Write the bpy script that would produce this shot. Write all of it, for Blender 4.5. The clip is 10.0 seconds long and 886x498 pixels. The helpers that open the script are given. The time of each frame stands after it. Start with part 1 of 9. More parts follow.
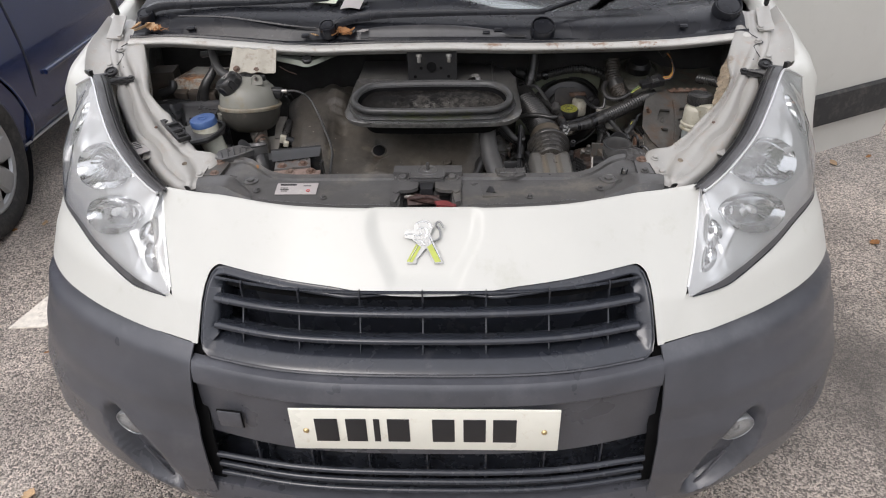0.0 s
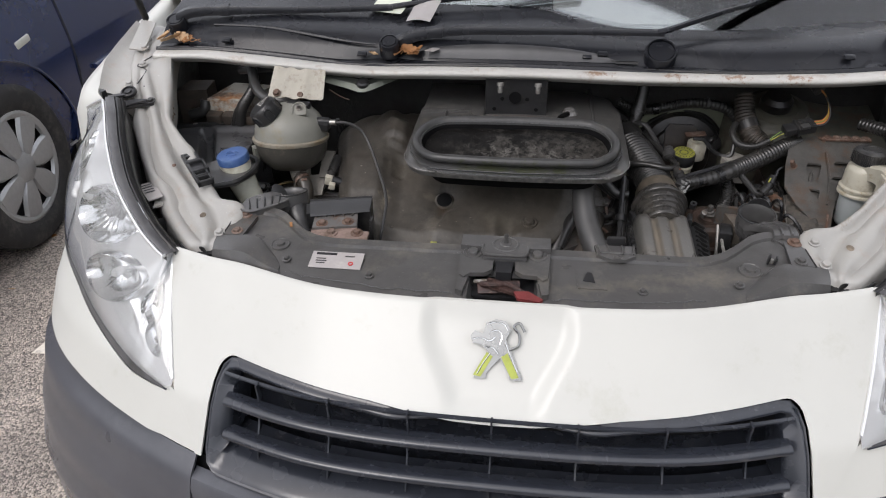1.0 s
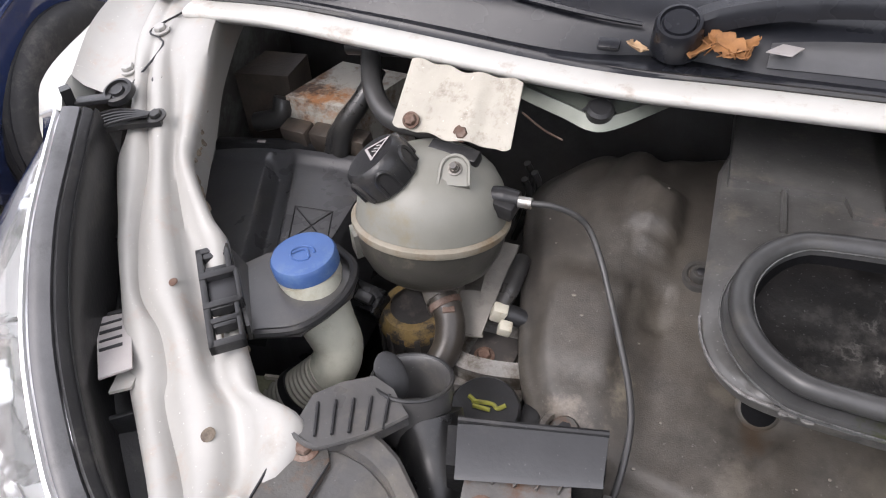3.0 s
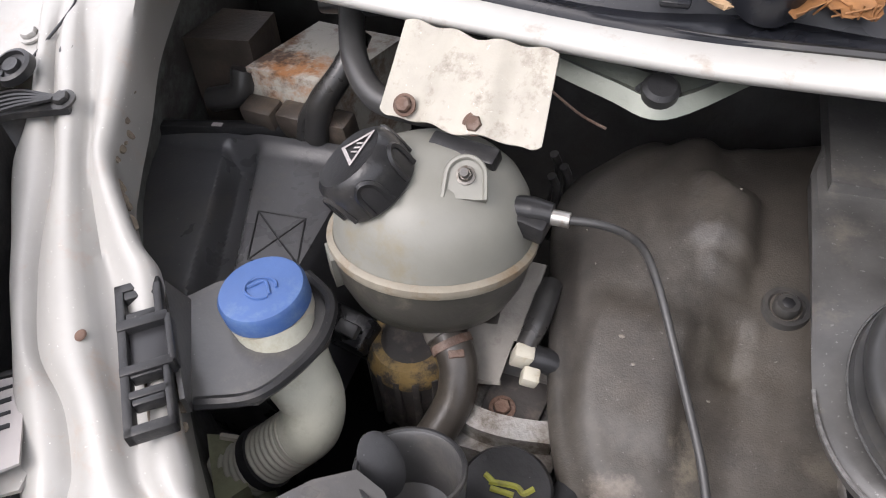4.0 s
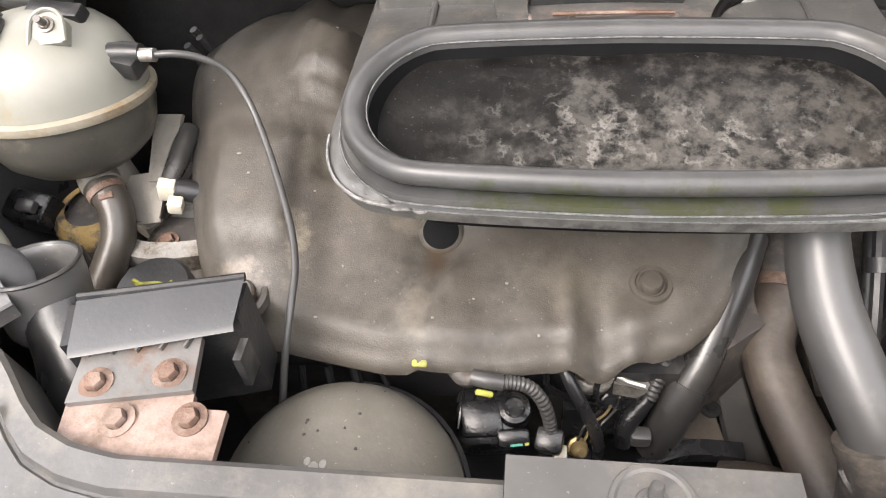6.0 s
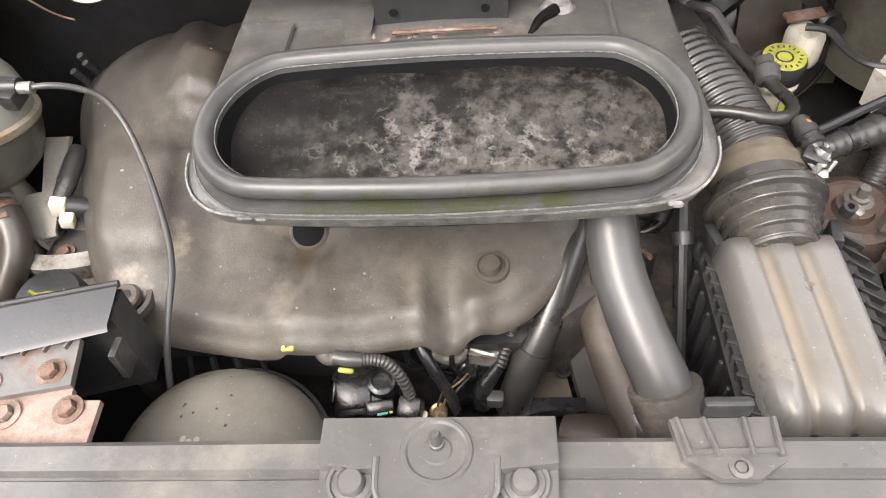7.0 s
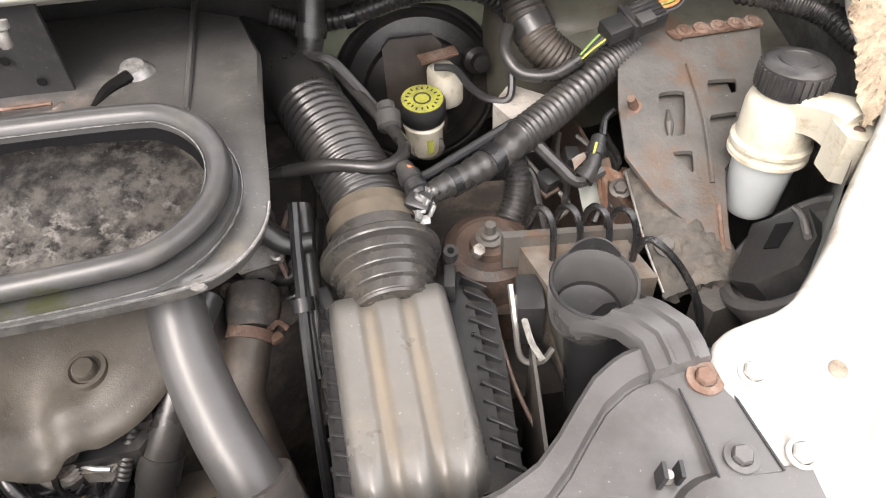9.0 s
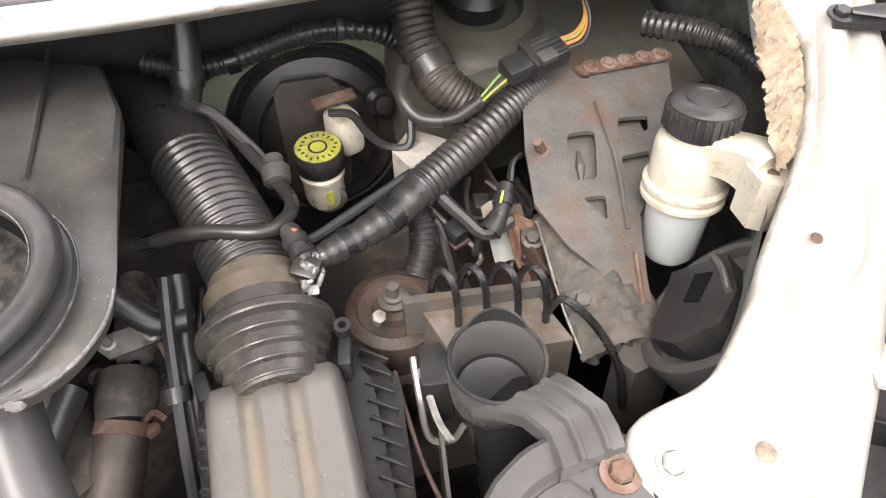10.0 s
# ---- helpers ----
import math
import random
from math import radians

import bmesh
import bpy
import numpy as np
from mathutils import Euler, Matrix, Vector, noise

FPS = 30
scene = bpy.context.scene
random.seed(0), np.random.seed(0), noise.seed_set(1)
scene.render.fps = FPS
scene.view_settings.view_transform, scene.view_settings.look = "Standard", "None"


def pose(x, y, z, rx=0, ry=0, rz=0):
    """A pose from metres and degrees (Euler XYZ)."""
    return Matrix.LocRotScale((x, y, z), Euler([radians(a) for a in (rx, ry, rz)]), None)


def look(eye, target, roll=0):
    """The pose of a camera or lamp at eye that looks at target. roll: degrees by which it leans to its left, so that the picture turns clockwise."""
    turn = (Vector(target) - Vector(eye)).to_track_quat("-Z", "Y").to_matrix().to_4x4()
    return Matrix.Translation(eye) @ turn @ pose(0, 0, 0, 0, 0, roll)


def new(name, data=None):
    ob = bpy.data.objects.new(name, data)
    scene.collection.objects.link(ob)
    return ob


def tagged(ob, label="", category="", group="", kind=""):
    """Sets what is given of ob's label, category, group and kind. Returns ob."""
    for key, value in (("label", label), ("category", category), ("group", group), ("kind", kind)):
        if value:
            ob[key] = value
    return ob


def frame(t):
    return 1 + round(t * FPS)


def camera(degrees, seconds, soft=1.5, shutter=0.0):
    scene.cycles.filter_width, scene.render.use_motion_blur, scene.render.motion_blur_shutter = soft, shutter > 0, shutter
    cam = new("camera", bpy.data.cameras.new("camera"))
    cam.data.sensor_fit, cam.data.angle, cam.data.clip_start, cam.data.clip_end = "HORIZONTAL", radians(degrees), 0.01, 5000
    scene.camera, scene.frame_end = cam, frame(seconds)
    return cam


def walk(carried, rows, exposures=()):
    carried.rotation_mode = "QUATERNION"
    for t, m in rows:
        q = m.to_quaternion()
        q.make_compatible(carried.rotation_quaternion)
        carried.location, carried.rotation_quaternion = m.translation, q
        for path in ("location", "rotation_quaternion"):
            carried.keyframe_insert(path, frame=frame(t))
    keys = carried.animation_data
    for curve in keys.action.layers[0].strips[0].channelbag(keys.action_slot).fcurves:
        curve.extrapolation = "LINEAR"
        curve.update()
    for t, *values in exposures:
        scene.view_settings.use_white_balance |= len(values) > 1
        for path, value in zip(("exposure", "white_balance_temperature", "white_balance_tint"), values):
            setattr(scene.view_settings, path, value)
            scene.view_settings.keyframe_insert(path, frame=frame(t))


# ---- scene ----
cam = camera(65.4, 10.0, soft=1.1)
PATH = [
    (0, (0.09, -0.9208, 1.5687), (0.01, 0.7421, 0.4595), -1.63),
    (0.5, (0.095, -0.7681, 1.5412), (-0.055, 0.8861, 0.4281), -1.70),
    (1, (0.04, -0.5455, 1.5301), (-0.212, 1.0813, 0.3946), -1.87),
    (1.5, (-0.014, -0.3553, 1.5033), (-0.397, 1.2237, 0.3372), -2.43),
    (2, (-0.036, -0.1274, 1.4723), (-0.537, 1.3824, 0.2594), -2.89),
    (2.5, (-0.135, 0.0789, 1.4029), (-0.721, 1.5152, 0.1407), -3.44),
    (2.7, (-0.184, 0.1435, 1.3737), (-0.782, 1.5518, 0.0851), -3.50),
    (3.8, (-0.329, 0.3294, 1.2809), (-0.841, 1.6695, -0.1122), -2.85),
    (4, (-0.311, 0.3541, 1.2703), (-0.856, 1.6615, -0.1403), -3.86),
    (4.5, (-0.267, 0.3367, 1.2395), (-0.753, 1.6567, -0.1821), -4.48),
    (5, (-0.197, 0.2963, 1.2108), (-0.61, 1.6463, -0.2059), -5.64),
    (5.5, (-0.12, 0.2694, 1.2136), (-0.46, 1.6197, -0.2223), -6.37),
    (5.7, (-0.096, 0.254, 1.2188), (-0.393, 1.6122, -0.2182), -6.06),
    (6.8, (0.02, 0.2035, 1.2834), (-0.162, 1.5215, -0.2095), -6.83),
    (7, (0.039, 0.1973, 1.2894), (-0.115, 1.5194, -0.2032), -6.61),
    (7.5, (0.092, 0.1906, 1.2923), (0.014, 1.5338, -0.187), -5.90),
    (8, (0.155, 0.198, 1.2872), (0.18, 1.5581, -0.1793), -4.81),
    (8.5, (0.217, 0.2123, 1.2741), (0.336, 1.5814, -0.1786), -4.22),
    (9, (0.269, 0.2351, 1.2568), (0.494, 1.6098, -0.1775), -3.17),
    (9.5, (0.302, 0.2625, 1.2438), (0.615, 1.6364, -0.1752), -2.37),
    (10, (0.324, 0.29, 1.2379), (0.708, 1.6713, -0.1569), -1.75),
]
walk(cam, [(t, look(eye, target, roll)) for t, eye, target, roll in PATH],
     exposures=[(0, .46, 6400, 13), (1, .42, 6350, 13), (1.5, .46, 6250, 14), (2, .74, 6150, 15), (2.7, 1.08, 6300, 16), (3.8, 1.20, 6350, 16), (4.5, 1.46, 6400, 16), (5, 2.02, 6600, 15),
                (5.5, 2.22, 6750, 14), (7, 2.34, 6800, 13), (8.5, 2.30, 6850, 14), (9.5, 2.17, 6850, 15), (10, 2.14, 6850, 15)])

# ---- light ----
world = bpy.data.worlds.new("overcast")
scene.world = world
world.use_nodes = True
wn = world.node_tree
sky = wn.nodes.new("ShaderNodeTexSky")
sky.sky_type, sky.sun_disc = "NISHITA", False
sky.sun_elevation, sky.sun_rotation = radians(58), radians(215)
sky.air_density, sky.dust_density, sky.ozone_density = 1.0, 6.0, 1.0
soften = wn.nodes.new("ShaderNodeMix")
soften.data_type = "RGBA"
soften.inputs[0].default_value = 0.82
soften.inputs[7].default_value = (8.2, 8.3, 8.5, 1)
wn.links.new(sky.outputs[0], soften.inputs[6])
wn.links.new(soften.outputs[2], wn.nodes["Background"].inputs[0])
wn.nodes["Background"].inputs[1].default_value = 0.145
sun = new("sun", bpy.data.lights.new("sun", "SUN"))
sun.data.energy, sun.data.angle, sun.data.color = 0.8, radians(25), (1.0, 0.97, 0.93)
sun.matrix_world = look((-2, -3, 5.5), (0, 0.4, 0.9))


# ---- materials ----
def rgb(c):
    return (*c, 1.0) if len(c) == 3 else c


def surf(name, base, rough=0.5, metal=0.0, var=0.12, scale=60.0, bump=0.15, dirt=None, amount=0.4, dscale=14.0,
         dust=None, speck=0.0, coat=0.0, spec=0.5, relief=250.0, rvar=0.12, detail=5.0):
    """A worn surface: base colour with fine grain, dirt in patches with their own outline, and a little relief."""
    m = bpy.data.materials.new(name)
    m.use_nodes = True
    nt, nd = m.node_tree, m.node_tree.nodes
    b = nd["Principled BSDF"]
    tc = nd.new("ShaderNodeTexCoord")

    def tex(sc, det=4.0, rgh=0.6):
        n = nd.new("ShaderNodeTexNoise")
        n.inputs["Scale"].default_value, n.inputs["Detail"].default_value, n.inputs["Roughness"].default_value = sc, det, rgh
        nt.links.new(tc.outputs["Object"], n.inputs["Vector"])
        return n.outputs["Fac"]

    def ramp(src, lo, hi):
        r = nd.new("ShaderNodeMapRange")
        r.inputs[1].default_value, r.inputs[2].default_value = lo, hi
        nt.links.new(src, r.inputs[0])
        return r.outputs[0]

    def mix(fac, a, c, how="MIX"):
        x = nd.new("ShaderNodeMix")
        x.data_type, x.blend_type = "RGBA", how
        for key, v in ((0, fac), (6, a), (7, c)):
            if hasattr(v, "is_linked"):
                nt.links.new(v, x.inputs[key])
            else:
                x.inputs[key].default_value = v if key == 0 else rgb(v)
        return x.outputs[2]

    dark = tuple(c * (1 - var) for c in base)
    lite = tuple(min(1, c * (1 + var)) for c in base)
    col = mix(ramp(tex(scale, detail), 0.3, 0.7), dark, lite)
    if dirt:
        patch = ramp(tex(dscale, 12.0, 0.74), 0.62 - 0.35 * amount, 0.76 - 0.30 * amount)
        col = mix(patch, col, dirt)
    if dust:
        col = mix(ramp(tex(dscale * 0.45, 9.0, 0.70), 0.40, 0.80), col, dust)
    if speck:
        col = mix(ramp(tex(330.0, 2.0), 0.72 - 0.1 * speck, 0.78 - 0.1 * speck), col, tuple(min(1, c * 1.7 + 0.035) for c in base))
    nt.links.new(col, b.inputs["Base Color"])
    rr = nd.new("ShaderNodeMapRange")
    rr.inputs[3].default_value, rr.inputs[4].default_value = max(0.02, rough - rvar), min(1, rough + rvar)
    nt.links.new(tex(scale * 0.5, 4.0), rr.inputs[0])
    nt.links.new(rr.outputs[0], b.inputs["Roughness"])
    b.inputs["Metallic"].default_value = metal
    b.inputs["Specular IOR Level"].default_value = spec
    b.inputs["Coat Weight"].default_value = coat
    b.inputs["Coat Roughness"].default_value = 0.12
    if bump:
        bn = nd.new("ShaderNodeBump")
        bn.inputs["Strength"].default_value, bn.inputs["Distance"].default_value = bump, 0.002
        nt.links.new(tex(relief, 3.0), bn.inputs["Height"])
        nt.links.new(bn.outputs[0], b.inputs["Normal"])
    return m


def stain_or_shade(m, color, at, size, grain=55.0, edge=0.35, full=0.9, rag=2.6):
    """A stain or a painted patch of shade: round the place at, as wide as size, with a ragged outline."""
    nt, nd = m.node_tree, m.node_tree.nodes
    b = nd["Principled BSDF"]
    src = b.inputs["Base Color"].links[0].from_socket
    tc = nd.new("ShaderNodeTexCoord")
    away, scaled, far = [nd.new("ShaderNodeVectorMath") for _ in range(3)]
    away.operation, scaled.operation, far.operation = "SUBTRACT", "DIVIDE", "LENGTH"
    away.inputs[1].default_value, scaled.inputs[1].default_value = at, size
    nt.links.new(tc.outputs["Object"], away.inputs[0])
    nt.links.new(away.outputs[0], scaled.inputs[0])
    nt.links.new(scaled.outputs[0], far.inputs[0])
    n = nd.new("ShaderNodeTexNoise")
    n.inputs["Scale"].default_value, n.inputs["Detail"].default_value, n.inputs["Roughness"].default_value = grain, 8.0, 0.68
    nt.links.new(tc.outputs["Object"], n.inputs["Vector"])
    ragged = nd.new("ShaderNodeMath")
    ragged.operation = "MULTIPLY_ADD"
    ragged.inputs[1].default_value = rag
    nt.links.new(n.outputs[0], ragged.inputs[0])
    nt.links.new(far.outputs["Value"], ragged.inputs[2])
    r = nd.new("ShaderNodeMapRange")
    r.inputs[1].default_value, r.inputs[2].default_value, r.inputs[3].default_value, r.inputs[4].default_value = .6 + .5 * rag - edge, .6 + .5 * rag + edge, full, 0.0
    nt.links.new(ragged.outputs[0], r.inputs[0])
    x = nd.new("ShaderNodeMix")
    x.data_type = "RGBA"
    nt.links.new(r.outputs[0], x.inputs[0])
    nt.links.new(src, x.inputs[6])
    x.inputs[7].default_value = rgb(color)
    nt.links.new(x.outputs[2], b.inputs["Base Color"])
    return m


def veins(m, color, at, size, width, full, grain=34.0):
    """Thin wandering tide lines of dried dirt round the place at."""
    nt, nd = m.node_tree, m.node_tree.nodes
    b = nd["Principled BSDF"]
    src = b.inputs["Base Color"].links[0].from_socket
    tc, n, n2, x = [nd.new("ShaderNode" + k) for k in ("TexCoord", "TexNoise", "TexNoise", "Mix")]
    for k, sc, det in ((n, grain, 7.0), (n2, grain * 1.7, 3.0)):
        k.inputs["Scale"].default_value, k.inputs["Detail"].default_value, k.inputs["Roughness"].default_value = sc, det, 0.62
        nt.links.new(tc.outputs["Object"], k.inputs["Vector"])

    def math_node(how, a, c=0.0):
        q = nd.new("ShaderNodeMath")
        q.operation = how
        for i, v in enumerate((a, c)):
            if hasattr(v, "is_linked"):
                nt.links.new(v, q.inputs[i])
            else:
                q.inputs[i].default_value = v
        return q.outputs[0]

    def fall(v, lo, hi, top):
        r = nd.new("ShaderNodeMapRange")
        r.inputs[1].default_value, r.inputs[2].default_value, r.inputs[3].default_value, r.inputs[4].default_value = lo, hi, top, 0.0
        nt.links.new(v, r.inputs[0])
        return r.outputs[0]

    away, scaled, far = [nd.new("ShaderNodeVectorMath") for _ in range(3)]
    away.operation, scaled.operation, far.operation = "SUBTRACT", "DIVIDE", "LENGTH"
    away.inputs[1].default_value, scaled.inputs[1].default_value = at, size
    nt.links.new(tc.outputs["Object"], away.inputs[0])
    nt.links.new(away.outputs[0], scaled.inputs[0])
    nt.links.new(scaled.outputs[0], far.inputs[0])
    line = fall(math_node("ABSOLUTE", math_node("SUBTRACT", n.outputs["Fac"], 0.5)), 0.0, width, full)
    patchy = math_node("SUBTRACT", 1.0, fall(n2.outputs["Fac"], 0.45, 0.62, 1.0))
    x.data_type = "RGBA"
    nt.links.new(math_node("MULTIPLY", math_node("MULTIPLY", line, patchy), fall(far.outputs["Value"], 0.5, 1.2, 1.0)), x.inputs[0])
    nt.links.new(src, x.inputs[6])
    x.inputs[7].default_value = rgb(color)
    nt.links.new(x.outputs[2], b.inputs["Base Color"])
    return m


def shell(name, color, ior, gain, sky_veil=0.0):
    """A thin clear shell: what is behind it, and the sky mirrored in it."""
    m = bpy.data.materials.new(name)
    m.use_nodes = True
    nt, nd = m.node_tree, m.node_tree.nodes
    nd.remove(nd["Principled BSDF"])
    clear, gloss, mx, fr, mul = [nd.new("ShaderNode" + k) for k in ("BsdfTransparent", "BsdfGlossy", "MixShader", "Fresnel", "Math")]
    clear.inputs[0].default_value = rgb(color)
    gloss.inputs["Roughness"].default_value = 0.02
    fr.inputs[0].default_value = ior
    mul.operation, mul.use_clamp = "MULTIPLY", True
    mul.inputs[1].default_value = gain
    nt.links.new(fr.outputs[0], mul.inputs[0])
    nt.links.new(mul.outputs[0], mx.inputs[0])
    # Flat pale veil mixed in, a stand-in for more sky mirrored in the shell.
    veil, dull = nd.new("ShaderNodeMixShader"), nd.new("ShaderNodeBsdfDiffuse")
    veil.inputs[0].default_value = sky_veil
    dull.inputs[0].default_value = (0.75, 0.75, 0.74, 1)
    nt.links.new(clear.outputs[0], veil.inputs[1])
    nt.links.new(dull.outputs[0], veil.inputs[2])
    nt.links.new(veil.outputs[0], mx.inputs[1])
    nt.links.new(gloss.outputs[0], mx.inputs[2])
    nt.links.new(mx.outputs[0], nd["Material Output"].inputs[0])
    return m


WHITE = surf("white paint", (0.54, 0.54, 0.505), 0.36, var=0.02, scale=8, bump=0.02, coat=0.12, dirt=(0.48, 0.48, 0.43), amount=0.12, dscale=9)
# Base darkened well below the body white to hold down bright light; grime is separate.
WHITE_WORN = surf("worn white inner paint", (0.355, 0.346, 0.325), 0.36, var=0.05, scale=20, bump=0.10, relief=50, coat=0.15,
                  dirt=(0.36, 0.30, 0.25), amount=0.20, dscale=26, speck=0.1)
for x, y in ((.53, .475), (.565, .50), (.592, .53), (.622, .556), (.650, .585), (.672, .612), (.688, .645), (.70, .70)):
    stain_or_shade(WHITE_WORN, (.20, .165, .12), (x, y, .896 + .46 * (y - .425)), (.012, .012, .03), grain=130, edge=.5, full=.7, rag=5)
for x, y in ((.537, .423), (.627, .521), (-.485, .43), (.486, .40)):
    stain_or_shade(WHITE_WORN, (.24, .21, .17), (x, y, .896 + .46 * (y - .425)), (.009, .009, .03), grain=150, edge=.6, full=.55, rag=2.5)
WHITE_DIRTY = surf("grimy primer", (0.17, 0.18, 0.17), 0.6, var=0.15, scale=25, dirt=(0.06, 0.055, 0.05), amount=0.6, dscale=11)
BUMPER = surf("grey bumper plastic", (0.066, 0.068, 0.078), 0.30, var=0.16, scale=12, bump=0.2, relief=900, dirt=(0.098, 0.10, 0.112), amount=0.30, dscale=3.5, speck=0.08, coat=0.2)
GRILLE = surf("black grille plastic", (0.024, 0.027, 0.035), 0.26, var=0.12, scale=30, bump=0.05, dirt=(0.055, 0.057, 0.062), amount=0.15, speck=0.1, coat=0.3)
SCUTTLE = surf("satin black scuttle plastic", (0.015, 0.016, 0.020), 0.27, var=0.10, scale=20, bump=0.06, relief=1200, dirt=(0.028, 0.028, 0.030), amount=0.25, dscale=8, speck=0.15, spec=0.34)
STRIP = surf("grey lamp flange plastic", (0.088, 0.088, 0.092), 0.38, var=0.25, scale=18, bump=0.1, dirt=(0.05, 0.05, 0.05), amount=0.3)
LINING = surf("dark sound insulation", (0.040, 0.039, 0.038), 0.8, var=0.3, scale=30, bump=0.6, relief=140, dirt=(0.035, 0.03, 0.027), amount=0.3, dscale=9)
PLASTIC = surf("black bay plastic", (0.021, 0.021, 0.022), 0.33, var=0.2, scale=30, bump=0.15, dirt=(0.055, 0.052, 0.048), amount=0.28, dscale=14, speck=0.25, spec=0.4)
PANEL = surf("grey black slam panel plastic", (0.074, 0.072, 0.071), 0.31, var=0.14, scale=25, bump=0.10, dirt=(0.128, 0.118, 0.104), amount=0.28, dscale=12, speck=0.2, coat=0.25)
for x, y, w in ((.12, .300, .05), (.20, .315, .05), (.27, .335, .06), (.33, .348, .05)):
    stain_or_shade(PANEL, (.17, .152, .125), (x, y, .882), (w, .010, .03), grain=60, edge=.9, full=.5, rag=5)
for x, y, w in ((.40, .415, .03), (.345, .375, .03), (.43, .36, .02), (-.42, .41, .03), (-.33, .365, .03), (-.20, .345, .04), (.05, .395, .03)):
    stain_or_shade(PANEL, (.042, .040, .038), (x, y, .888), (w, .018, .03), grain=50, edge=.9, full=.55, rag=4.5)
DUSTY = surf("dusty foam engine cover", (0.062, 0.056, 0.048), 0.46, var=0.3, scale=70, bump=0.22, relief=700, dirt=(0.034, 0.030, 0.027), amount=0.24, dscale=18,
             dust=(0.078, 0.066, 0.052), speck=0.35)
# Stains, and near the hole (-.137, .655) a dark patch of painted shading.
for at, size, col in (((-.150, .560, .83), (.018, .045, .05), (.120, .106, .088)), ((-.253, .600, .86), (.016, .040, .05), (.19, .165, .125)), ((-.235, .690, .88), (.035, .030, .05), (.105, .094, .078)), ((-.292, .578, .84), (.026, .014, .05), (.21, .18, .15)),
                      ((-.03, .60, .80), (.05, .03, .05), (.10, .088, .07)), ((-.137, .655, .82), (.024, .018, .05), (.020, .019, .018)), ((-.138, .615, .815), (.016, .030, .05), (.060, .042, .028)), ((-.165, .640, .83), (.020, .014, .05), (.12, .105, .085)), ((-.37, .68, .86), (.03, .10, .07), (.028, .026, .024)), ((-.21, .80, .88), (.06, .05, .06), (.075, .066, .056))):
    stain_or_shade(DUSTY, col, at, size)
# Shade of the bay painted into the cover's colour, at its back and left edge.
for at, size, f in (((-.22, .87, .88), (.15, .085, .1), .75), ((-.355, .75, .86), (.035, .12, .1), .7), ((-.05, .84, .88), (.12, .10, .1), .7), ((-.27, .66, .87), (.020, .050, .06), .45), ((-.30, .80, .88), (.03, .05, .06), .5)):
    stain_or_shade(DUSTY, (.026, .0225, .020), at, size, grain=24, edge=.8, full=f, rag=2.2)
BRIGHT_EDGE = surf("worn plastic edge with highlight", (0.16, 0.155, 0.15), 0.22, var=0.5, scale=120, bump=0.3, coat=0.6)
GLOSS = surf("glossy black plastic", (0.012, 0.012, 0.013), 0.28, var=0.3, scale=40, bump=0.15, dirt=(0.035, 0.033, 0.03), amount=0.25, dscale=25, speck=0.4)
CHARGE = surf("brown oily hose", (0.050, 0.040, 0.033), 0.50, var=0.25, scale=30, bump=0.15, dirt=(0.085, 0.070, 0.056), amount=0.35, dscale=14)
INTAKE = surf("grimy intake plastic", (0.070, 0.068, 0.065), 0.34, var=0.3, scale=30, bump=0.10, dirt=(0.13, 0.118, 0.10), amount=0.20, dscale=19, speck=0.5, coat=0.16)
for at, size, col, r_ in (((-.005, .766, .948), (.075, .016, .03), (.150, .118, .105), 4.5), ((.085, .785, .948), (.022, .022, .03), (.13, .125, .115), 5.0), ((.0, .545, .938), (.20, .008, .02), (.14, .135, .125), 5.0)):
    stain_or_shade(INTAKE, col, at, size, grain=85, full=.85, rag=r_)
# Near-black base carries the scoop's shade; the patches and tide lines are dried dirt.
INTAKE_IN = surf("shaded intake floor with dried dirt", (0.0055, 0.005, 0.0048), 0.55, var=0.6, scale=45, bump=0.5, relief=90, dirt=(0.022, 0.020, 0.018), amount=0.16, dscale=30, speck=0.5, spec=0.14)
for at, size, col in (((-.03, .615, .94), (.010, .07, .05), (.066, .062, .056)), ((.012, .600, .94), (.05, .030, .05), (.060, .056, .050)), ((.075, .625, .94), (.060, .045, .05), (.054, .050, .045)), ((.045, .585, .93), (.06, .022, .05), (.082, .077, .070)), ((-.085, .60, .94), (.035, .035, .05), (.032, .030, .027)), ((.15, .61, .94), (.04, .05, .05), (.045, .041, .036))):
    stain_or_shade(INTAKE_IN, col, at, size, grain=75, edge=1.0, full=.8, rag=8)
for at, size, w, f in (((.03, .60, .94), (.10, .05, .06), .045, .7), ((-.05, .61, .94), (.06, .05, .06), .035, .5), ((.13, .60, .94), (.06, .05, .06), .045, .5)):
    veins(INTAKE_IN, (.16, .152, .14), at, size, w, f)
RUBBER = surf("black rubber", (0.027, 0.0262, 0.0255), 0.30, var=0.2, scale=40, bump=0.08, dirt=(0.050, 0.046, 0.041), amount=0.26, dscale=22)
SEAL = surf("damp rubber seal", (0.046, 0.046, 0.046), 0.36, var=0.2, scale=40, bump=0.06, dirt=(0.065, 0.062, 0.056), amount=0.25, dscale=25, coat=0.06, spec=0.4)
for x, w in ((-.04, .045), (.03, .05), (.085, .02), (-.09, .02)):
    stain_or_shade(SEAL, (.032, .036, .016), (x, .534, .950), (w, .016, .020), grain=120, rag=3.5)
# Near-black that gives gaps, holes and the scoop wall their darkness by colour.
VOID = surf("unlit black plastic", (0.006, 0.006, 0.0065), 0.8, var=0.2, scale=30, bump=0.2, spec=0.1)
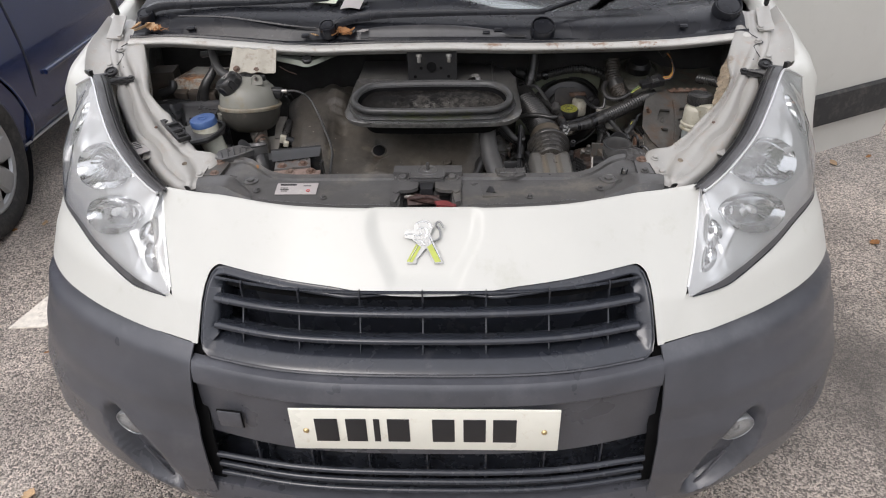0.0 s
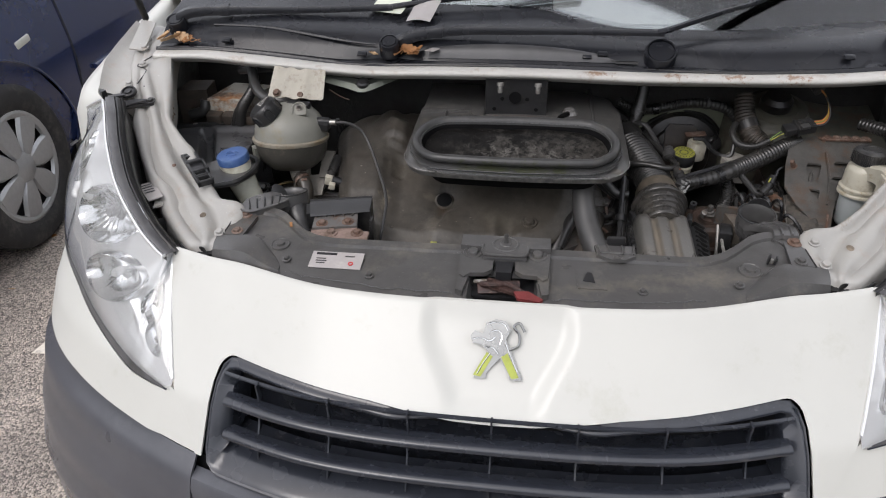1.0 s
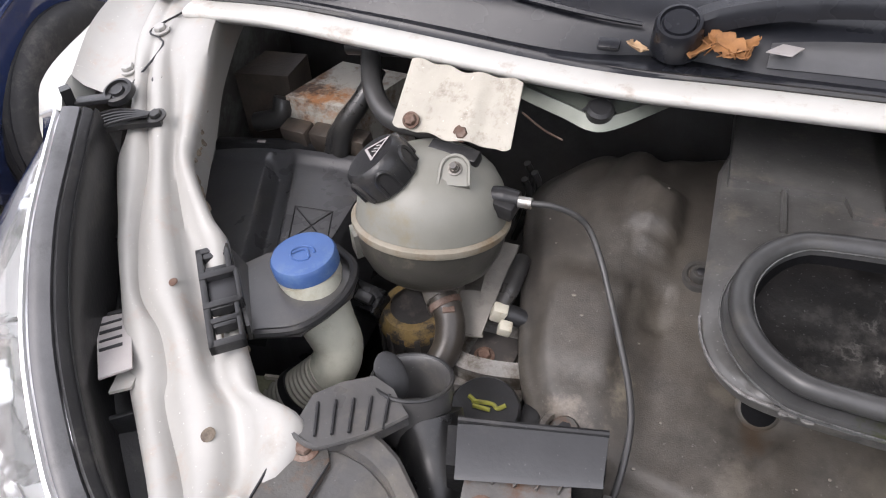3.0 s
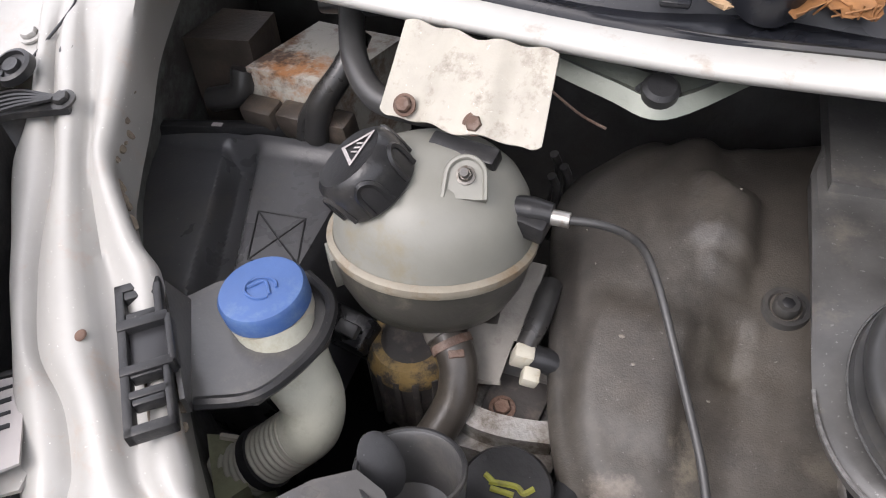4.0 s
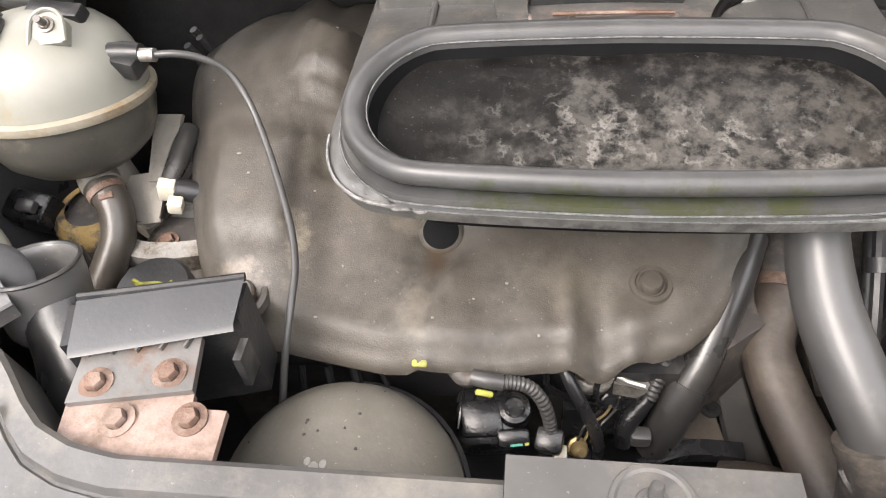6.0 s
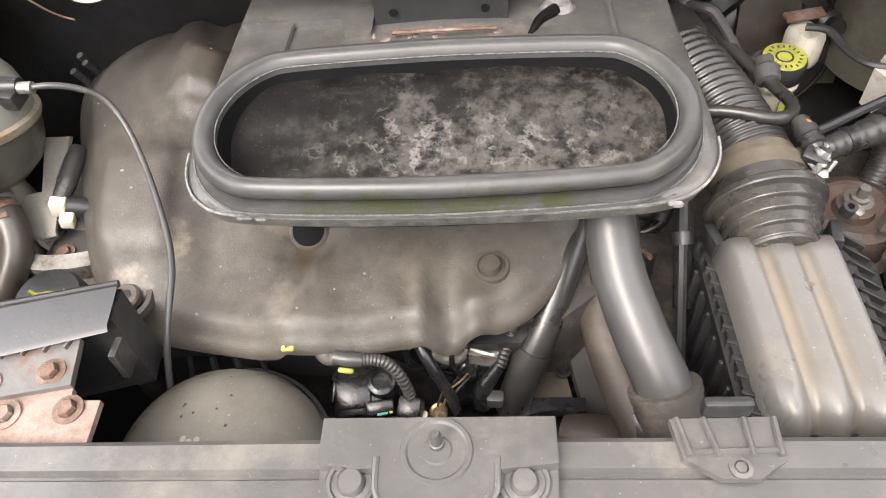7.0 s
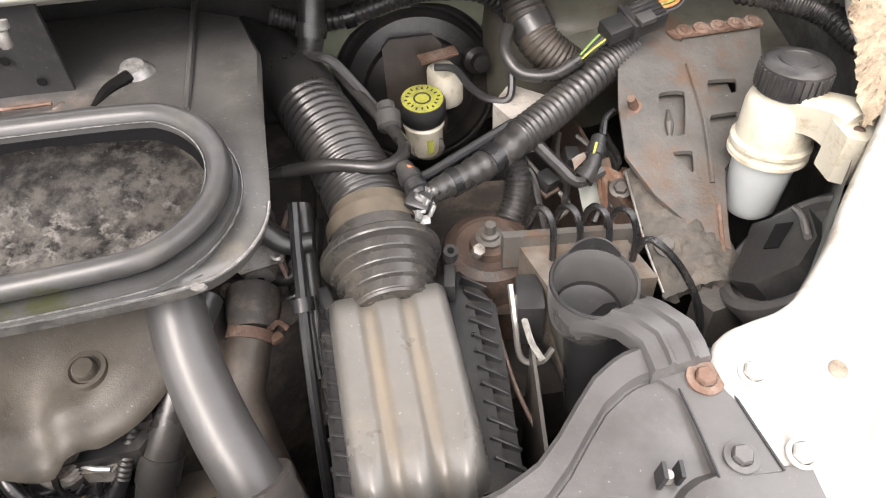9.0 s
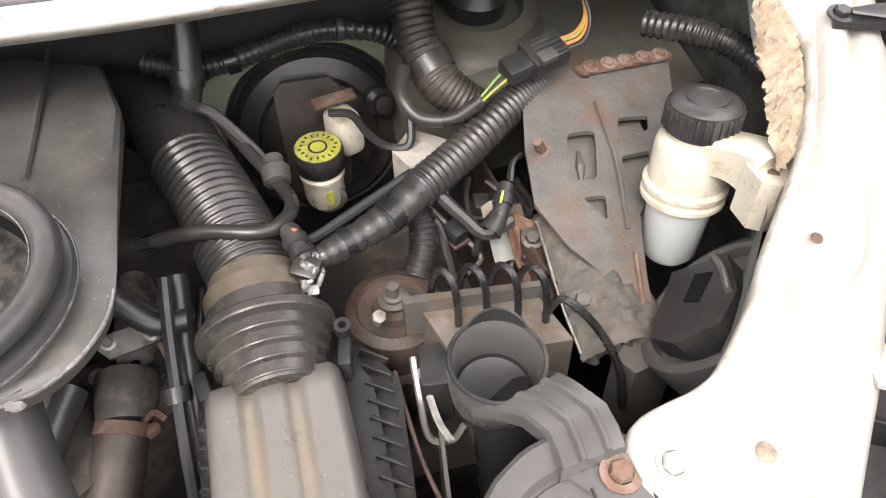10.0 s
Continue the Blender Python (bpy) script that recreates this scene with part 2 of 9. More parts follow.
BROWN = surf("brown oily steel", (0.058, 0.048, 0.040), 0.45, var=0.3, scale=35, bump=0.3, dirt=(0.10, 0.075, 0.055), amount=0.35, dscale=16)
HOSE = surf("dusty rubber hose", (0.05, 0.045, 0.042), 0.62, var=0.2, scale=40, bump=0.15, dirt=(0.13, 0.11, 0.09), amount=0.4, dscale=25)
PIPE = surf("satin dark pipe", (0.050, 0.049, 0.0485), 0.37, metal=0.0, var=0.15, scale=25, bump=0.06, dirt=(0.085, 0.079, 0.071), amount=0.25, coat=0.05)
STEEL = surf("dull steel", (0.42, 0.41, 0.39), 0.42, metal=0.8, var=0.2, scale=40, dirt=(0.22, 0.16, 0.11), amount=0.35, dscale=40)
ALLOY = surf("cast alloy", (0.36, 0.35, 0.33), 0.5, metal=0.6, var=0.2, scale=50, bump=0.3, dirt=(0.12, 0.1, 0.08), amount=0.5, dscale=25)
RUST = surf("rusted steel", (0.118, 0.070, 0.050), 0.7, metal=0.1, var=0.35, scale=50, bump=0.5, dirt=(0.21, 0.158, 0.13), amount=0.38, dscale=34)
RUST_PALE = surf("pink grey rusted bracket", (0.23, 0.165, 0.14), 0.62, var=0.25, scale=45, bump=0.35, dirt=(0.125, 0.085, 0.062), amount=0.42, dscale=30)
TANK = surf("milky coolant tank plastic", (0.215, 0.212, 0.185), 0.44, var=0.08, scale=20, bump=0.05, dirt=(0.205, 0.175, 0.115), amount=0.20, dscale=14)
CREAM = surf("yellowed white plastic", (0.48, 0.455, 0.375), 0.36, var=0.08, scale=25, bump=0.05, dirt=(0.30, 0.23, 0.13), amount=0.28, dscale=30)
BLUE = surf("blue cap plastic", (0.05, 0.105, 0.27), 0.42, var=0.10, scale=25, bump=0.08, dirt=(0.10, 0.165, 0.30), amount=0.25, dscale=30)
YELLOW = surf("yellow print", (0.30, 0.30, 0.05), 0.6, var=0.2, scale=80, dirt=(0.16, 0.155, 0.05), amount=0.4, dscale=60)
BRASS = surf("brass", (0.55, 0.42, 0.22), 0.35, metal=0.8, var=0.15)
CHROME = surf("headlamp reflector", (0.78, 0.79, 0.80), 0.10, metal=1.0, var=0.05, bump=0.0, rvar=0.06)
BADGE = surf("chrome badge", (0.27, 0.275, 0.27), 0.28, metal=0.75, var=0.1, scale=30, bump=0.05)
LAMP_GREY = surf("headlamp housing", (0.78, 0.785, 0.79), 0.36, metal=0.7, var=0.03, bump=0.0, rvar=0.06)
AMBER = surf("amber bulb", (0.55, 0.22, 0.09), 0.3, var=0.05, bump=0.0)
# The lens's whitish veil imitates sky reflection.
LENS = shell("clear lens with sky veil", (0.93, 0.94, 0.94), 1.45, 1.7, 0.20)
SCREEN = shell("windscreen", (0.92, 0.96, 0.96), 1.5, 1.8)
PLATE = surf("number plate", (0.82, 0.81, 0.72), 0.30, var=0.03, scale=20, bump=0.02, dirt=(0.62, 0.55, 0.42), amount=0.1)
INK = surf("black print", (0.02, 0.02, 0.022), 0.4, var=0.05, bump=0.0)
PAPER = surf("white label", (0.37, 0.345, 0.335), 0.55, var=0.04, scale=60, bump=0.02, dirt=(0.5, 0.48, 0.44), amount=0.2)
PAINT_BLUE = surf("dark blue car paint", (0.016, 0.028, 0.088), 0.2, var=0.1, scale=10, bump=0.02, coat=1.0, dirt=(0.03, 0.04, 0.08), amount=0.25)
TYRE = surf("tyre rubber", (0.025, 0.025, 0.026), 0.75, var=0.2, scale=60, bump=0.3, dirt=(0.07, 0.065, 0.06), amount=0.35)
HUBCAP = surf("silver wheel trim", (0.42, 0.43, 0.44), 0.38, metal=0.55, var=0.06, bump=0.05)
LEAF = surf("dead orange leaf", (0.30, 0.14, 0.05), 0.7, var=0.35, scale=70, bump=0.3)
LEAF_PALE = surf("dead pale leaf", (0.45, 0.30, 0.17), 0.7, var=0.3, scale=70, bump=0.3)
STEEL_DARK = surf("grimy bracket steel", (0.090, 0.086, 0.080), 0.46, metal=0.2, var=0.25, scale=35, bump=0.3, dirt=(0.12, 0.066, 0.038), amount=0.26, dscale=26, speck=0.2)
for at, size in (((.585, .63, .84), (.014, .05, .06)), ((.545, .68, .86), (.016, .03, .05)), ((.61, .76, .89), (.012, .03, .04))):
    stain_or_shade(STEEL_DARK, (.105, .062, .038), at, size, grain=60, edge=.8, full=.7, rag=4)
ROADMARK = surf("worn road marking", (0.75, 0.70, 0.62), 0.7, var=0.15, scale=40, bump=0.4, dirt=(0.3, 0.26, 0.22), amount=0.2, dscale=30)


def asphalt():
    m = bpy.data.materials.new("wet stony asphalt")
    m.use_nodes = True
    nt, nd = m.node_tree, m.node_tree.nodes
    b = nd["Principled BSDF"]
    tc = nd.new("ShaderNodeTexCoord")
    v = nd.new("ShaderNodeTexVoronoi")
    v.inputs["Scale"].default_value = 200
    big = nd.new("ShaderNodeTexNoise")
    big.inputs["Scale"].default_value, big.inputs["Detail"].default_value = 3.0, 6
    for n in (v, big):
        nt.links.new(tc.outputs["Object"], n.inputs["Vector"])
    cr = nd.new("ShaderNodeValToRGB")
    cr.color_ramp.elements[0].color, cr.color_ramp.elements[1].color = (0.115, 0.100, 0.090, 1), (0.66, 0.575, 0.50, 1)
    cr.color_ramp.elements[0].position, cr.color_ramp.elements[1].position = 0.15, 0.95
    sep = nd.new("ShaderNodeSeparateColor")
    nt.links.new(v.outputs["Color"], sep.inputs[0])
    nt.links.new(sep.outputs[0], cr.inputs[0])
    mx = nd.new("ShaderNodeMix")
    mx.data_type, mx.blend_type = "RGBA", "MULTIPLY"
    mx.inputs[0].default_value = 0.8
    r2 = nd.new("ShaderNodeMapRange")
    r2.inputs[1].default_value, r2.inputs[2].default_value, r2.inputs[3].default_value, r2.inputs[4].default_value = 0.3, 0.7, 0.55, 1.25
    nt.links.new(big.outputs[0], r2.inputs[0])
    nt.links.new(cr.outputs[0], mx.inputs[6])
    nt.links.new(r2.outputs[0], mx.inputs[7])
    nt.links.new(mx.outputs[2], b.inputs["Base Color"])
    b.inputs["Roughness"].default_value = 0.36
    bn = nd.new("ShaderNodeBump")
    bn.inputs["Strength"].default_value, bn.inputs["Distance"].default_value, bn.invert = 0.9, 0.005, True
    nt.links.new(v.outputs["Distance"], bn.inputs["Height"])
    nt.links.new(bn.outputs[0], b.inputs["Normal"])
    return m


ASPHALT = asphalt()
stain_or_shade(ASPHALT, (.085, .077, .070), (1.32, .66, 0), (.50, .50, 1), grain=3.0, edge=.6, full=.8, rag=1.5)


# ---- shape helpers ----
def thing(name, at, label, category, group="", kind=""):
    e = new(name)
    e.location = at
    e.empty_display_size = 0.02
    return tagged(e, label, category, group, kind)


def part(name, bm, material, parent=None, label="", sharp=38.0):
    """One mesh object, in world coordinates, under a thing or a part."""
    bmesh.ops.recalc_face_normals(bm, faces=bm.faces[:])
    limit = radians(sharp)
    for e in bm.edges:
        e.smooth = len(e.link_faces) == 2 and e.calc_face_angle(0.0) < limit
    for f in bm.faces:
        f.smooth = True
    me = bpy.data.meshes.new(name)
    bm.to_mesh(me)
    bm.free()
    me.materials.append(material)
    ob = new(name, me)
    if parent:
        ob.parent = parent
        m = Matrix.Translation(parent.location)
        if parent.parent:
            m = Matrix.Identity(4)
        ob.matrix_parent_inverse = m.inverted()
    return tagged(ob, label)


def B():
    return bmesh.new()


def axis_to(p, d, up=(0, 0, 1)):
    """A pose at p whose z looks along d."""
    z = Vector(d).normalized()
    u = Vector(up)
    if abs(z.dot(u)) > 0.98:
        u = Vector((0, 1, 0))
    x = u.cross(z).normalized()
    y = z.cross(x)
    return Matrix((( x.x, y.x, z.x, p[0]), (x.y, y.y, z.y, p[1]), (x.z, y.z, z.z, p[2]), (0, 0, 0, 1)))


def bevelled(bm, verts, width, seg=2):
    if width > 0:
        vs = set(verts)
        edges = [e for e in bm.edges if e.verts[0] in vs and e.verts[1] in vs and (len(e.link_faces) < 2 or e.calc_face_angle(0) > 0.5)]
        bmesh.ops.bevel(bm, geom=edges, offset=width, segments=seg, affect="EDGES", profile=0.5, clamp_overlap=True)


def box(bm, at, size, m=None, bevel=0.003):
    m = m if m is not None else Matrix()
    r = bmesh.ops.create_cube(bm, size=1.0, matrix=Matrix.Translation(at) @ m @ Matrix.Diagonal((*size, 1)))
    bevelled(bm, r["verts"], bevel)
    return bm


def prism(bm, pts, z0, z1, m=None, bevel=0.003, seg=2):
    """A polygon in plan drawn up from z0 to z1."""
    m = m if m is not None else Matrix()
    lo = [bm.verts.new(m @ Vector((x, y, z0))) for x, y in pts]
    hi = [bm.verts.new(m @ Vector((x, y, z1))) for x, y in pts]
    bm.faces.new(lo[::-1])
    bm.faces.new(hi)
    n = len(pts)
    for i in range(n):
        bm.faces.new((lo[i], lo[(i + 1) % n], hi[(i + 1) % n], hi[i]))
    bevelled(bm, lo + hi, bevel, seg)
    return bm


def lathe(bm, prof, m=None, n=32, sweep=360.0):
    """A profile of (radius, height) turned about the pose's z."""
    m = m if m is not None else Matrix()
    rings = []
    full = sweep >= 360
    for r, z in prof:
        if r < 1e-6:
            rings.append([bm.verts.new(m @ Vector((0, 0, z)))])
        else:
            k = n if full else n + 1
            rings.append([bm.verts.new(m @ Vector((r * math.cos(radians(sweep) * i / n), r * math.sin(radians(sweep) * i / n), z))) for i in range(k)])
    for a, b in zip(rings, rings[1:]):
        k = max(len(a), len(b))
        for i in range(k if full else k - 1):
            j = (i + 1) % k
            q = [a[i % len(a)], a[j % len(a)], b[j % len(b)], b[i % len(b)]]
            q = [v for i2, v in enumerate(q) if v not in q[:i2]]
            if len(q) > 2:
                bm.faces.new(q)
    return bm


def spline(pts, n):
    """n points evenly over a smooth curve through pts."""
    P = [Vector(p) for p in pts]
    if len(P) == 2:
        return [P[0].lerp(P[1], i / (n - 1)) for i in range(n)]
    P = [P[0] * 2 - P[1]] + P + [P[-1] * 2 - P[-2]]
    out = []
    k = len(P) - 3
    for i in range(n):
        u = i / (n - 1) * k
        s = min(int(u), k - 1)
        f = u - s
        a, b, c, d = P[s:s + 4]
        out.append(0.5 * ((2 * b) + (c - a) * f + (2 * a - 5 * b + 4 * c - d) * f * f + (3 * b - a - 3 * c + d) * f ** 3))
    return out


def tube(bm, pts, r, n=10, steps=None, wave=0.0, pitch=0.006, caps=True):
    """A round tube along a smooth curve; r may be a list; wave makes it ribbed like a bellows."""
    steps = steps or 8 * len(pts)
    C = spline(pts, steps)
    if wave:
        length = sum((b - a).length for a, b in zip(C, C[1:]))
        steps = max(8, int(length / pitch * 6))
        C = spline(pts, steps)
    rad = np.interp(np.linspace(0, 1, steps), np.linspace(0, 1, len(r)), r) if isinstance(r, (list, tuple)) else [r] * steps
    t0 = (C[1] - C[0]).normalized()
    ref = Vector((0, 0, 1)) if abs(t0.z) < 0.9 else Vector((1, 0, 0))
    side = t0.cross(ref).normalized()
    rings = []
    for i, c in enumerate(C):
        t = (C[min(i + 1, steps - 1)] - C[max(i - 1, 0)]).normalized()
        side = (side - t * side.dot(t)).normalized()
        other = t.cross(side)
        q = rad[i] * (1 + wave * math.sin(i * math.pi / 3)) if wave else rad[i]
        rings.append([bm.verts.new(c + (side * math.cos(2 * math.pi * k / n) + other * math.sin(2 * math.pi * k / n)) * q) for k in range(n)])
    for a, b in zip(rings, rings[1:]):
        for k in range(n):
            bm.faces.new((a[k], a[(k + 1) % n], b[(k + 1) % n], b[k]))
    if caps:
        bm.faces.new(rings[0][::-1])
        bm.faces.new(rings[-1])
    return bm


def sheet(bm, f, nu, nv, thick=0.002, close_u=False):
    """A surface f(u, v), u and v from 0 to 1, with thickness to its back."""
    P = [[Vector(f(i / nu, j / nv)) for j in range(nv + 1)] for i in range(nu + (0 if close_u else 1))]
    m = len(P)

    def normal(i, j):
        a = P[(i + 1) % m if close_u else min(i + 1, m - 1)][j] - P[(i - 1) % m if close_u else max(i - 1, 0)][j]
        b = P[i][min(j + 1, nv)] - P[i][max(j - 1, 0)]
        c = a.cross(b)
        return c.normalized() if c.length > 1e-12 else Vector((0, 0, 1))

    top = [[bm.verts.new(P[i][j]) for j in range(nv + 1)] for i in range(m)]
    last = m if close_u else m - 1
    for i in range(last):
        for j in range(nv):
            bm.faces.new((top[i][j], top[(i + 1) % m][j], top[(i + 1) % m][j + 1], top[i][j + 1]))
    if thick:
        bot = [[bm.verts.new(P[i][j] - normal(i, j) * thick) for j in range(nv + 1)] for i in range(m)]
        for i in range(last):
            k = (i + 1) % m
            for j in range(nv):
                bm.faces.new((bot[i][j], bot[i][j + 1], bot[k][j + 1], bot[k][j]))
            bm.faces.new((top[i][0], bot[i][0], bot[k][0], top[k][0]))
            bm.faces.new((top[i][nv], top[k][nv], bot[k][nv], bot[i][nv]))
        if not close_u:
            for i in (0, m - 1):
                for j in range(nv):
                    q = (top[i][j], top[i][j + 1], bot[i][j + 1], bot[i][j])
                    bm.faces.new(q if i == 0 else q[::-1])
    return bm


def loft(bm, sections, steps=None, close=False):
    """A skin over rows of points with the same count, smoothed from row to row."""
    k = len(sections[0])
    if steps:
        cols = [spline([s[i] for s in sections], steps) for i in range(k)]
        rows = [[cols[i][j] for i in range(k)] for j in range(steps)]
    else:
        rows = [[Vector(p) for p in s] for s in sections]
    V = [[bm.verts.new(p) for p in r] for r in rows]
    for a, b in zip(V, V[1:]):
        for i in range(k if close else k - 1):
            j = (i + 1) % k
            bm.faces.new((a[i], a[j], b[j], b[i]))
    if close:
        bm.faces.new(V[0][::-1])
        bm.faces.new(V[-1])
    return bm


def smooth01(a):
    a = max(0.0, min(1.0, a))
    return a * a * (3 - 2 * a)


def bump2(x, y, cx, cy, rx, ry):
    return math.exp(-((x - cx) / rx) ** 2 - ((y - cy) / ry) ** 2)


def bolt(name, at, parent, material, d=(0, 0, 1), r=0.007, washer=1.55, h=0.006):
    m = axis_to(at, d)
    bm = lathe(B(), [(0, 0.0), (r * washer, 0.0), (r * washer, 0.0018), (r * 1.02, 0.0024), (r * 1.02, 0.0024)], m, 20)
    lathe(bm, [(0, 0.002), (r, 0.002), (r, h - 0.0012), (r * 0.86, h), (0, h)], m, 6)
    return part(name, bm, material, parent)


def mirrored(pts, sx):
    return [(sx * p[0], *p[1:]) for p in pts]


# ---- ground ----



bm = B()
xs = sorted(set([-400, -120, -40, -15, -8] + [i * 0.5 for i in range(-12, 13)] + [8, 15, 40, 120, 400]))
gv = [[bm.verts.new((x, y, 0.0)) for y in xs] for x in xs]
for i in range(len(xs) - 1):
    for j in range(len(xs) - 1):
        bm.faces.new((gv[i][j], gv[i + 1][j], gv[i + 1][j + 1], gv[i][j + 1]))
tagged(part("ground", bm, ASPHALT), "wet grey brown stony asphalt of a car park", "asphalt", kind="structure")
bm = prism(B(), [(-1.56, 0.92), (-1.43, 0.93), (-1.06, 1.75), (-1.0, 2.6), (-1.12, 2.6), (-1.2, 1.8), (-1.5, 1.17)], 0.0, 0.004, bevel=0)
tagged(part("road_marking", bm, ROADMARK), "worn pale bay line painted on the asphalt", "road marking", kind="structure")
bm = prism(B(), [(1.33, 1.35), (1.36, 1.33), (1.24, 1.62), (1.21, 1.62)], 0.0, 0.004, bevel=0)
tagged(part("road_marking", bm, ROADMARK), "thin worn grey line on the asphalt", "road marking", kind="structure")


# Unseen ring, added to block low sky; taller at the right to dim that side.
UNSEEN_GREEN = surf("dark green of unseen ring", (0.045, 0.062, 0.028), 0.7, var=0.7, scale=1.6, bump=0.8, relief=6, dirt=(0.018, 0.022, 0.012), amount=0.5, dscale=0.7)
bm = sheet(B(), lambda u, v: (17 * math.cos(2 * math.pi * u) * (1 + .03 * math.sin(19 * u * 6.283)), 2 + 17 * math.sin(2 * math.pi * u), (4.6 + 5.0 * max(0, math.cos(6.283 * (u - .02))) ** 2 + .8 * math.sin(14 * 6.283 * u) + .5 * math.sin(37 * 6.283 * u)) * v), 160, 6, 0, close_u=True)
tagged(part("backdrop", bm, UNSEEN_GREEN), "unseen dark green ring added to shape light and reflections", "hedge", kind="structure")


# ---- the white van: outer skin ----
STATIONS = [(0, 0, 0, 1, 0.2), (.26, .012, 0, 1, 0.25), (.46, .062, -.15, 1, 0.5), (.6, .115, -.3, .95, 0.9), (.75, .20, -.5, .9, 1), (.86, .30, -.7, .8, 1),
            (.925, .42, -.85, .55, 0.9), (.95, .60, -.97, .3, 0.5), (.955, .80, -1, .22, 0.2), (.955, 1.3, -1, .2, 0)]
ARC = [0.0]
for a, b in zip(STATIONS, STATIONS[1:]):
    ARC.append(ARC[-1] + math.hypot(b[0] - a[0], b[1] - a[1]))
UP_Z, UP_D = (.6, .645, .737, .885, 1.0, 1.1), (0, .017, .083, .243, .37, .5)
LOW_Z, LOW_D = (.14, .20, .27, .36, .46, .55, .6), (.07, -.01, -.045, -.062, -.055, -.022, 0)


def eased(x, xp, i):
    """The stations' column i at arc x, smoothly."""
    k = max(0, min(len(xp) - 2, int(np.searchsorted(xp, x)) - 1))
    h = xp[k + 1] - xp[k]
    f = (x - xp[k]) / h

    def v(j):
        return STATIONS[max(0, min(len(xp) - 1, j))][i]

    def slope(j):
        a, b = max(0, j - 1), min(len(xp) - 1, j + 1)
        if j == 0 and i != 0:
            return 0.0
        return (v(b) - v(a)) / (xp[b] - xp[a])
    m0, m1 = slope(k) * h, slope(k + 1) * h
    return (2 * f ** 3 - 3 * f * f + 1) * v(k) + (f ** 3 - 2 * f * f + f) * m0 + (-2 * f ** 3 + 3 * f * f) * v(k + 1) + (f ** 3 - f * f) * m1


def skin(s, z, out=0.0):
    sg, a = (1 if s >= 0 else -1), abs(s)
    x, y, nx, k, low = [eased(a, ARC, i) for i in range(5)]
    nx = max(-1.0, min(0.0, nx))
    ny = math.sqrt(1 - nx * nx)
    d = float(np.interp(z, UP_Z, UP_D)) * k if z >= 0.6 else float(np.interp(z, LOW_Z, LOW_D)) * low
    d -= out
    return Vector((sg * (x + nx * d), y + ny * d, z))


def band(s0, s1, lo, hi, nu, nv, thick=0.003, out=0.0, bend=None):
    """A patch of the skin between the heights lo(s) and hi(s)."""
    def f(u, v):
        s = s0 + (s1 - s0) * u
        z = lo(s) + (hi(s) - lo(s)) * v
        return skin(s, z, out + (bend(s, z) if bend else 0.0))
    return sheet(B(), f, nu, nv, thick)


def curve1(*pts):
    xs_, ys_ = zip(*pts)
    return lambda s: float(np.interp(abs(s), xs_, ys_))


van = thing("van", (0, 1.0, 0), "white panel van with open bonnet and grey plastic bumper", "van")
grille_top = curve1((0, .768), (.06, .769), (.12, .774), (.18, .780), (.30, .787), (.42, .791))
grille_edge = lambda s: grille_top(s) - (.032 - math.sqrt(max(0, .032 ** 2 - max(0, abs(s) - .429) ** 2)))
S_OPEN = .461


def badge_dip(s, z):
    half = .060 + .044 * smooth01((z - .775) / .085)
    e = smooth01((half + .014 - abs(s)) / .028) * smooth01((z - .770) / .022)
    return -.013 * e * smooth01((.905 - z) / .05)


panel_back = lambda x: float(np.interp(x, (.34, .367, .436, .473, .512, .56), (.2835, .2875, .296, .302, .310, .317)))
lamp_in = lambda z: float(np.interp(z, (.668, .735, .885), (.474, .536, .655)))
bm = band(-S_OPEN, S_OPEN, grille_edge, lambda s: .885, 200, 26, 0, bend=badge_dip)
for sg in (-1, 1):
    def f(u, v, sg=sg):
        z = .759 + (.885 - .759) * v
        return skin(sg * (S_OPEN + (lamp_in(z) - .0002 - S_OPEN) * u), z)

    def g(u, v, sg=sg):
        z = .668 + (.759 - .668) * v
        return skin(sg * (S_OPEN + (lamp_in(z) - .0002 - S_OPEN) * u), z)
    sheet(bm, f, 10, 26, 0)
    sheet(bm, g, 10, 12, 0)
bmesh.ops.remove_doubles(bm, verts=bm.verts[:], dist=.0004)
bm.verts.ensure_lookup_table()
# turned-in edges along the top and round the opening
for v in bm.verts:
    if v.co.z > .775 and abs(v.co.x) > .28:
        over = skin(v.co.x * 1.015, .885).y - panel_back(max(.34, abs(v.co.x)))
        v.co.y -= smooth01((abs(v.co.x) - .28) / .12) * max(0, over) * smooth01((v.co.z - .775) / .11)
rim = [e for e in bm.edges if len(e.link_faces) == 1]
r = bmesh.ops.extrude_edge_only(bm, edges=rim)
for v in r["geom"]:
    if isinstance(v, bmesh.types.BMVert):
        v.co += Vector((0, .006, -.0005))
part("front_panel", bm, WHITE, van, "white front panel with a shallow badge recess", sharp=50)

# strip of painted wing under the lamps
lamp_low = curve1((.50, .732), (.54, .733), (.64, .735), (.76, .755), (.90, .776), (1.07, .795), (1.2, .83), (1.262, .90), (1.28, 1.0))
lamp_top_raw = curve1((.60, .870), (.655, .885), (.73, .8965), (.81, .912), (.90, .933), (1.0, .958), (1.08, .977), (1.15, .992), (1.262, 1.012), (1.35, 1.026))
lamp_top = lambda s: sum(lamp_top_raw(abs(s) + d) for d in (-.04, -.02, 0, .02, .04)) / 5 if abs(s) > .70 else lamp_top_raw(s)
split_z = curve1((.47, .668), (.6, .674), (.8, .679), (1.0, .680), (1.2, .678), (2, .66))
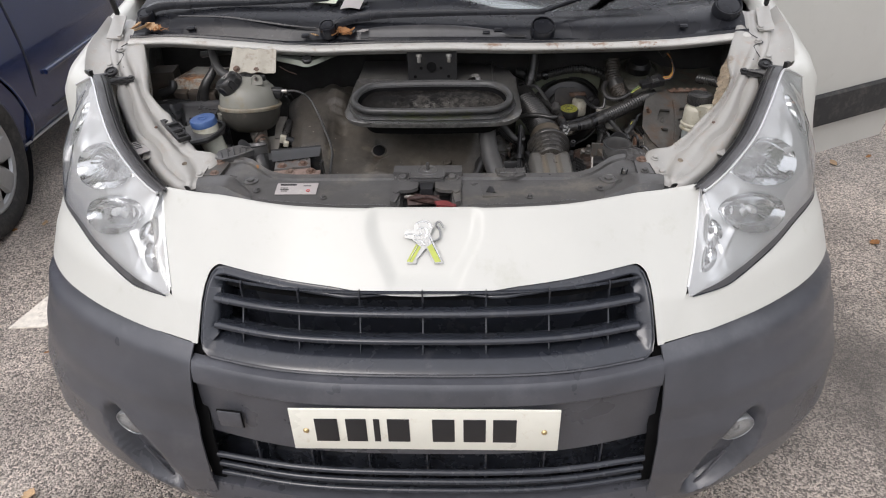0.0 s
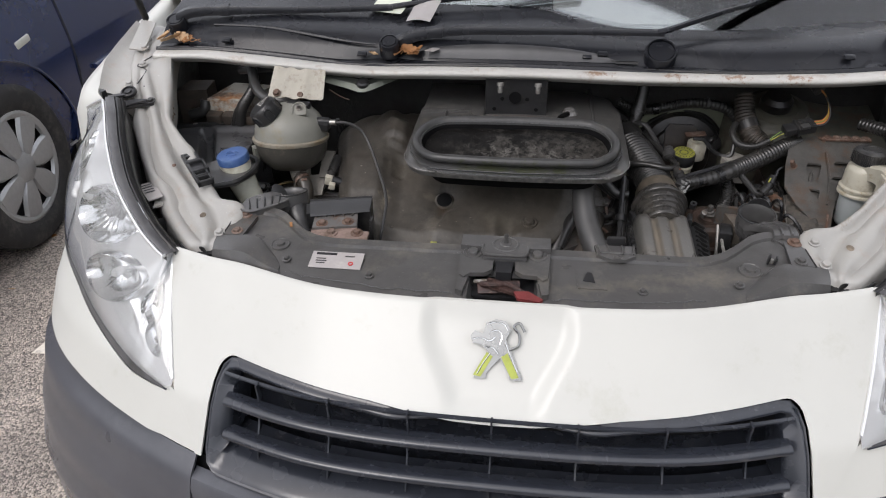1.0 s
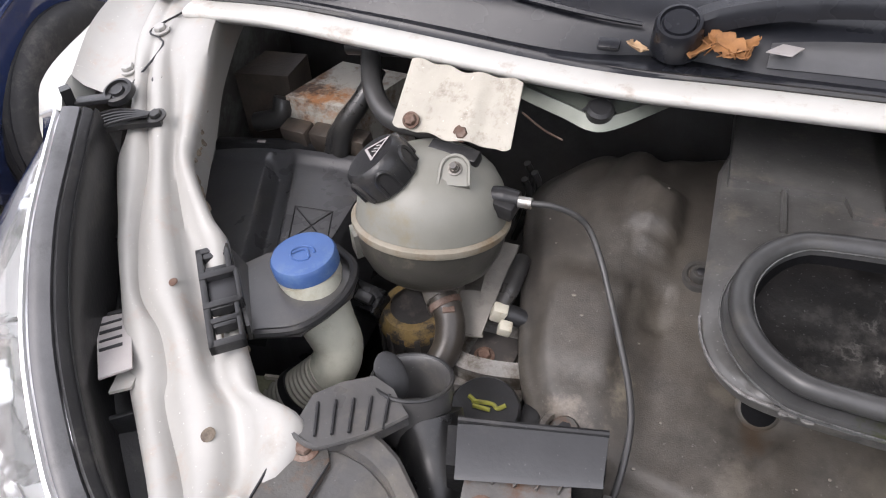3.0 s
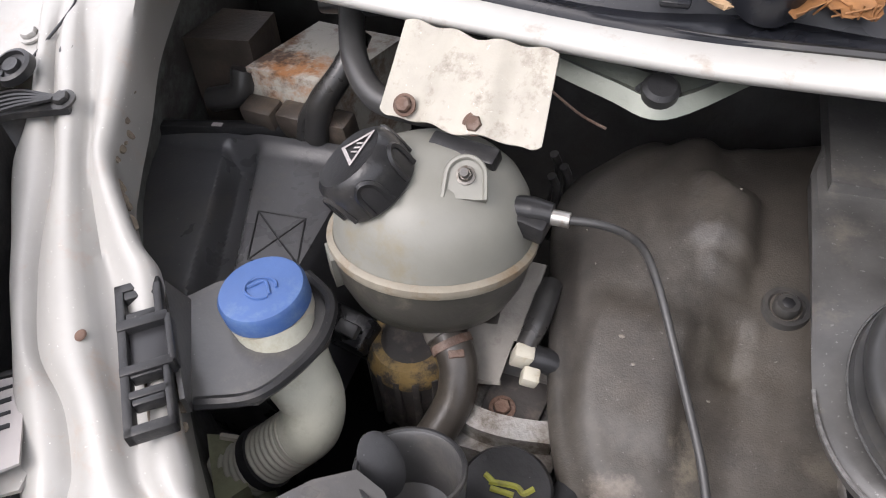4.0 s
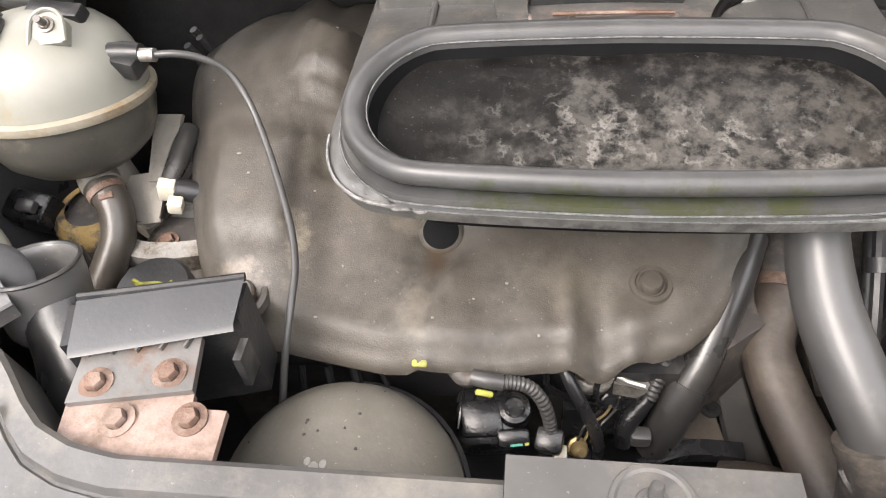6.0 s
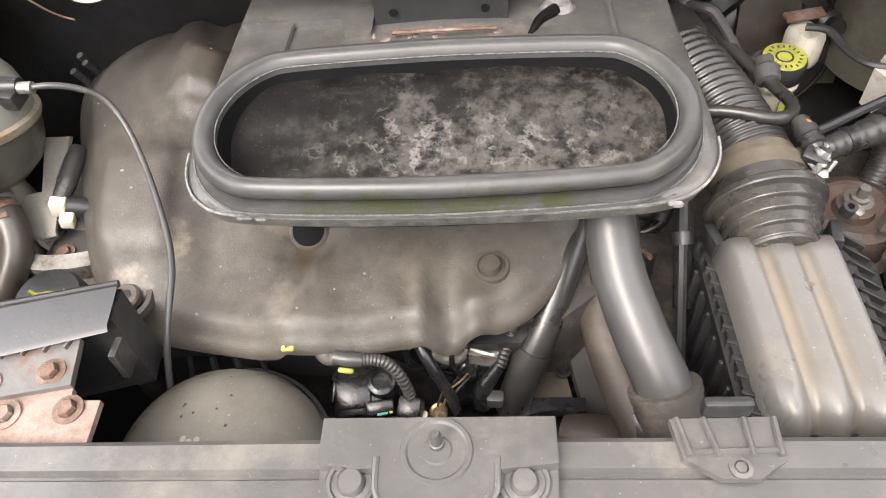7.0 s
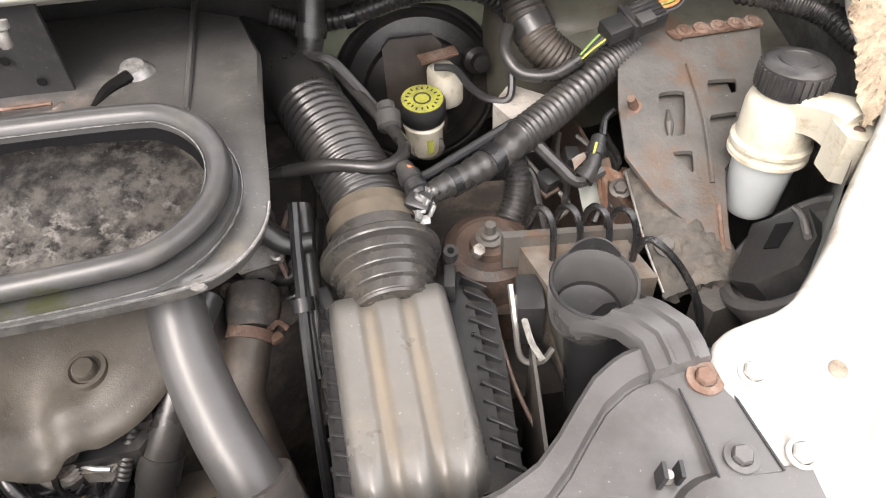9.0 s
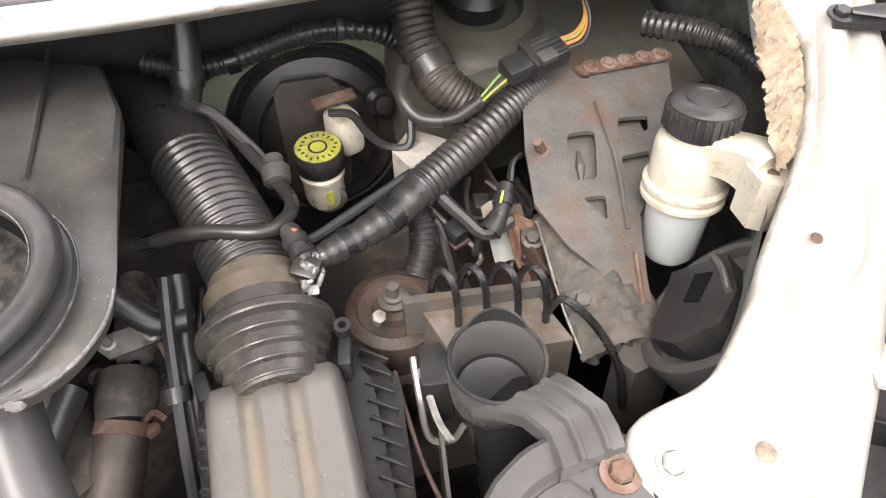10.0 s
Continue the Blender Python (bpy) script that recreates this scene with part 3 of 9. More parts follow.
for sg in (-1, 1):
    def f(u, v, sg=sg):
        s = .466 + (1.262 - .466) * u
        lo = split_z(s)
        hi = lamp_low(s) - .003 if s > .536 else float(np.interp(s, (.4745, .536), (.672, .731)))
        near = smooth01((.575 - s) / .03)
        return skin(sg * s, lo + (hi + .006 * near - lo) * v, -.0036 * near)
    part("wing_front", sheet(B(), f, 50, 10, 0.003), WHITE, van)

# wings with their crown and gutter
for sg in (-1, 1):
    rows = []
    for y, x0, xc, zc, gx, gz in ((.605, .885, .842, 1.010, .832, 1.012), (.68, .905, .857, 1.028, .842, 1.026), (.80, .918, .870, 1.050, .852, 1.044), (1.0, .928, .880, 1.078, .862, 1.070),
                                  (1.3, .938, .89, 1.11, .872, 1.10), (1.9, .945, .90, 1.15, .88, 1.14)):
        rows.append([(sg * x, y + dy, z) for x, dy, z in ((.953, .05 if y < .7 else 0, .66), (.957, .03 if y < .7 else 0, .78), (x0 + .014, 0, zc - .13), (x0 + .002, 0, zc - .05),
                                                    ((x0 + xc) / 2 + .004, 0, zc - .012), (xc, 0, zc), (gx, 0, gz), (gx - .008, 0, gz - .03))])
    rows[0] = [tuple(skin(sg * 1.2635, z)) for z in (.66, .78, .88, .95, .985)] + [(sg * .828, .630, 1.014), (sg * .797, .618, 1.0255), (sg * .790, .622, 1.0)]
    part("wing", loft(B(), rows, 34), WHITE, van, sharp=60)
    bm = B()
    bm = sheet(bm, lambda u, v, sg=sg: (sg * (.957 + .004 * math.sin(3 * v)), .60 + 1.5 * u, .18 + .49 * v), 8, 6, .003)
    part("wing_lower", bm, BUMPER, van)
    part("door_gap", box(B(), (sg * .95, 1.33, .95), (.02, .006, .5), bevel=0), INK, van)

# grey bumper
for sg in (-1, 1):
    def f(u, v, sg=sg):
        s = .470 + (1.30 - .470) * u
        z = .15 + (split_z(s) - .003 - .15) * v
        out = .006 * smooth01((z - .5) / .05) - .012 * smooth01((z - .63) / .04)
        a, b = (s - .632) * .50 + (z - .372) * .866, (s - .632) * .866 - (z - .372) * .50
        out -= .040 * smooth01((1 - math.hypot(a / .135, b / .060)) / .22)
        return skin(sg * s, z, out)
    part("bumper_corner", sheet(B(), f, 130, 90, 0.004), BUMPER, van, "scuffed grey plastic bumper corner")
    # fog lamp in its pocket
    p = skin(sg * .664, .425)
    q = (skin(sg * .664, .425, .05) - p).normalized()
    m = axis_to(p - q * .034, q)
    fog = part("fog_lamp", lathe(B(), [(.060, -.012), (.060, .012), (.056, .015), (.050, .010), (.040, .003), (.0, -.004)], m @ Matrix.Diagonal((.72, .50, 1, 1)), 32), HUBCAP, van, "small oval fog lamp")
    part("lens", lathe(B(), [(0, .022), (.03, .0205), (.056, .014)], m @ Matrix.Diagonal((.72, .50, 1, 1)), 32), LENS, fog)
    part("bulb_cap", lathe(B(), [(0, .012), (.008, .011), (.010, .002)], m, 16), CHROME, fog)
    part("vane", tube(B(), [skin(sg * (.655 - .022 * k), .352 - .034 * k, -.030 + .004 * k) for k in range(4)], .0035, 6, 20), BUMPER, fog)

# centre of the bumper: beam, grille surround, lower opening
beam_prof = ((.6455, .030), (.6435, .008), (.632, -.002), (.600, -.006), (.588, .004), (.50, .004), (.456, .004), (.447, .022), (.443, .05))
bm = B()
rows = []
for k in range(41):
    s = -.4675 + .935 * k / 40
    rows.append([skin(s, .6) + Vector((0, dy + .0 * abs(s), z - .6)) for z, dy in beam_prof])
loft(bm, rows)
part("bumper_beam", bm, BUMPER, van, "grey bumper beam that carries the number plate")
for sg in (-1, 1):
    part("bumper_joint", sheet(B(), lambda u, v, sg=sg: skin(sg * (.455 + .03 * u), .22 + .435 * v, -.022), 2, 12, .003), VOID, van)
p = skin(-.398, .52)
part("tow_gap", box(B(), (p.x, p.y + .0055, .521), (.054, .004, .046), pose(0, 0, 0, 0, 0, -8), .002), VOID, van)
part("tow_cover", box(B(), (p.x, p.y + .003, .521), (.05, .004, .042), pose(0, 0, 0, 0, 0, -8), .002), BUMPER, van)

plate = thing("number_plate", (0, -.002, .48), "white number plate with black characters, screwed to the bumper", "number plate")
bm = box(B(), (0, -.004, .5365), (.52, .005, .111), bevel=.0015)
part("plate", bm, PLATE, plate)
for x, w in ((-.19, .045), (-.132, .04), (-.092, .012), (-.05, .043), (.037, .043), (.097, .043), (.155, .045)):
    part("character_bar", box(B(), (x, -.0072, .5365), (w, .0015, .062), bevel=.0004), INK, plate)
for sg in (-1, 1):
    part("screw", lathe(B(), [(0, .004), (.003, .004), (.0055, .002), (.006, 0)], axis_to((sg * .231, -.0065, .534), (0, -1, 0)), 16), BRASS, plate)

# main grille
grille = part("grille", loft(B(), [[skin(s, .72, -.095) + Vector((0, 0, dz)) for dz in (-.12, -.06, 0, .07)] for s in np.linspace(-.46, .46, 25)]), GRILLE, van, "black plastic grille")
SLAT = ((.0, -.001), (.0005, .003), (.003, .0062), (.008, .0075), (.016, .006), (.030, .001), (.030, -.003), (.014, -.004), (.003, -.0045))


def slat_row(s, z, dy, dz, back):
    return skin(s, .66) + Vector((0, dy + .050 * smooth01((z - .65) / .11) + back, z - .66 + dz))


for z in (.745, .700):
    part("slat", loft(B(), [[slat_row(s, z, dy, dz * min(1, (.430 - abs(s)) / .02 + .3), .008) for dy, dz in SLAT] for s in np.linspace(-.421, .421, 41)], close=True), GRILLE, grille)
for z in (.775, .726, .682):
    part("thin_slat", loft(B(), [[slat_row(s, z, dy, dz, .038) for dy, dz in ((.0, .000), (.001, .002), (.006, .0025), (.006, -.0015), (.001, -.0012))] for s in np.linspace(-.425, .425, 29)], close=True), GRILLE, grille)
for i in range(7):
    s = -.36 + .72 * i / 6
    for z0, z1 in ((.750, .782), (.705, .738), (.668, .693)):
        part("divider", sheet(B(), lambda u, v, s=s, z0=z0, z1=z1: slat_row(s, z0 + (z1 - z0) * v, .012 * u, 0, .030), 1, 3, .0025), GRILLE, grille)
# moulded frame: a rolled rim inside a dark gap, flat cheeks at the sides
frame_pts = [(s, grille_edge(s) - .003) for s in np.linspace(-.40, .40, 60)]
corner = [(.42, .788), (.439, .785), (.452, .775), (.459, .758), (.460, .73), (.4595, .70), (.458, .675), (.452, .657), (.438, .6485)]
frame_pts += corner + [(s, .6475) for s in np.linspace(.42, -.42, 40)] + [(-s, z) for s, z in corner[::-1]]
bm = B()
V = []
for k, (s, z) in enumerate(frame_pts):
    a, b = frame_pts[k - 1], frame_pts[(k + 1) % len(frame_pts)]
    t = Vector((b[0] - a[0], b[1] - a[1])).normalized()
    inn = Vector((t.y, -t.x))
    side = smooth01((abs(inn.x) - .3) / .5)
    wide = .017 + .018 * side + (.004 if z < .66 else 0)
    fade = smooth01((abs(s) - .06) / .10) if z > .70 else 1.0
    ring = []
    for i_, o in ((.000, -.007), (.0025, -.009), (.0045, -.004 - .006 * (1 - fade)), (.007, -.001 - .008 * (1 - fade)), (.010, -.002 - .008 * (1 - fade)), (.013, -.006 - .004 * (1 - fade)), (wide, -.016), (wide + .003, -.028), (wide + .005, -.085)):
        i_ *= .30 + .70 * fade
        ring.append(bm.verts.new(skin(s + inn.x * i_, z + inn.y * i_, o - .006 * (1 - fade))))
    V.append(ring)
for k in range(len(V)):
    a, b = V[k], V[(k + 1) % len(V)]
    for i in range(len(a) - 1):
        bm.faces.new((a[i], a[i + 1], b[i + 1], b[i]))
part("grille_frame", bm, GRILLE, grille, sharp=60)
# Black strip added behind the top edge to keep that gap as dark as shade.
part("grille_dark_strip", sheet(B(), lambda u, v: skin(-.44 + .88 * u, .745 + .045 * v, -.045 + .012 * v), 40, 3, .003), VOID, grille)
part("grille_sill", sheet(B(), lambda u, v: skin(-.43 + .86 * u, .649 + .020 * v, -.004 - .020 * v), 40, 3, .003), BUMPER, grille)

# lower grille
lower = part("lower_grille", loft(B(), [[skin(s, .4, -.09) + Vector((0, 0, dz)) for dz in (-.14, -.05, .03, .08)] for s in np.linspace(-.52, .52, 25)]), GRILLE, van, "black lower bumper grille")
for z in (.395, .366, .337):
    bm = B()
    loft(bm, [[skin(s, .46) + Vector((0, dy + .012, z - .46 + dz)) for dy, dz in ((.0, -.002), (.001, .0025), (.004, .005), (.009, .006), (.013, .003), (.013, -.004), (.004, -.006))] for s in np.linspace(-.455, .455, 29)], close=True)
    part("slat", bm, GRILLE, lower)
for i in range(7):
    s = -.36 + .72 * i / 6
    p = skin(s, .46)
    part("divider", box(B(), (p.x, p.y + .055, .40), (.004, .05, .13), bevel=.0008), GRILLE, lower)
bm = loft(B(), [[skin(s, .3) + Vector((0, dy, z - .3)) for z, dy in ((.318, .06), (.313, .005), (.28, -.006), (.22, .01), (.16, .05))] for s in np.linspace(-.49, .49, 29)])
part("bumper_lip", bm, BUMPER, van)

# badge: plain shapes only
n_b = Vector((0, -.74, .67)).normalized()


def badge_m():
    z = n_b
    x = Vector((1, 0, 0))
    y = z.cross(x)
    p = skin(0.0, .838, -.006)
    return Matrix(((x.x, y.x, z.x, p.x), (x.y, y.y, z.y, p.y), (x.z, y.z, z.z, p.z), (0, 0, 0, 1)))


mb = badge_m()
badge = part("badge", prism(B(), [(-.040, .018), (-.034, .026), (-.022, .022), (-.018, .038), (-.004, .044), (.010, .042), (.018, .030), (.012, .016), (.024, -.010), (.036, -.036), (.038, -.042),
                                  (.020, -.042), (.018, -.034), (.004, -.012), (-.014, -.034), (-.014, -.042), (-.032, -.042), (-.031, -.036), (-.012, -.004), (-.024, .006), (-.037, .008)], 0, .004, mb, .0015), BADGE, van, "chrome badge with green patches")
part("badge_curl", tube(B(), [mb @ Vector(p) for p in ((.016, .0, .003), (.030, .008, .003), (.030, .024, .003), (.022, .034, .003), (.030, .040, .003), (.038, .028, .003))], .0022, 8, 30), BADGE, badge)
# Raised lines in a brighter chrome, which paints in the badge's white highlights.
SHINE = surf("bright badge chrome", (0.75, 0.76, 0.75), 0.15, metal=1.0, var=0.05, bump=0.0)
for line in (((-.036, .014), (-.024, .016), (-.012, .012), (-.004, .018)), ((-.016, .036), (-.004, .040), (.008, .037), (.014, .028)), ((-.010, .026), (.0, .028), (.006, .020), (.003, .008)), ((.010, .012), (.020, -.010), (.030, -.030)), ((-.010, -.006), (-.020, -.022), (-.027, -.036)), ((-.018, .004), (-.006, .002), (.002, -.006))):
    part("badge_line", tube(B(), [mb @ Vector((x, y, .0046)) for x, y in line], .0011, 6, 14), SHINE, badge)
GREEN = surf("green badge foil", (0.30, 0.34, 0.06), 0.35, metal=0.3, var=0.15)
for sg in (-1, 1):
    part("badge_patch", prism(B(), [(sg * .006, -.010), (sg * .015, -.004), (sg * .033, -.038), (sg * .022, -.040)][::sg], .004, .0052, mb, .0003), GREEN, badge)

# headlamps
LAMP_EDGE = spline([(.556, .311, .886), (.577, .323, .895), (.618, .354, .918), (.677, .416, .955), (.724, .490, .996), (.764, .566, 1.021), (.791, .613, 1.031)], 61)
for sg in (-1, 1):
    def top3(s):
        """The lamp's upper inner edge."""
        u = min(1.0, max(0.0, (s - .655) / (1.225 - .655)))
        p = LAMP_EDGE[min(60, int(round(u * 60)))]
        p = Vector((sg * p.x, p.y, p.z))
        return p.lerp(Vector((sg * .845, .634, 1.004)), smooth01((s - 1.21) / .052))

    def lampf(u, v, out, bulge=.024):
        s = .545 + (1.262 - .545) * u
        lo, hi = lamp_low(s), (lamp_top(s) if s > .655 else float(np.interp(s, (.545, .655), (.747, .885))))
        e = 4 * v * (1 - v) * min(1, 6 * u) * min(1, 5 * (1 - u))
        p = skin(sg * s, lo + (hi - lo) * v, out + bulge * e)
        if s > .655:
            p += (top3(s) - skin(sg * s, hi)) * v * v
        p.z += .013 * 6.75 * v * v * (1 - v) * smooth01((u - .15) / .3) * min(1, 5 * (1 - u))
        return p
    # centre and half width of each bowl along and across the lamp
    BOWLS = ((.525, .68, -.12, .245, .058, .15), (.36, .41, -.14, .285, .048, .14), (.140, .58, .034, 0, 0, .11), (.097, .42, .034, 0, 0, .11), (.82, .62, .035, 0, 0, .20))

    def hollow(u, v):
        e = (4 * v * (1 - v)) ** .35 * min(1, 10 * u + .05) * min(1, 10 * (1 - u) + .05)
        dep = .022 * e + .003 * math.sin(30 * u + 5 * v) * e
        dep -= .012 * e * bump2(u, v, .66, .60 + 1.5 * (u - .66), .06, .06) + .009 * e * bump2(u, v, .24, .45 + 2 * (u - .24), .08, .05)
        for b in BOWLS:
            du, dv, det = u - b[0], v - b[1], b[2] * b[5] - b[3] * b[4]
            dep += .022 * smooth01((.97 - math.hypot((du * b[5] - dv * b[4]) / det, (dv * b[2] - du * b[3]) / det)) / .12)
        return lampf(u, v, -dep)
    lamp = part("headlamp", sheet(B(), hollow, 150, 60, 0), LAMP_GREY, van, "clear headlamp with chrome reflectors", sharp=60)
    lens = part("lens", sheet(B(), lambda u, v: lampf(u, v, .002), 60, 24, 0), LENS, lamp)
    lens.visible_shadow = False
    low_edge = [lampf(u, 0, .0025) for u in np.linspace(.01, 1, 30)]
    top_edge = [lampf(u, 1, .0025) for u in np.linspace(1, 0, 60)]
    part("lens_border", sheet(B(), lambda u, v: lampf(.02 + .96 * u, (.05 + .06 * (1 - u)) * v, .0028), 40, 2, .001), STRIP, lamp)
    part("seal", tube(B(), low_edge, .0016, 6, 70), GRILLE, lamp)
    part("lens_edge", tube(B(), top_edge, .0026, 6, 160), LAMP_GREY, lamp)

    def bowl(name, b, rim, deep, mat, ribs):
        """A reflector bowl sunk behind the lens, with a narrow rolled rim."""
        def f(u, v):
            a = 2 * math.pi * u
            r_ = (1.06, 1.03, 1.0, .985, .96)[int(round(v * 16))] if v < .26 else .96 * (1 - (v - .25) / .75)
            o = (-rim - .014, -rim - .002, -rim, -rim - .002, -rim - .005)[int(round(v * 16))] if v < .26 else -rim - .005 - deep * math.sqrt(max(0, 1 - (r_ / .96) ** 2)) ** .8
            if ribs and .02 < v:
                o += .0006 * math.sin(ribs * a) * math.sin(math.pi * v)
            return lampf(b[0] + r_ * (b[2] * math.cos(a) + b[4] * math.sin(a)), b[1] + r_ * (b[3] * math.cos(a) + b[5] * math.sin(a)), o)
        return part(name, sheet(B(), f, 72, 16, 0, close_u=True), mat, lamp, sharp=50)

    def bulb(b, o, r, mat, owner):
        p = lampf(b[0], b[1], -o)
        d = (lampf(b[0], b[1], 0) - p).normalized() * .5 + Vector((0, -.8, .2))
        part("bulb_shield", lathe(B(), [(0, r * .5), (r * .8, r * .3), (r, -r * .4), (r * .9, -r * 2)], axis_to(p, d), 20), mat, owner)
    b = bowl("main_reflector", BOWLS[0], .010, .026, CHROME, 22)
    bulb(BOWLS[0], .026, .010, STRIP, b)
    b = bowl("dip_reflector", BOWLS[1], .008, .026, CHROME, 30)
    bulb(BOWLS[1], .024, .008, LAMP_GREY, b)
    for k in (2, 3):
        b = bowl("side_reflector", BOWLS[k], .008, .014, CHROME, 9)
        bulb(BOWLS[k], .016, .004, STRIP, b)
    b = bowl("indicator_reflector", BOWLS[4], .010, .022, CHROME, 12)
    bulb(BOWLS[4], .024, .006, AMBER, b)

# flange and black finisher behind each lamp
for sg in (-1, 1):
    def strip_row(k, prof_):
        p, t = LAMP_EDGE[k], LAMP_EDGE[min(60, k + 1)] - LAMP_EDGE[max(0, k - 1)]
        w = Vector((-t.y, t.x, 0)).normalized()
        return [Vector((sg * (p.x + w.x * a), p.y + w.y * a, p.z + h)) for a, h in prof_]
    part("lamp_flange", loft(B(), [strip_row(k, ((.001, -.01), (.002, .001), (.004, .0025), (.011, .0022), (.018, .000), (.019, -.006))) for k in range(61)]), STRIP, van, "grey flange strip behind the headlamp", sharp=40)
    part("lamp_seal", loft(B(), [strip_row(k, ((.019, -.008), (.0195, -.002), (.022, -.0005), (.027, -.003), (.029, -.006), (.031, -.003), (.033, -.006), (.034, -.03), (.036, -.09))) for k in range(61)]), PLASTIC, van, "black rubber seal strip behind the headlamp", sharp=40)

# ---- painted inner rails ----
GRIME = surf("brown paint blister", (0.20, 0.165, 0.125), 0.75, var=0.35, scale=90, bump=0.4, dirt=(.08, .06, .045), amount=.4, dscale=60)
SEALANT = surf("brown flaking seam sealant", (0.30, 0.245, 0.175), 0.8, var=0.45, scale=120, bump=0.9, relief=160, dirt=(0.12, 0.085, 0.055), amount=0.42, dscale=60)
# outer edge, outer crease, inner crease and inner edge of the rail, from the lamp corner back to the cowl, and the fall of the inner edge
RAIL = (((.521, .346), (.513, .349), (.504, .352), (.490, .356), 0), ((.537, .353), (.516, .361), (.502, .365), (.478, .372), 0), ((.572, .386), (.547, .394), (.509, .407), (.466, .420), 0),
        ((.605, .419), (.580, .427), (.532, .443), (.472, .456), .004), ((.619, .434), (.592, .442), (.546, .456), (.514, .466), .008), ((.631, .449), (.598, .457), (.560, .465), (.532, .483), .010),
        ((.654, .478), (.622, .485), (.587, .492), (.562, .515), .015), ((.673, .504), (.656, .508), (.613, .517), (.588, .546), .022), ((.699, .539), (.680, .543), (.641, .551), (.612, .582), .022),
        ((.714, .563), (.693, .567), (.658, .573), (.635, .596), .015), ((.746, .612), (.714, .617), (.691, .621), (.672, .631), .008), ((.755, .645), (.734, .649), (.708, .653), (.683, .657), .004),
        ((.776, .691), (.762, .693), (.734, .697), (.696, .703), 0), ((.800, .738), (.780, .740), (.760, .743), (.714, .749), 0), ((.822, .80), (.802, .80), (.778, .80), (.735, .80), 0),
        ((.838, .86), (.818, .86), (.792, .86), (.757, .86), 0), ((.855, .93), (.835, .93), (.81, .93), (.775, .93), 0))


RIGHT_EDGE = {5: (.532, .471), 6: (.566, .498), 7: (.590, .524), 8: (.622, .554), 9: (.650, .582), 10: (.681, .627), 11: (.691, .652)}


def rail_z(y):
    return max(.896 + .46 * (y - .425), .887) if y < .754 else 1.0473 + .15 * (y - .754)


for sg in (-1, 1):
    rows = []
    for i, (o, c1, c2, n_, fall) in enumerate(RAIL):
        low = .010 if sg < 0 and 5 < i < 10 else 0
        if sg > 0 and i in RIGHT_EDGE:
            n_, fall = RIGHT_EDGE[i], 0
        P = [Vector((sg * p[0], p[1], rail_z(p[1]))) for p in (o, c1, c2, n_)]
        P[3].z -= fall
        if i == 0:
            for p in P:
                p.z -= .014
        k = .3 if i in (0, 1) or i > 12 else 1.0
        up = Vector((0, 0, 1))
        away = (P[3] - P[0]).normalized()
        row = [P[0] - away * .004 - up * .05, P[0] - away * .002 - up * .010, P[0] - up * .002]
        for a, b, f, h in ((0, 1, .14, .002), (0, 1, .45, .0035), (0, 1, .72, .002), (0, 1, .90, -.003), (0, 1, 1, -.0058), (1, 2, .10, -.004), (1, 2, .24, .0015), (1, 2, .40, .004), (1, 2, .62, .004), (1, 2, .80, .0015),
                           (1, 2, .93, -.005), (2, 3, .04, -.0088), (2, 3, .18, -.0085), (2, 3, .34, -.003), (2, 3, .52, .0025), (2, 3, .70, .0038), (2, 3, .86, .002), (2, 3, .96, -.002)):
            row.append(P[a].lerp(P[b], f) + up * (h * k - (low * math.sin(math.pi * min(1, f * 1.3)) if a == 2 else 0)))
        rows.append(row + [P[3] - up * .008, P[3] - away * .002 - up * .022, P[3] - away * .004 - up * .06])
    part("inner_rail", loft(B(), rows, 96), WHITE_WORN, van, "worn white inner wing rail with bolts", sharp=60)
    # landing between the rail and the wing, with its seam
    land = ((.680, .768, .838), (.74, .798, .853), (.80, .820, .861), (.86, .836, .866), (.93, .850, .872))
    part("landing", loft(B(), [[(sg * (a - .01), y, rail_z(y) - .012), (sg * (a + .004), y, rail_z(y) - .003), (sg * (.5 * a + .5 * b), y, rail_z(y) - .004), (sg * (b - .008), y, rail_z(y) + .002), (sg * (b + .004), y, rail_z(y) + .012)] for y, a, b in land], 16), WHITE_WORN, van)
    part("seam", tube(B(), [(sg * .776, .690, rail_z(.690) + .0012), (sg * .765, .733, rail_z(.733) + .002), (sg * .774, .744, rail_z(.744) + .002), (sg * .790, .752, rail_z(.752) + .001), (sg * .775, .79, rail_z(.79) + .001), (sg * .77, .81, rail_z(.81) + .001)], .0011, 6, 40), INK, van)
    part("rail_tab", prism(B(), [(sg * x, y) for x, y in ((.644, .470), (.630, .426), (.616, .436), (.622, .456))][::-sg], .905, .908, bevel=.0008), WHITE_WORN, van)
    if sg > 0:
        edge = ((.580, .652), (.60, .665), (.625, .680), (.645, .689), (.67, .694), (.70, .699), (.74, .714))
        part("seam_sealant", sheet(B(), lambda u, v: (float(np.interp(u, np.linspace(0, 1, 7), [e[1] for e in edge])) + .004 - (.004 + .020 * math.sin(math.pi * min(1, .12 + u)) ** .5 + .006 * noise.noise(Vector((u * 26, 3.3, 0)))) * v,
                                                     .580 + .16 * u + .004 * noise.noise(Vector((u * 40, v * 9, 7))), rail_z(.580 + .16 * u) - .003 - .012 * v - .006 * v * v + .003 * noise.noise(Vector((u * 60, v * 12, 1)))), 70, 12, .003), SEALANT, van, "brown flaking sealant along the rail edge")
    # hinge plate, landing and bolts
    c00, c10, c01, c11 = [Vector((-sg * x, y, z)) for x, y, z in ((-.795, .800, 1.060), (-.830, .800, 1.063), (-.818, .91, 1.086), (-.85, .91, 1.091))]
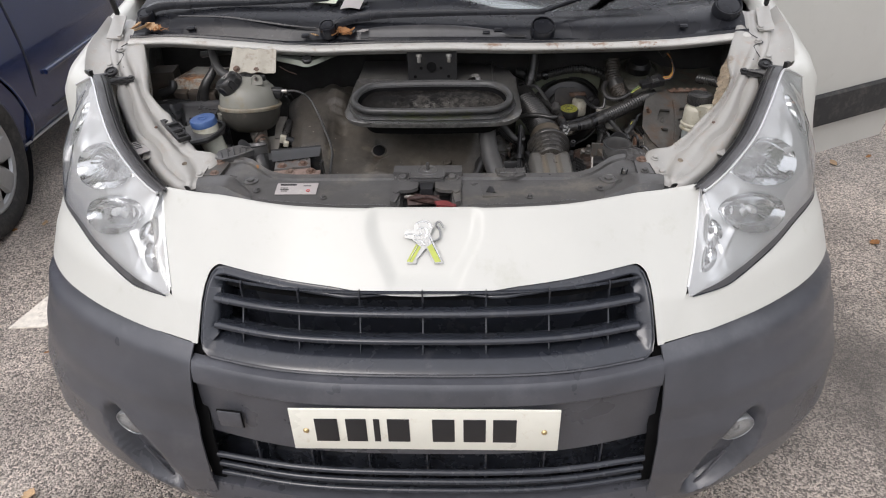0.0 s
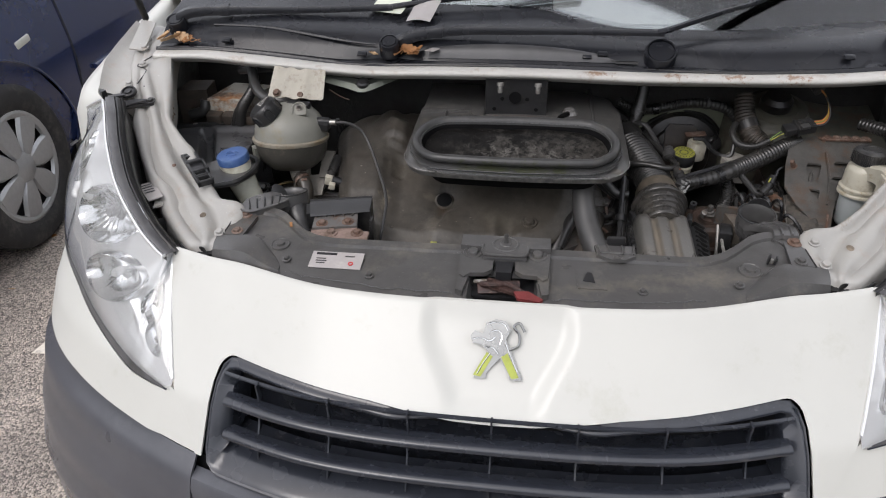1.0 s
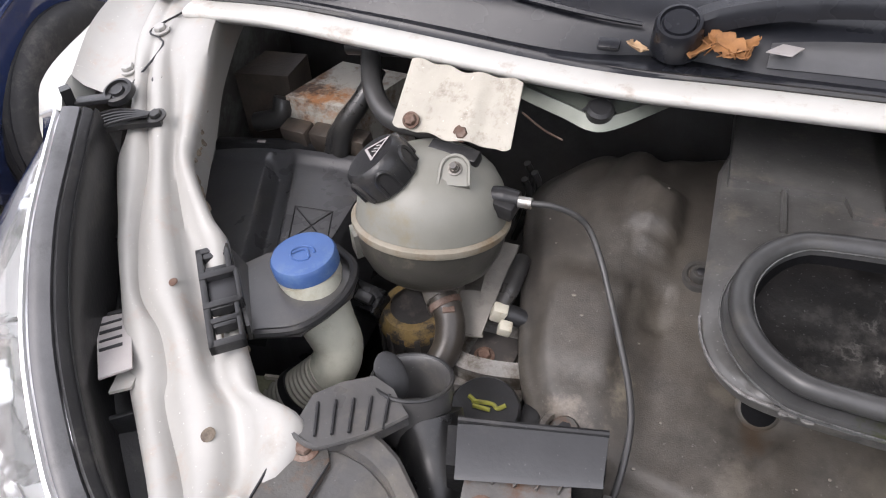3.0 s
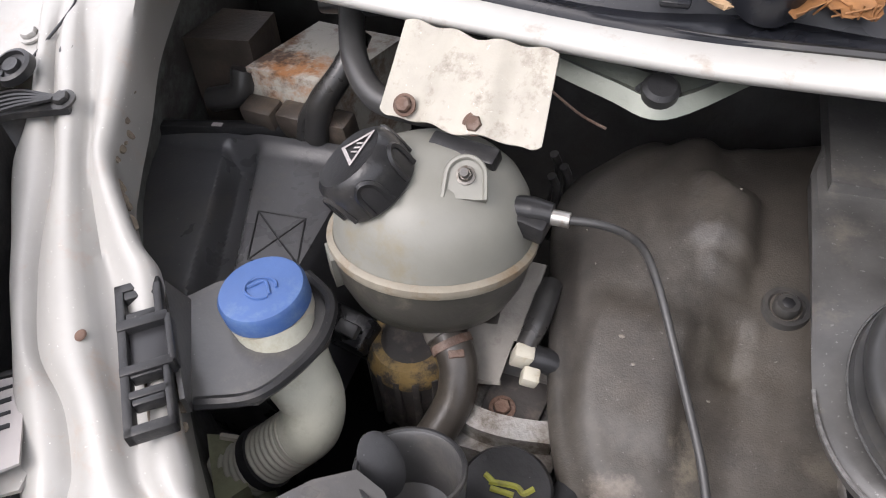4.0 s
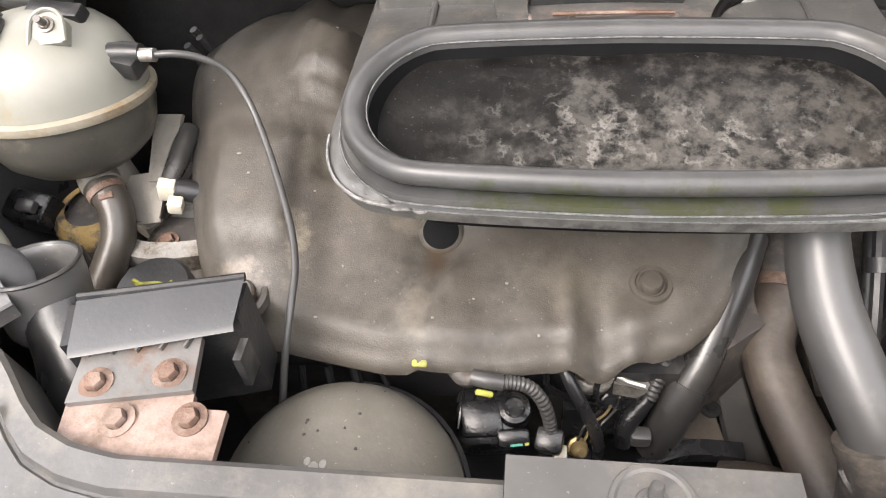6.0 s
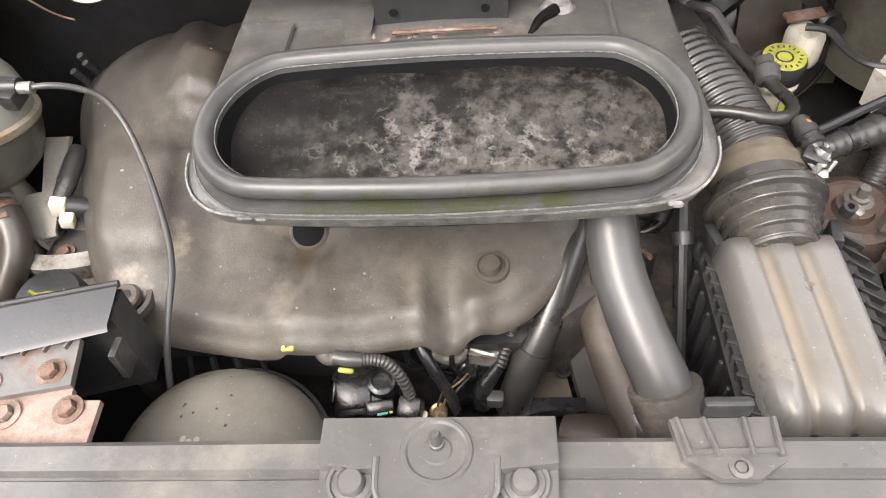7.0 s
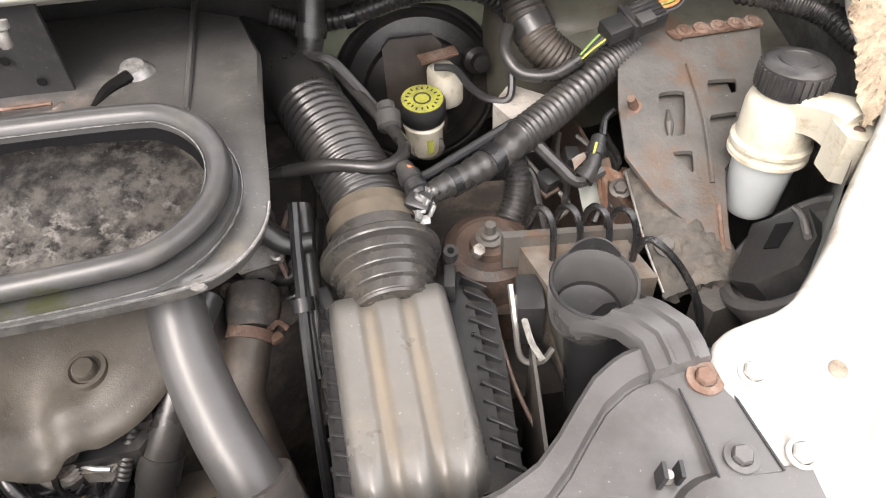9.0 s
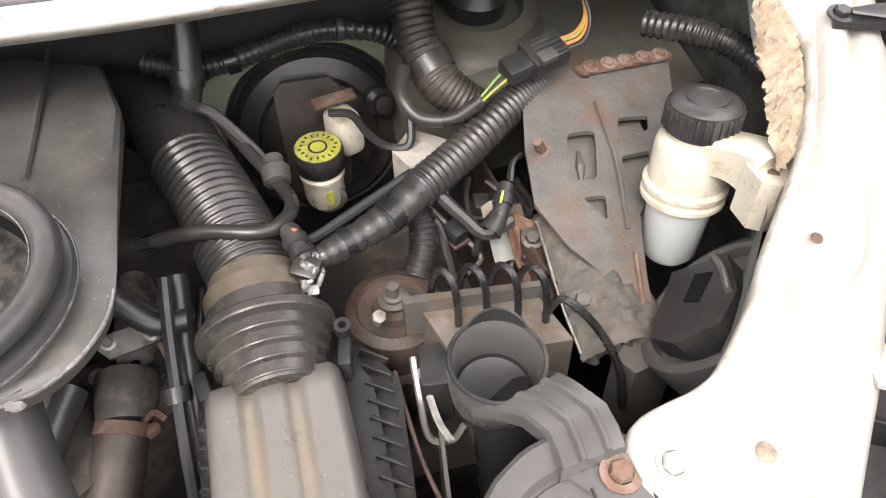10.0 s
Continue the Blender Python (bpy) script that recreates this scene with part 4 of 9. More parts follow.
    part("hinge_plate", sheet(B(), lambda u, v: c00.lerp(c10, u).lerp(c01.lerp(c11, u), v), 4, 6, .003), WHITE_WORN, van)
    for p in ((-.489, .380, .893), ((-.485, .431, .9005) if sg > 0 else (-.499, .436, .886)), (-.778, .754, 1.048), (-.792, .708, 1.024), (-.815, .855, 1.066), (-.800, .81, 1.064)):
        bolt("rail_bolt", (-sg * p[0], p[1], p[2]), van, WHITE_WORN, (0, -.25, 1), .0066, 1.4)
    for p, r in (((-.537, .423, .8990), .0046), ((-.627, .521, .9420), .0032), ((-.750, .700, 1.0245), .005)):
        part("rail_hole", lathe(B(), [(0, .001), (r, .001), (r * 1.3, .0)], axis_to((-sg * p[0], p[1], p[2]), (0, -.3, 1)), 16), RUST if r < .004 else GRIME if r < .005 else INK, van)
    rnd = random.Random(20 + sg)
    for (ax_, ay, az), (bx, by, bz), n_ in (((.676, .633, .974), (.640, .598, .955), 9), ((.700, .703, 1.006), (.676, .634, .975), 6), ((.585, .540, .915), (.536, .485, .900), 6)):
        for k in range(n_ if sg < 0 else 0):
            f, s = rnd.random(), rnd.uniform(.0015, .0042)
            p = Vector((sg * (ax_ + (bx - ax_) * f), ay + (by - ay) * f, az + (bz - az) * f - rnd.uniform(0, .012)))
            part("rust_spot", lathe(B(), [(0, .0012), (1, .0008), (1.1, -.001)], axis_to(p, (-sg * .8, .35, .45)) @ Matrix.Diagonal((s, s * rnd.uniform(.7, 2.2), 1, 1)), 9), GRIME, van)
    if sg < 0:
        part("rust_seam", tube(B(), [(-.585, .520, .9275), (-.566, .495, .9165), (-.548, .473, .9045), (-.526, .458, .8975), (-.508, .452, .8945)], [.0008, .0013, .0012, .0006], 6, 20), GRIME, van)
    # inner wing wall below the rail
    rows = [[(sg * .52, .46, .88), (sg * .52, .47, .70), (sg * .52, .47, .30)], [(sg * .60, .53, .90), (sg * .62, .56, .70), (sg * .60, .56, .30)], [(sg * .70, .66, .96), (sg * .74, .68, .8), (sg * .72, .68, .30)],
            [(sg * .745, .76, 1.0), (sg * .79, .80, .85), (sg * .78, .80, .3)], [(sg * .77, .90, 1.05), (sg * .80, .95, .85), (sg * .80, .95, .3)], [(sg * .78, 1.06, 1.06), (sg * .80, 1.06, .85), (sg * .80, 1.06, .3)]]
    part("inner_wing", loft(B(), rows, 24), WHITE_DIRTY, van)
    # gap filler between the rail and the lamp
    part("lamp_carrier", loft(B(), [[Vector((sg * x, y, z)) + Vector((sg * dx, dy, dz)) for dx, dy, dz in ((0, 0, -.06), (.012, -.012, -.030), (.035, -.032, -.024), (.07, -.05, -.05))] for x, y, z in ((.53, .36, .87), (.60, .43, .89), (.68, .52, .93), (.75, .62, .97), (.81, .72, 1.0))], 24), PLASTIC, van)

for sg in (-1, 1):
    part("corner_filler", prism(B(), [(sg * x, y) for x, y in ((.476, .350), (.525, .335), (.565, .372), (.50, .40))][::sg], .80, .872, bevel=.006), PLASTIC, van)

# firewall, floor of the bay
part("firewall", sheet(B(), lambda u, v: (-.80 + 1.6 * u, 1.04 - .05 * v + .02 * math.sin(9 * u), .30 + .74 * v), 24, 10, .004), LINING, van)
part("undertray", box(B(), (0, .62, .33), (1.5, .9, .02)), INK, van)
part("radiator", box(B(), (0, .30, .62), (.90, .05, .46), bevel=.006), INK, van)

# ---- cowl, lip, windscreen ----
LIP = ((-.772, 1.056), (-.70, 1.0595), (-.65, 1.060), (-.59, 1.0555), (-.535, 1.0515), (-.46, 1.0445), (-.387, 1.037), (-.312, 1.0335), (-.262, 1.0345), (-.22, 1.037), (-.15, 1.0385), (0, 1.038), (.25, 1.034), (.45, 1.033), (.60, 1.038), (.70, 1.046), (.772, 1.052))
lip_z = lambda x: sum(float(np.interp(x + d, [p[0] for p in LIP], [p[1] for p in LIP])) for d in (-.03, -.015, 0, .015, .03)) / 5
COWL = ((-.772, 1.058), (-.70, 1.060), (-.52, 1.058), (-.25, 1.043), (0, 1.038), (.25, 1.034), (.45, 1.033), (.60, 1.038), (.70, 1.046), (.772, 1.052))
cowl_z = lambda x: float(np.interp(x, [p[0] for p in COWL], [p[1] for p in COWL]))
lip_y = lambda x: .772 + .010 * (x / .76) ** 2
rows = [[(x, lip_y(x) + dy + .0025 * math.sin(x * 16 + 1), lip_z(x) + dz) for dy, dz in ((.03, -.024), (.008, -.012), (.002, -.0075), (-.0005, -.0035), (.001, .0005), (.006, .0025), (.014, .0036), (.024, .0042), (.032, .0032), (.036, .001))] for x in np.linspace(-.772, .772, 90)]
LIP_PAINT = surf("scratched white cowl paint", (0.52, 0.51, 0.48), 0.40, var=0.05, scale=20, bump=0.08, relief=60, dirt=(0.36, 0.30, 0.25), amount=0.2, dscale=26)
for x in (.15, .30, .41, .52):
    stain_or_shade(LIP_PAINT, (.26, .15, .085), (x, .788, 1.045), (.026, .012, .03), grain=120, rag=6)
part("cowl_lip", loft(B(), rows), LIP_PAINT, van, "white painted cowl edge with rust flecks", sharp=60)
rows = []
for x in np.linspace(-.775, .775, 80):
    wav = .012 * bump2(x, 0, -.27, 0, .06, 1) + .012 * bump2(x, 0, .29, 0, .07, 1)
    drop = .010 * smooth01((abs(x) - .62) / .1)
    zz = lip_z(x)
    fall = smooth01((x - .02) / .24)
    rows.append([(x, lip_y(x) + dy, zz + (cowl_z(x) - zz) * smooth01((dy - .034) / .05) + dz) for dy, dz in ((.027, .001), (.029, .007), (.032 + wav, .010), (.037 + wav, .008), (.046 + wav, .006), (.060, .020 - drop), (.075, .034 - drop), (.12, .048 - .006 * fall), (.17, .060 - .018 * fall), (.215, .072 - .034 * fall), (.225, .064 - .034 * fall))])
crease = [(x, lip_y(x) + .088 - .03 * smooth01((x + .60) / .3), cowl_z(x) + .0385 - .011 * smooth01((x + .60) / .3)) for x in np.linspace(-.66, -.30, 20)]
part("cowl_crease", tube(B(), crease, [.002, .004, .004, .002], 6, 40), SCUTTLE, van)
part("cowl_bead", tube(B(), [(x, lip_y(x) + .032 + .004 * math.sin(x * 11), lip_z(x) + .0055) for x in np.linspace(-.77, .77, 40)], .0032, 6, 120), RUBBER, van)
part("cowl", loft(B(), rows), SCUTTLE, van, "black plastic scuttle panel under the windscreen", sharp=50)
for x, y, z, r in ((.272, .832, 1.066, .030), (.735, .875, 1.100, .034)):
    m = axis_to((x, y, z), (0, -.5, .86))
    part("cowl_cap", lathe(B(), [(0, .006), (r * .80, .0055), (r * .83, .003), (r * .87, .003), (r * .90, .007), (r * .97, .0075), (r * 1.03, .003), (r * 1.06, -.016)], m, 36), SCUTTLE, van)
for x, y, z in ((-.62, .828, 1.078), (-.325, .812, 1.060), (.62, .83, 1.065), (.16, .83, 1.062)):
    part("cowl_clip", box(B(), (x, y, z), (.020, .012, .006), pose(0, 0, 0, 25), .002), SCUTTLE, van)
bm = sheet(B(), lambda u, v: (-.19 + .42 * u, lip_y(.1) + .050 + .022 * v * math.sin(math.pi * min(1, .12 + u)) ** .4, lip_z(-.19 + .42 * u) + .012 + .024 * v * math.sin(math.pi * min(1, .12 + u)) ** .4 + .005 * math.sin(math.pi * v)), 40, 8, .003)
part("cowl_ridge", bm, surf("greyed scuttle plastic", (0.07, 0.07, 0.073), 0.36, var=0.15, scale=20, bump=0.1), van)
part("ridge_clip", box(B(), (.13, lip_y(.1) + .052, lip_z(.13) + .022), (.018, .008, .006), pose(0, 0, 0, 35), .002), SCUTTLE, van)
def screen_at(u, v):
    v = -.08 * smooth01((u - .50) / .16) * (1 - v) + v
    return (-.78 * (1 - .13 * v) + 1.56 * (1 - .13 * v) * u, 1.0 + .86 * v - .10 * (1 - (2 * u - 1) ** 2) * (1 - v * .3) + .08, 1.11 + .62 * v)


screen = part("windscreen", sheet(B(), screen_at, 60, 12, .005), SCREEN, van, "sloping windscreen")
screen.visible_shadow = False
part("screen_frit", sheet(B(), lambda u, v: (-.78 + .80 * u, 1.0 + .06 * v - .10 * (1 - (1.026 * u - 1) ** 2) + .088, 1.105 + .045 * v), 30, 2, .002), INK, van)
part("dashboard", loft(B(), [[(x, 1.06 - .06 * (1 - (x / .8) ** 2) + dy, z) for dy, z in ((0, 1.06), (.1, 1.12), (.32, 1.15), (.46, 1.10), (.5, .8))] for x in np.linspace(-.78, .78, 20)]), INK, van)
tag_up = sheet(B(), lambda u, v: (-.248 + .052 * u + .030 * v, .905 + .085 * v - .006 * u, 1.100 + .050 * v + .004 * math.sin(3 * u)), 6, 6, .0008)
tagged(part("paper", tag_up, PAPER), "white paper tag tucked under the wiper", "paper")
tagged(part("paper", sheet(B(), lambda u, v: (-.335 + .075 * u + .02 * v, .935 + .05 * v - .02 * u * (1 - v), 1.112 + .02 * v), 5, 5, .0008), surf("pale green paper", (0.60, 0.63, 0.52), 0.6, var=0.05)), "pale green paper on the windscreen edge", "paper")
tagged(part("card", sheet(B(), lambda u, v: (.06 + .44 * u, 1.06 - .06 * (1 - ((.06 + .44 * u) / .8) ** 2) + .40 * v, float(np.interp(.40 * v, (0, .1, .32, .40), (1.070, 1.131, 1.163, 1.150)))), 10, 14, .002), PAPER), "large white sheet lying on the dashboard", "paper")
bm = sheet(B(), lambda u, v: (-.70 + 1.4 * u, 2.6, 1.15 + .6 * v), 2, 2, .02)
part("bulkhead", bm, INK, van)
for sg in (-1, 1):
    part("a_pillar", loft(B(), [[(sg * (.80 - .10 * v + dx), 1.06 + .86 * v + dy, 1.08 + .62 * v + dz) for dx, dy, dz in ((-.02, 0, 0), (.0, -.02, .02), (.05, 0, .02), (.09, .06, .0))] for v in np.linspace(0, 1, 8)]), WHITE, van)
    part("cab_side", box(B(), (sg * .93, 3.55, 1.10), (.03, 2.5, 1.6), bevel=.01), WHITE, van)
    part("cab_sill", box(B(), (sg * .93, 1.85, .33), (.03, 0.9, .10), bevel=.01), WHITE, van)
part("cab_roof", box(B(), (0, 3.36, 1.90), (1.86, 2.9, .03), bevel=.01), WHITE, van)
part("rear_panel", box(B(), (0, 4.80, 1.10), (1.86, .03, 1.6), bevel=.01), WHITE, van)


# passenger door standing open
door = part("open_door", sheet(B(), lambda u, v: (.965 + .886 * 1.08 * u + .03 * math.sin(math.pi * v) * .46, 1.50 + .464 * 1.08 * u - .03 * math.sin(math.pi * v) * .886, .235 + .90 * v), 20, 16, .03), WHITE, van, "white door standing open with a black side strip")
part("side_strip", loft(B(), [[(.985 + .886 * 1.05 * u + .464 * o, 1.51 + .464 * 1.05 * u - .886 * o, z) for o, z in ((.028, .385), (.044, .395), (.046, .45), (.044, .52), (.028, .53))] for u in np.linspace(0, 1, 8)]), TYRE, door)
part("window_frame", tube(B(), [(1.0, 1.52, 1.13), (1.10, 1.57, 1.45), (1.22, 1.63, 1.62), (1.75, 1.91, 1.64), (1.90, 1.99, 1.5), (1.92, 2.0, 1.13)], .02, 8, 40), WHITE, door)
pane = part("window_pane", sheet(B(), lambda u, v: (1.02 + .86 * u + .10 * v * (1 - u), 1.53 + .45 * u + .05 * v * (1 - u), 1.13 + .46 * v), 6, 6, .004), SCREEN, door)
pane.visible_shadow = False
part("door_hinge", box(B(), (.955, 1.50, .75), (.05, .03, .06), bevel=.005), WHITE_WORN, door)

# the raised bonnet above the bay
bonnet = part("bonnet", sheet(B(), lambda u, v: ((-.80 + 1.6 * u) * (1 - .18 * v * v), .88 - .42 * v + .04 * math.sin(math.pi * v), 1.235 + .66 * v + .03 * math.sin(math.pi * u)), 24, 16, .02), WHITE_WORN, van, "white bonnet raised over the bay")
for sg in (-1, 1):
    part("bonnet_hinge", box(B(), (sg * .845, .90, 1.165), (.006, .022, .16), pose(0, 0, 0, 15), .003), PLASTIC, van)


# ---- front crossmember with the bonnet catch ----
BAY = "parts in the engine bay"
slam = thing("slam_panel", (0, .33, .84), "dusty black plastic front crossmember cover over the radiator", "crossmember")
slam_back = curve1((0, .396), (.29, .395), (.32, .400), (.345, .410), (.362, .424), (.380, .442), (.395, .456), (.415, .467), (.44, .472), (.47, .462), (.485, .45))
slam_front = lambda x: min(skin(x * 1.015, .885).y, panel_back(abs(x)) if abs(x) > .34 else 9) + .009
rows = []
for x in np.linspace(-.484, .484, 120):
    yf, yb = slam_front(x), slam_back(x)
    lift = .008 * smooth01((abs(x) - .30) / .12)
    mid = yf + .5 * (yb - yf)
    pit = .034 * smooth01((.052 - abs(x)) / .006)
    rows.append([(x, yf + .004, .84), (x, yf, .868 - pit * .5), (x, yf + .006, .874 - pit * .6), (x, yf + .03, .879 + lift * .3 - pit), (x, mid, .881 + lift * .7 - pit), (x, yb - .026, .8825 + lift), (x, yb - .0245, .8805 + lift), (x, yb - .0225, .8805 + lift),
                 (x, yb - .020, .8855 + lift), (x, yb - .004, .887 + lift), (x, yb, .884 + lift), (x, yb + .003, .86), (x, yb + .004, .80)])
part("cover", loft(B(), rows), PANEL, slam, sharp=30)
# raised outer pads with their rims
for sg in (-1, 1):
    m = axis_to((sg * .377, .366, .884), (0, -.05, 1))
    k = .74 if sg > 0 else .66
    part("pad", lathe(B(), [(0, .006), (.010 * k, .006), (.0115 * k, .0022), (.020 * k, .0022), (.0215 * k, .0034), (.024 * k, .0034), (.0255 * k, -.002)], m, 36), PANEL, slam)
    part("step", loft(B(), [[(sg * x, y, z) for x, y, z in row] for row in (
        ((.487, .326, .866), (.484, .335, .8895), (.488, .352, .892), (.491, .374, .892), (.492, .380, .880)), ((.430, .311, .868), (.430, .328, .8935), (.429, .350, .8940), (.428, .377, .8932), (.427, .384, .884)),
        ((.394, .301, .870), (.396, .312, .8880), (.394, .330, .8885), (.392, .350, .8865), (.392, .358, .880)), ((.357, .292, .870), (.359, .299, .8795), (.361, .306, .880), (.362, .318, .8800), (.362, .326, .876)))], 16), PANEL, slam, sharp=40)
    strip_ = ((.486, .464), (.456, .456), (.440, .433), (.445, .378), (.481, .376)) if sg < 0 else ((.470, .452), (.430, .446), (.441, .431), (.438, .376), (.474, .373))
    part("foot_strip", prism(B(), [(sg * x, y) for x, y in strip_][::sg], .880, .8935, bevel=.0015), STEEL_DARK if sg < 0 else PANEL, slam)
    part("strip_line", tube(B(), [(sg * strip_[0][0], strip_[0][1], .8938), (sg * (.482 if sg < 0 else .471), .42, .8938), (sg * strip_[4][0], strip_[4][1], .8938)], .0011, 6, 12), INK, slam)
    part("strip_line", tube(B(), [(sg * .441, .434, .8938), (sg * (.443 if sg < 0 else .440), .405, .8938), (sg * strip_[3][0], .377, .8938)], .0009, 6, 12), INK, slam)
    bolt("bolt", (sg * .464, .439, .893) if sg < 0 else (.459, .437, .894), slam, RUST, (0, -.1, 1), .0068, 1.7)
    bolt("bolt", (sg * .460, .387, .893) if sg < 0 else (.455, .385, .894), slam, RUST if sg < 0 else PANEL, (0, -.1, 1), .0062, 1.6)
    part("drain_horn", lathe(B(), [(.006, -.03), (.009, -.015), (.014, -.004), (.019, .004), (.020, .006), (.017, .004), (.010, -.008)], axis_to((sg * .514, .338, .866), (sg * .3, -.5, .8)), 24), GLOSS, slam)
    for x, y, z in ((.21, .30, .881), (.354, .327, .884)):
        bolt("clip", (sg * x, y, z), slam, PANEL, (0, -.1, 1), .0048, 1.6)
part("slot", prism(B(), [(.122, .318), (.140, .315), (.136, .338), (.129, .340)], .878, .8835, bevel=0), INK, slam)
for x, h in ((.406, .014), (.417, .011)):
    part("peg", prism(B(), [(-.0012, -.005), (.0012, -.005), (.0012, .005), (-.0012, .005)], 0, h, pose(x, .384, .889, 0, 8, -14), .0006), PLASTIC, slam)
part("peg", lathe(B(), [(0, .006), (.0030, .006), (.0036, 0)], axis_to((.4115, .384, .8895), (0, 0, 1)), 12), STEEL, slam)
for sg, x0, x1 in ((-1, .345, .075), (1, .075, .30)):
    xs_ = np.linspace(x0, x1, 60)
    part("dirt_line", tube(B(), [(sg * x, slam_front(x) + .020 + .007 * noise.noise(Vector((x * 24, sg, 0))) + .004 * noise.noise(Vector((x * 80, sg, 3))), .8786) for x in xs_], .0007, 5, 140), STRIP, slam)
part("groove", prism(B(), [(.112, .352), (.152, .352), (.156, .33), (.158, .300), (.114, .300)], .874, .8818, bevel=.002), PANEL, slam)
sticker = thing("label", (-.27, .33, .88), "white warning label with small print on the slam panel", "label")
ms = Matrix.Translation((-.271, .331, .8845)) @ Matrix.Rotation(radians(9), 4, "X")
part("sheet", box(B(), (0, 0, 0), (.086, .037, .001), ms, 0), PAPER, sticker).matrix_basis = Matrix()
part("heading_bar", box(B(), (-.290, .344, .8872), (.034, .005, .001), Matrix.Rotation(radians(9), 4, "X"), 0), INK, sticker)
for x, y, w in ((-.297, .333, .016), (-.296, .328, .018), (-.296, .323, .014), (-.25, .340, .016)):
    part("print_bar", box(B(), (x, y, .8853 + (y - .331) * .158), (w, .0016, .0012), Matrix.Rotation(radians(9), 4, "X"), 0), PIPE, sticker)
RED = surf("red print", (0.5, 0.05, 0.05), 0.5, var=0.1)
part("print_ring", lathe(B(), [(.0024, 0), (.0024, .0012), (.0042, .0012), (.0042, 0)], axis_to((-.246, .324, .8838), (0, -.15, 1)), 20), RED, sticker)

catch = thing("bonnet_catch", (0, .36, .88), "black plastic bonnet catch housing with a threaded stud", "bonnet catch")
part("housing", prism(B(), [(-.072, .402), (-.072, .372), (-.034, .368), (-.034, .350), (.034, .350), (.034, .368), (.072, .372), (.072, .402)], .878, .901, bevel=.003), PANEL, catch)
part("notch_lip", prism(B(), [(-.034, .352), (.034, .352), (.034, .346), (-.034, .346)], .880, .898, bevel=.002), PANEL, catch)
part("boss", lathe(B(), [(0, .0022), (.0085, .0022), (.0095, .0010), (.0175, .0008), (.0190, .0020), (.0212, .0020), (.023, -.001)], axis_to((0, .380, .9005), (0, 0, 1)), 40), PANEL, catch, sharp=12)
part("u_lip", tube(B(), [(-.036, .376, .9005), (-.036, .362, .9005), (-.0345, .354, .9), (-.028, .3495, .9), (0, .3490, .9), (.028, .3495, .9), (.0345, .354, .9), (.036, .362, .9005), (.036, .376, .9005)], .0022, 8, 60), PANEL, catch)
part("u_shadow_gap", tube(B(), [(-.034, .352, .8945), (-.028, .3470, .8945), (0, .3465, .8945), (.028, .3470, .8945), (.034, .352, .8945)], .0014, 6, 40), INK, catch)
part("stud", lathe(B(), [(.0045, .0), (.0045, .003), (.0035, .0035), (.0035, .013), (.0025, .015), (0, .015)], axis_to((0, .383, .903), (0, 0, 1)), 14), PIPE, catch)
for sg in (-1, 1):
    part("bolt", lathe(B(), [(0, .0065), (.0068, .0065), (.0082, .005), (.0088, .0014), (.0120, .0012), (.0130, .0026), (.0150, .0026), (.0165, 0)], axis_to((sg * .0515, .364, .8915), (0, -.1, 1)), 28), PANEL, catch)
    part("side_slot", box(B(), (sg * .069, .389, .893), (.007, .012, .012), bevel=0), INK, catch)
part("mouth", box(B(), (0, .318, .858), (.098, .05, .006), bevel=.001), INK, catch)
part("channel", prism(B(), [(-.014, .345), (.014, .345), (.012, .316), (-.012, .316)], .872, .8905, bevel=.002), INK, catch)
for sg in (-1, 1):
    part("jaw", prism(B(), [(sg * x, y) for x, y in ((.072, .372), (.016, .372), (.018, .322), (.030, .312), (.052, .310), (.060, .300), (.068, .306))][::sg], .884, .8915, bevel=.0025), PANEL, catch)
    part("cheek", prism(B(), [(sg * x, y) for x, y in ((.072, .372), (.064, .372), (.054, .300), (.060, .268), (.070, .272))][::sg], .866, .888, bevel=.003), PANEL, catch)
LATCH = surf("dark red rusty latch", (0.040, 0.020, 0.017), 0.45, var=0.5, scale=60, bump=0.7, dirt=(0.13, 0.085, 0.072), amount=0.34, dscale=45)
part("latch_plate", box(B(), (-.006, .302, .872), (.066, .020, .005), pose(0, 0, 0, 30, 0, 8), .001), LATCH, catch)
part("latch_arm", prism(B(), [(-.036, .298), (-.022, .312), (.018, .300), (.034, .282), (.024, .276), (-.01, .288)], .876, .882, bevel=.001), LATCH, catch)
part("latch_hook", tube(B(), [(-.034, .298, .880), (-.014, .290, .886), (.004, .296, .884), (.020, .288, .884), (.032, .280, .880)], .0042, 8), LATCH, catch)
part("latch_spring", tube(B(), [(-.044, .306, .878), (-.034, .302, .882), (-.026, .306, .880)], .0032, 8), STEEL, catch)
part("pull_tab", prism(B(), [(.018, .278), (.040, .280), (.062, .262), (.056, .256), (.024, .262)], .880, .885, bevel=.0015), surf("dark red plastic", (0.17, 0.032, 0.032), 0.5, var=0.2, dirt=(.1, .05, .04), amount=.3), catch)

hook = thing("bonnet_striker_pad", (.175, .385, .885), "ribbed black plastic clip cover screwed to the crossmember", "clip cover")
part("plate", prism(B(), [(.142, .404), (.206, .405), (.206, .378), (.188, .366), (.166, .366), (.146, .378)], .886, .892, bevel=.002), PANEL, hook)
for x0, x1 in ((.146, .150), (.162, .166), (.186, .186), (.204, .202)):
    part("rib", tube(B(), [(x0, .404, .893), (x1, .379, .894)], .002, 6), PANEL, hook)
part("cross_rib", tube(B(), [(.149, .382, .893), (.203, .383, .893)], .0018, 6), PANEL, hook)
part("lug", box(B(), (.176, .408, .899), (.030, .008, .016), bevel=.003), PLASTIC, hook)
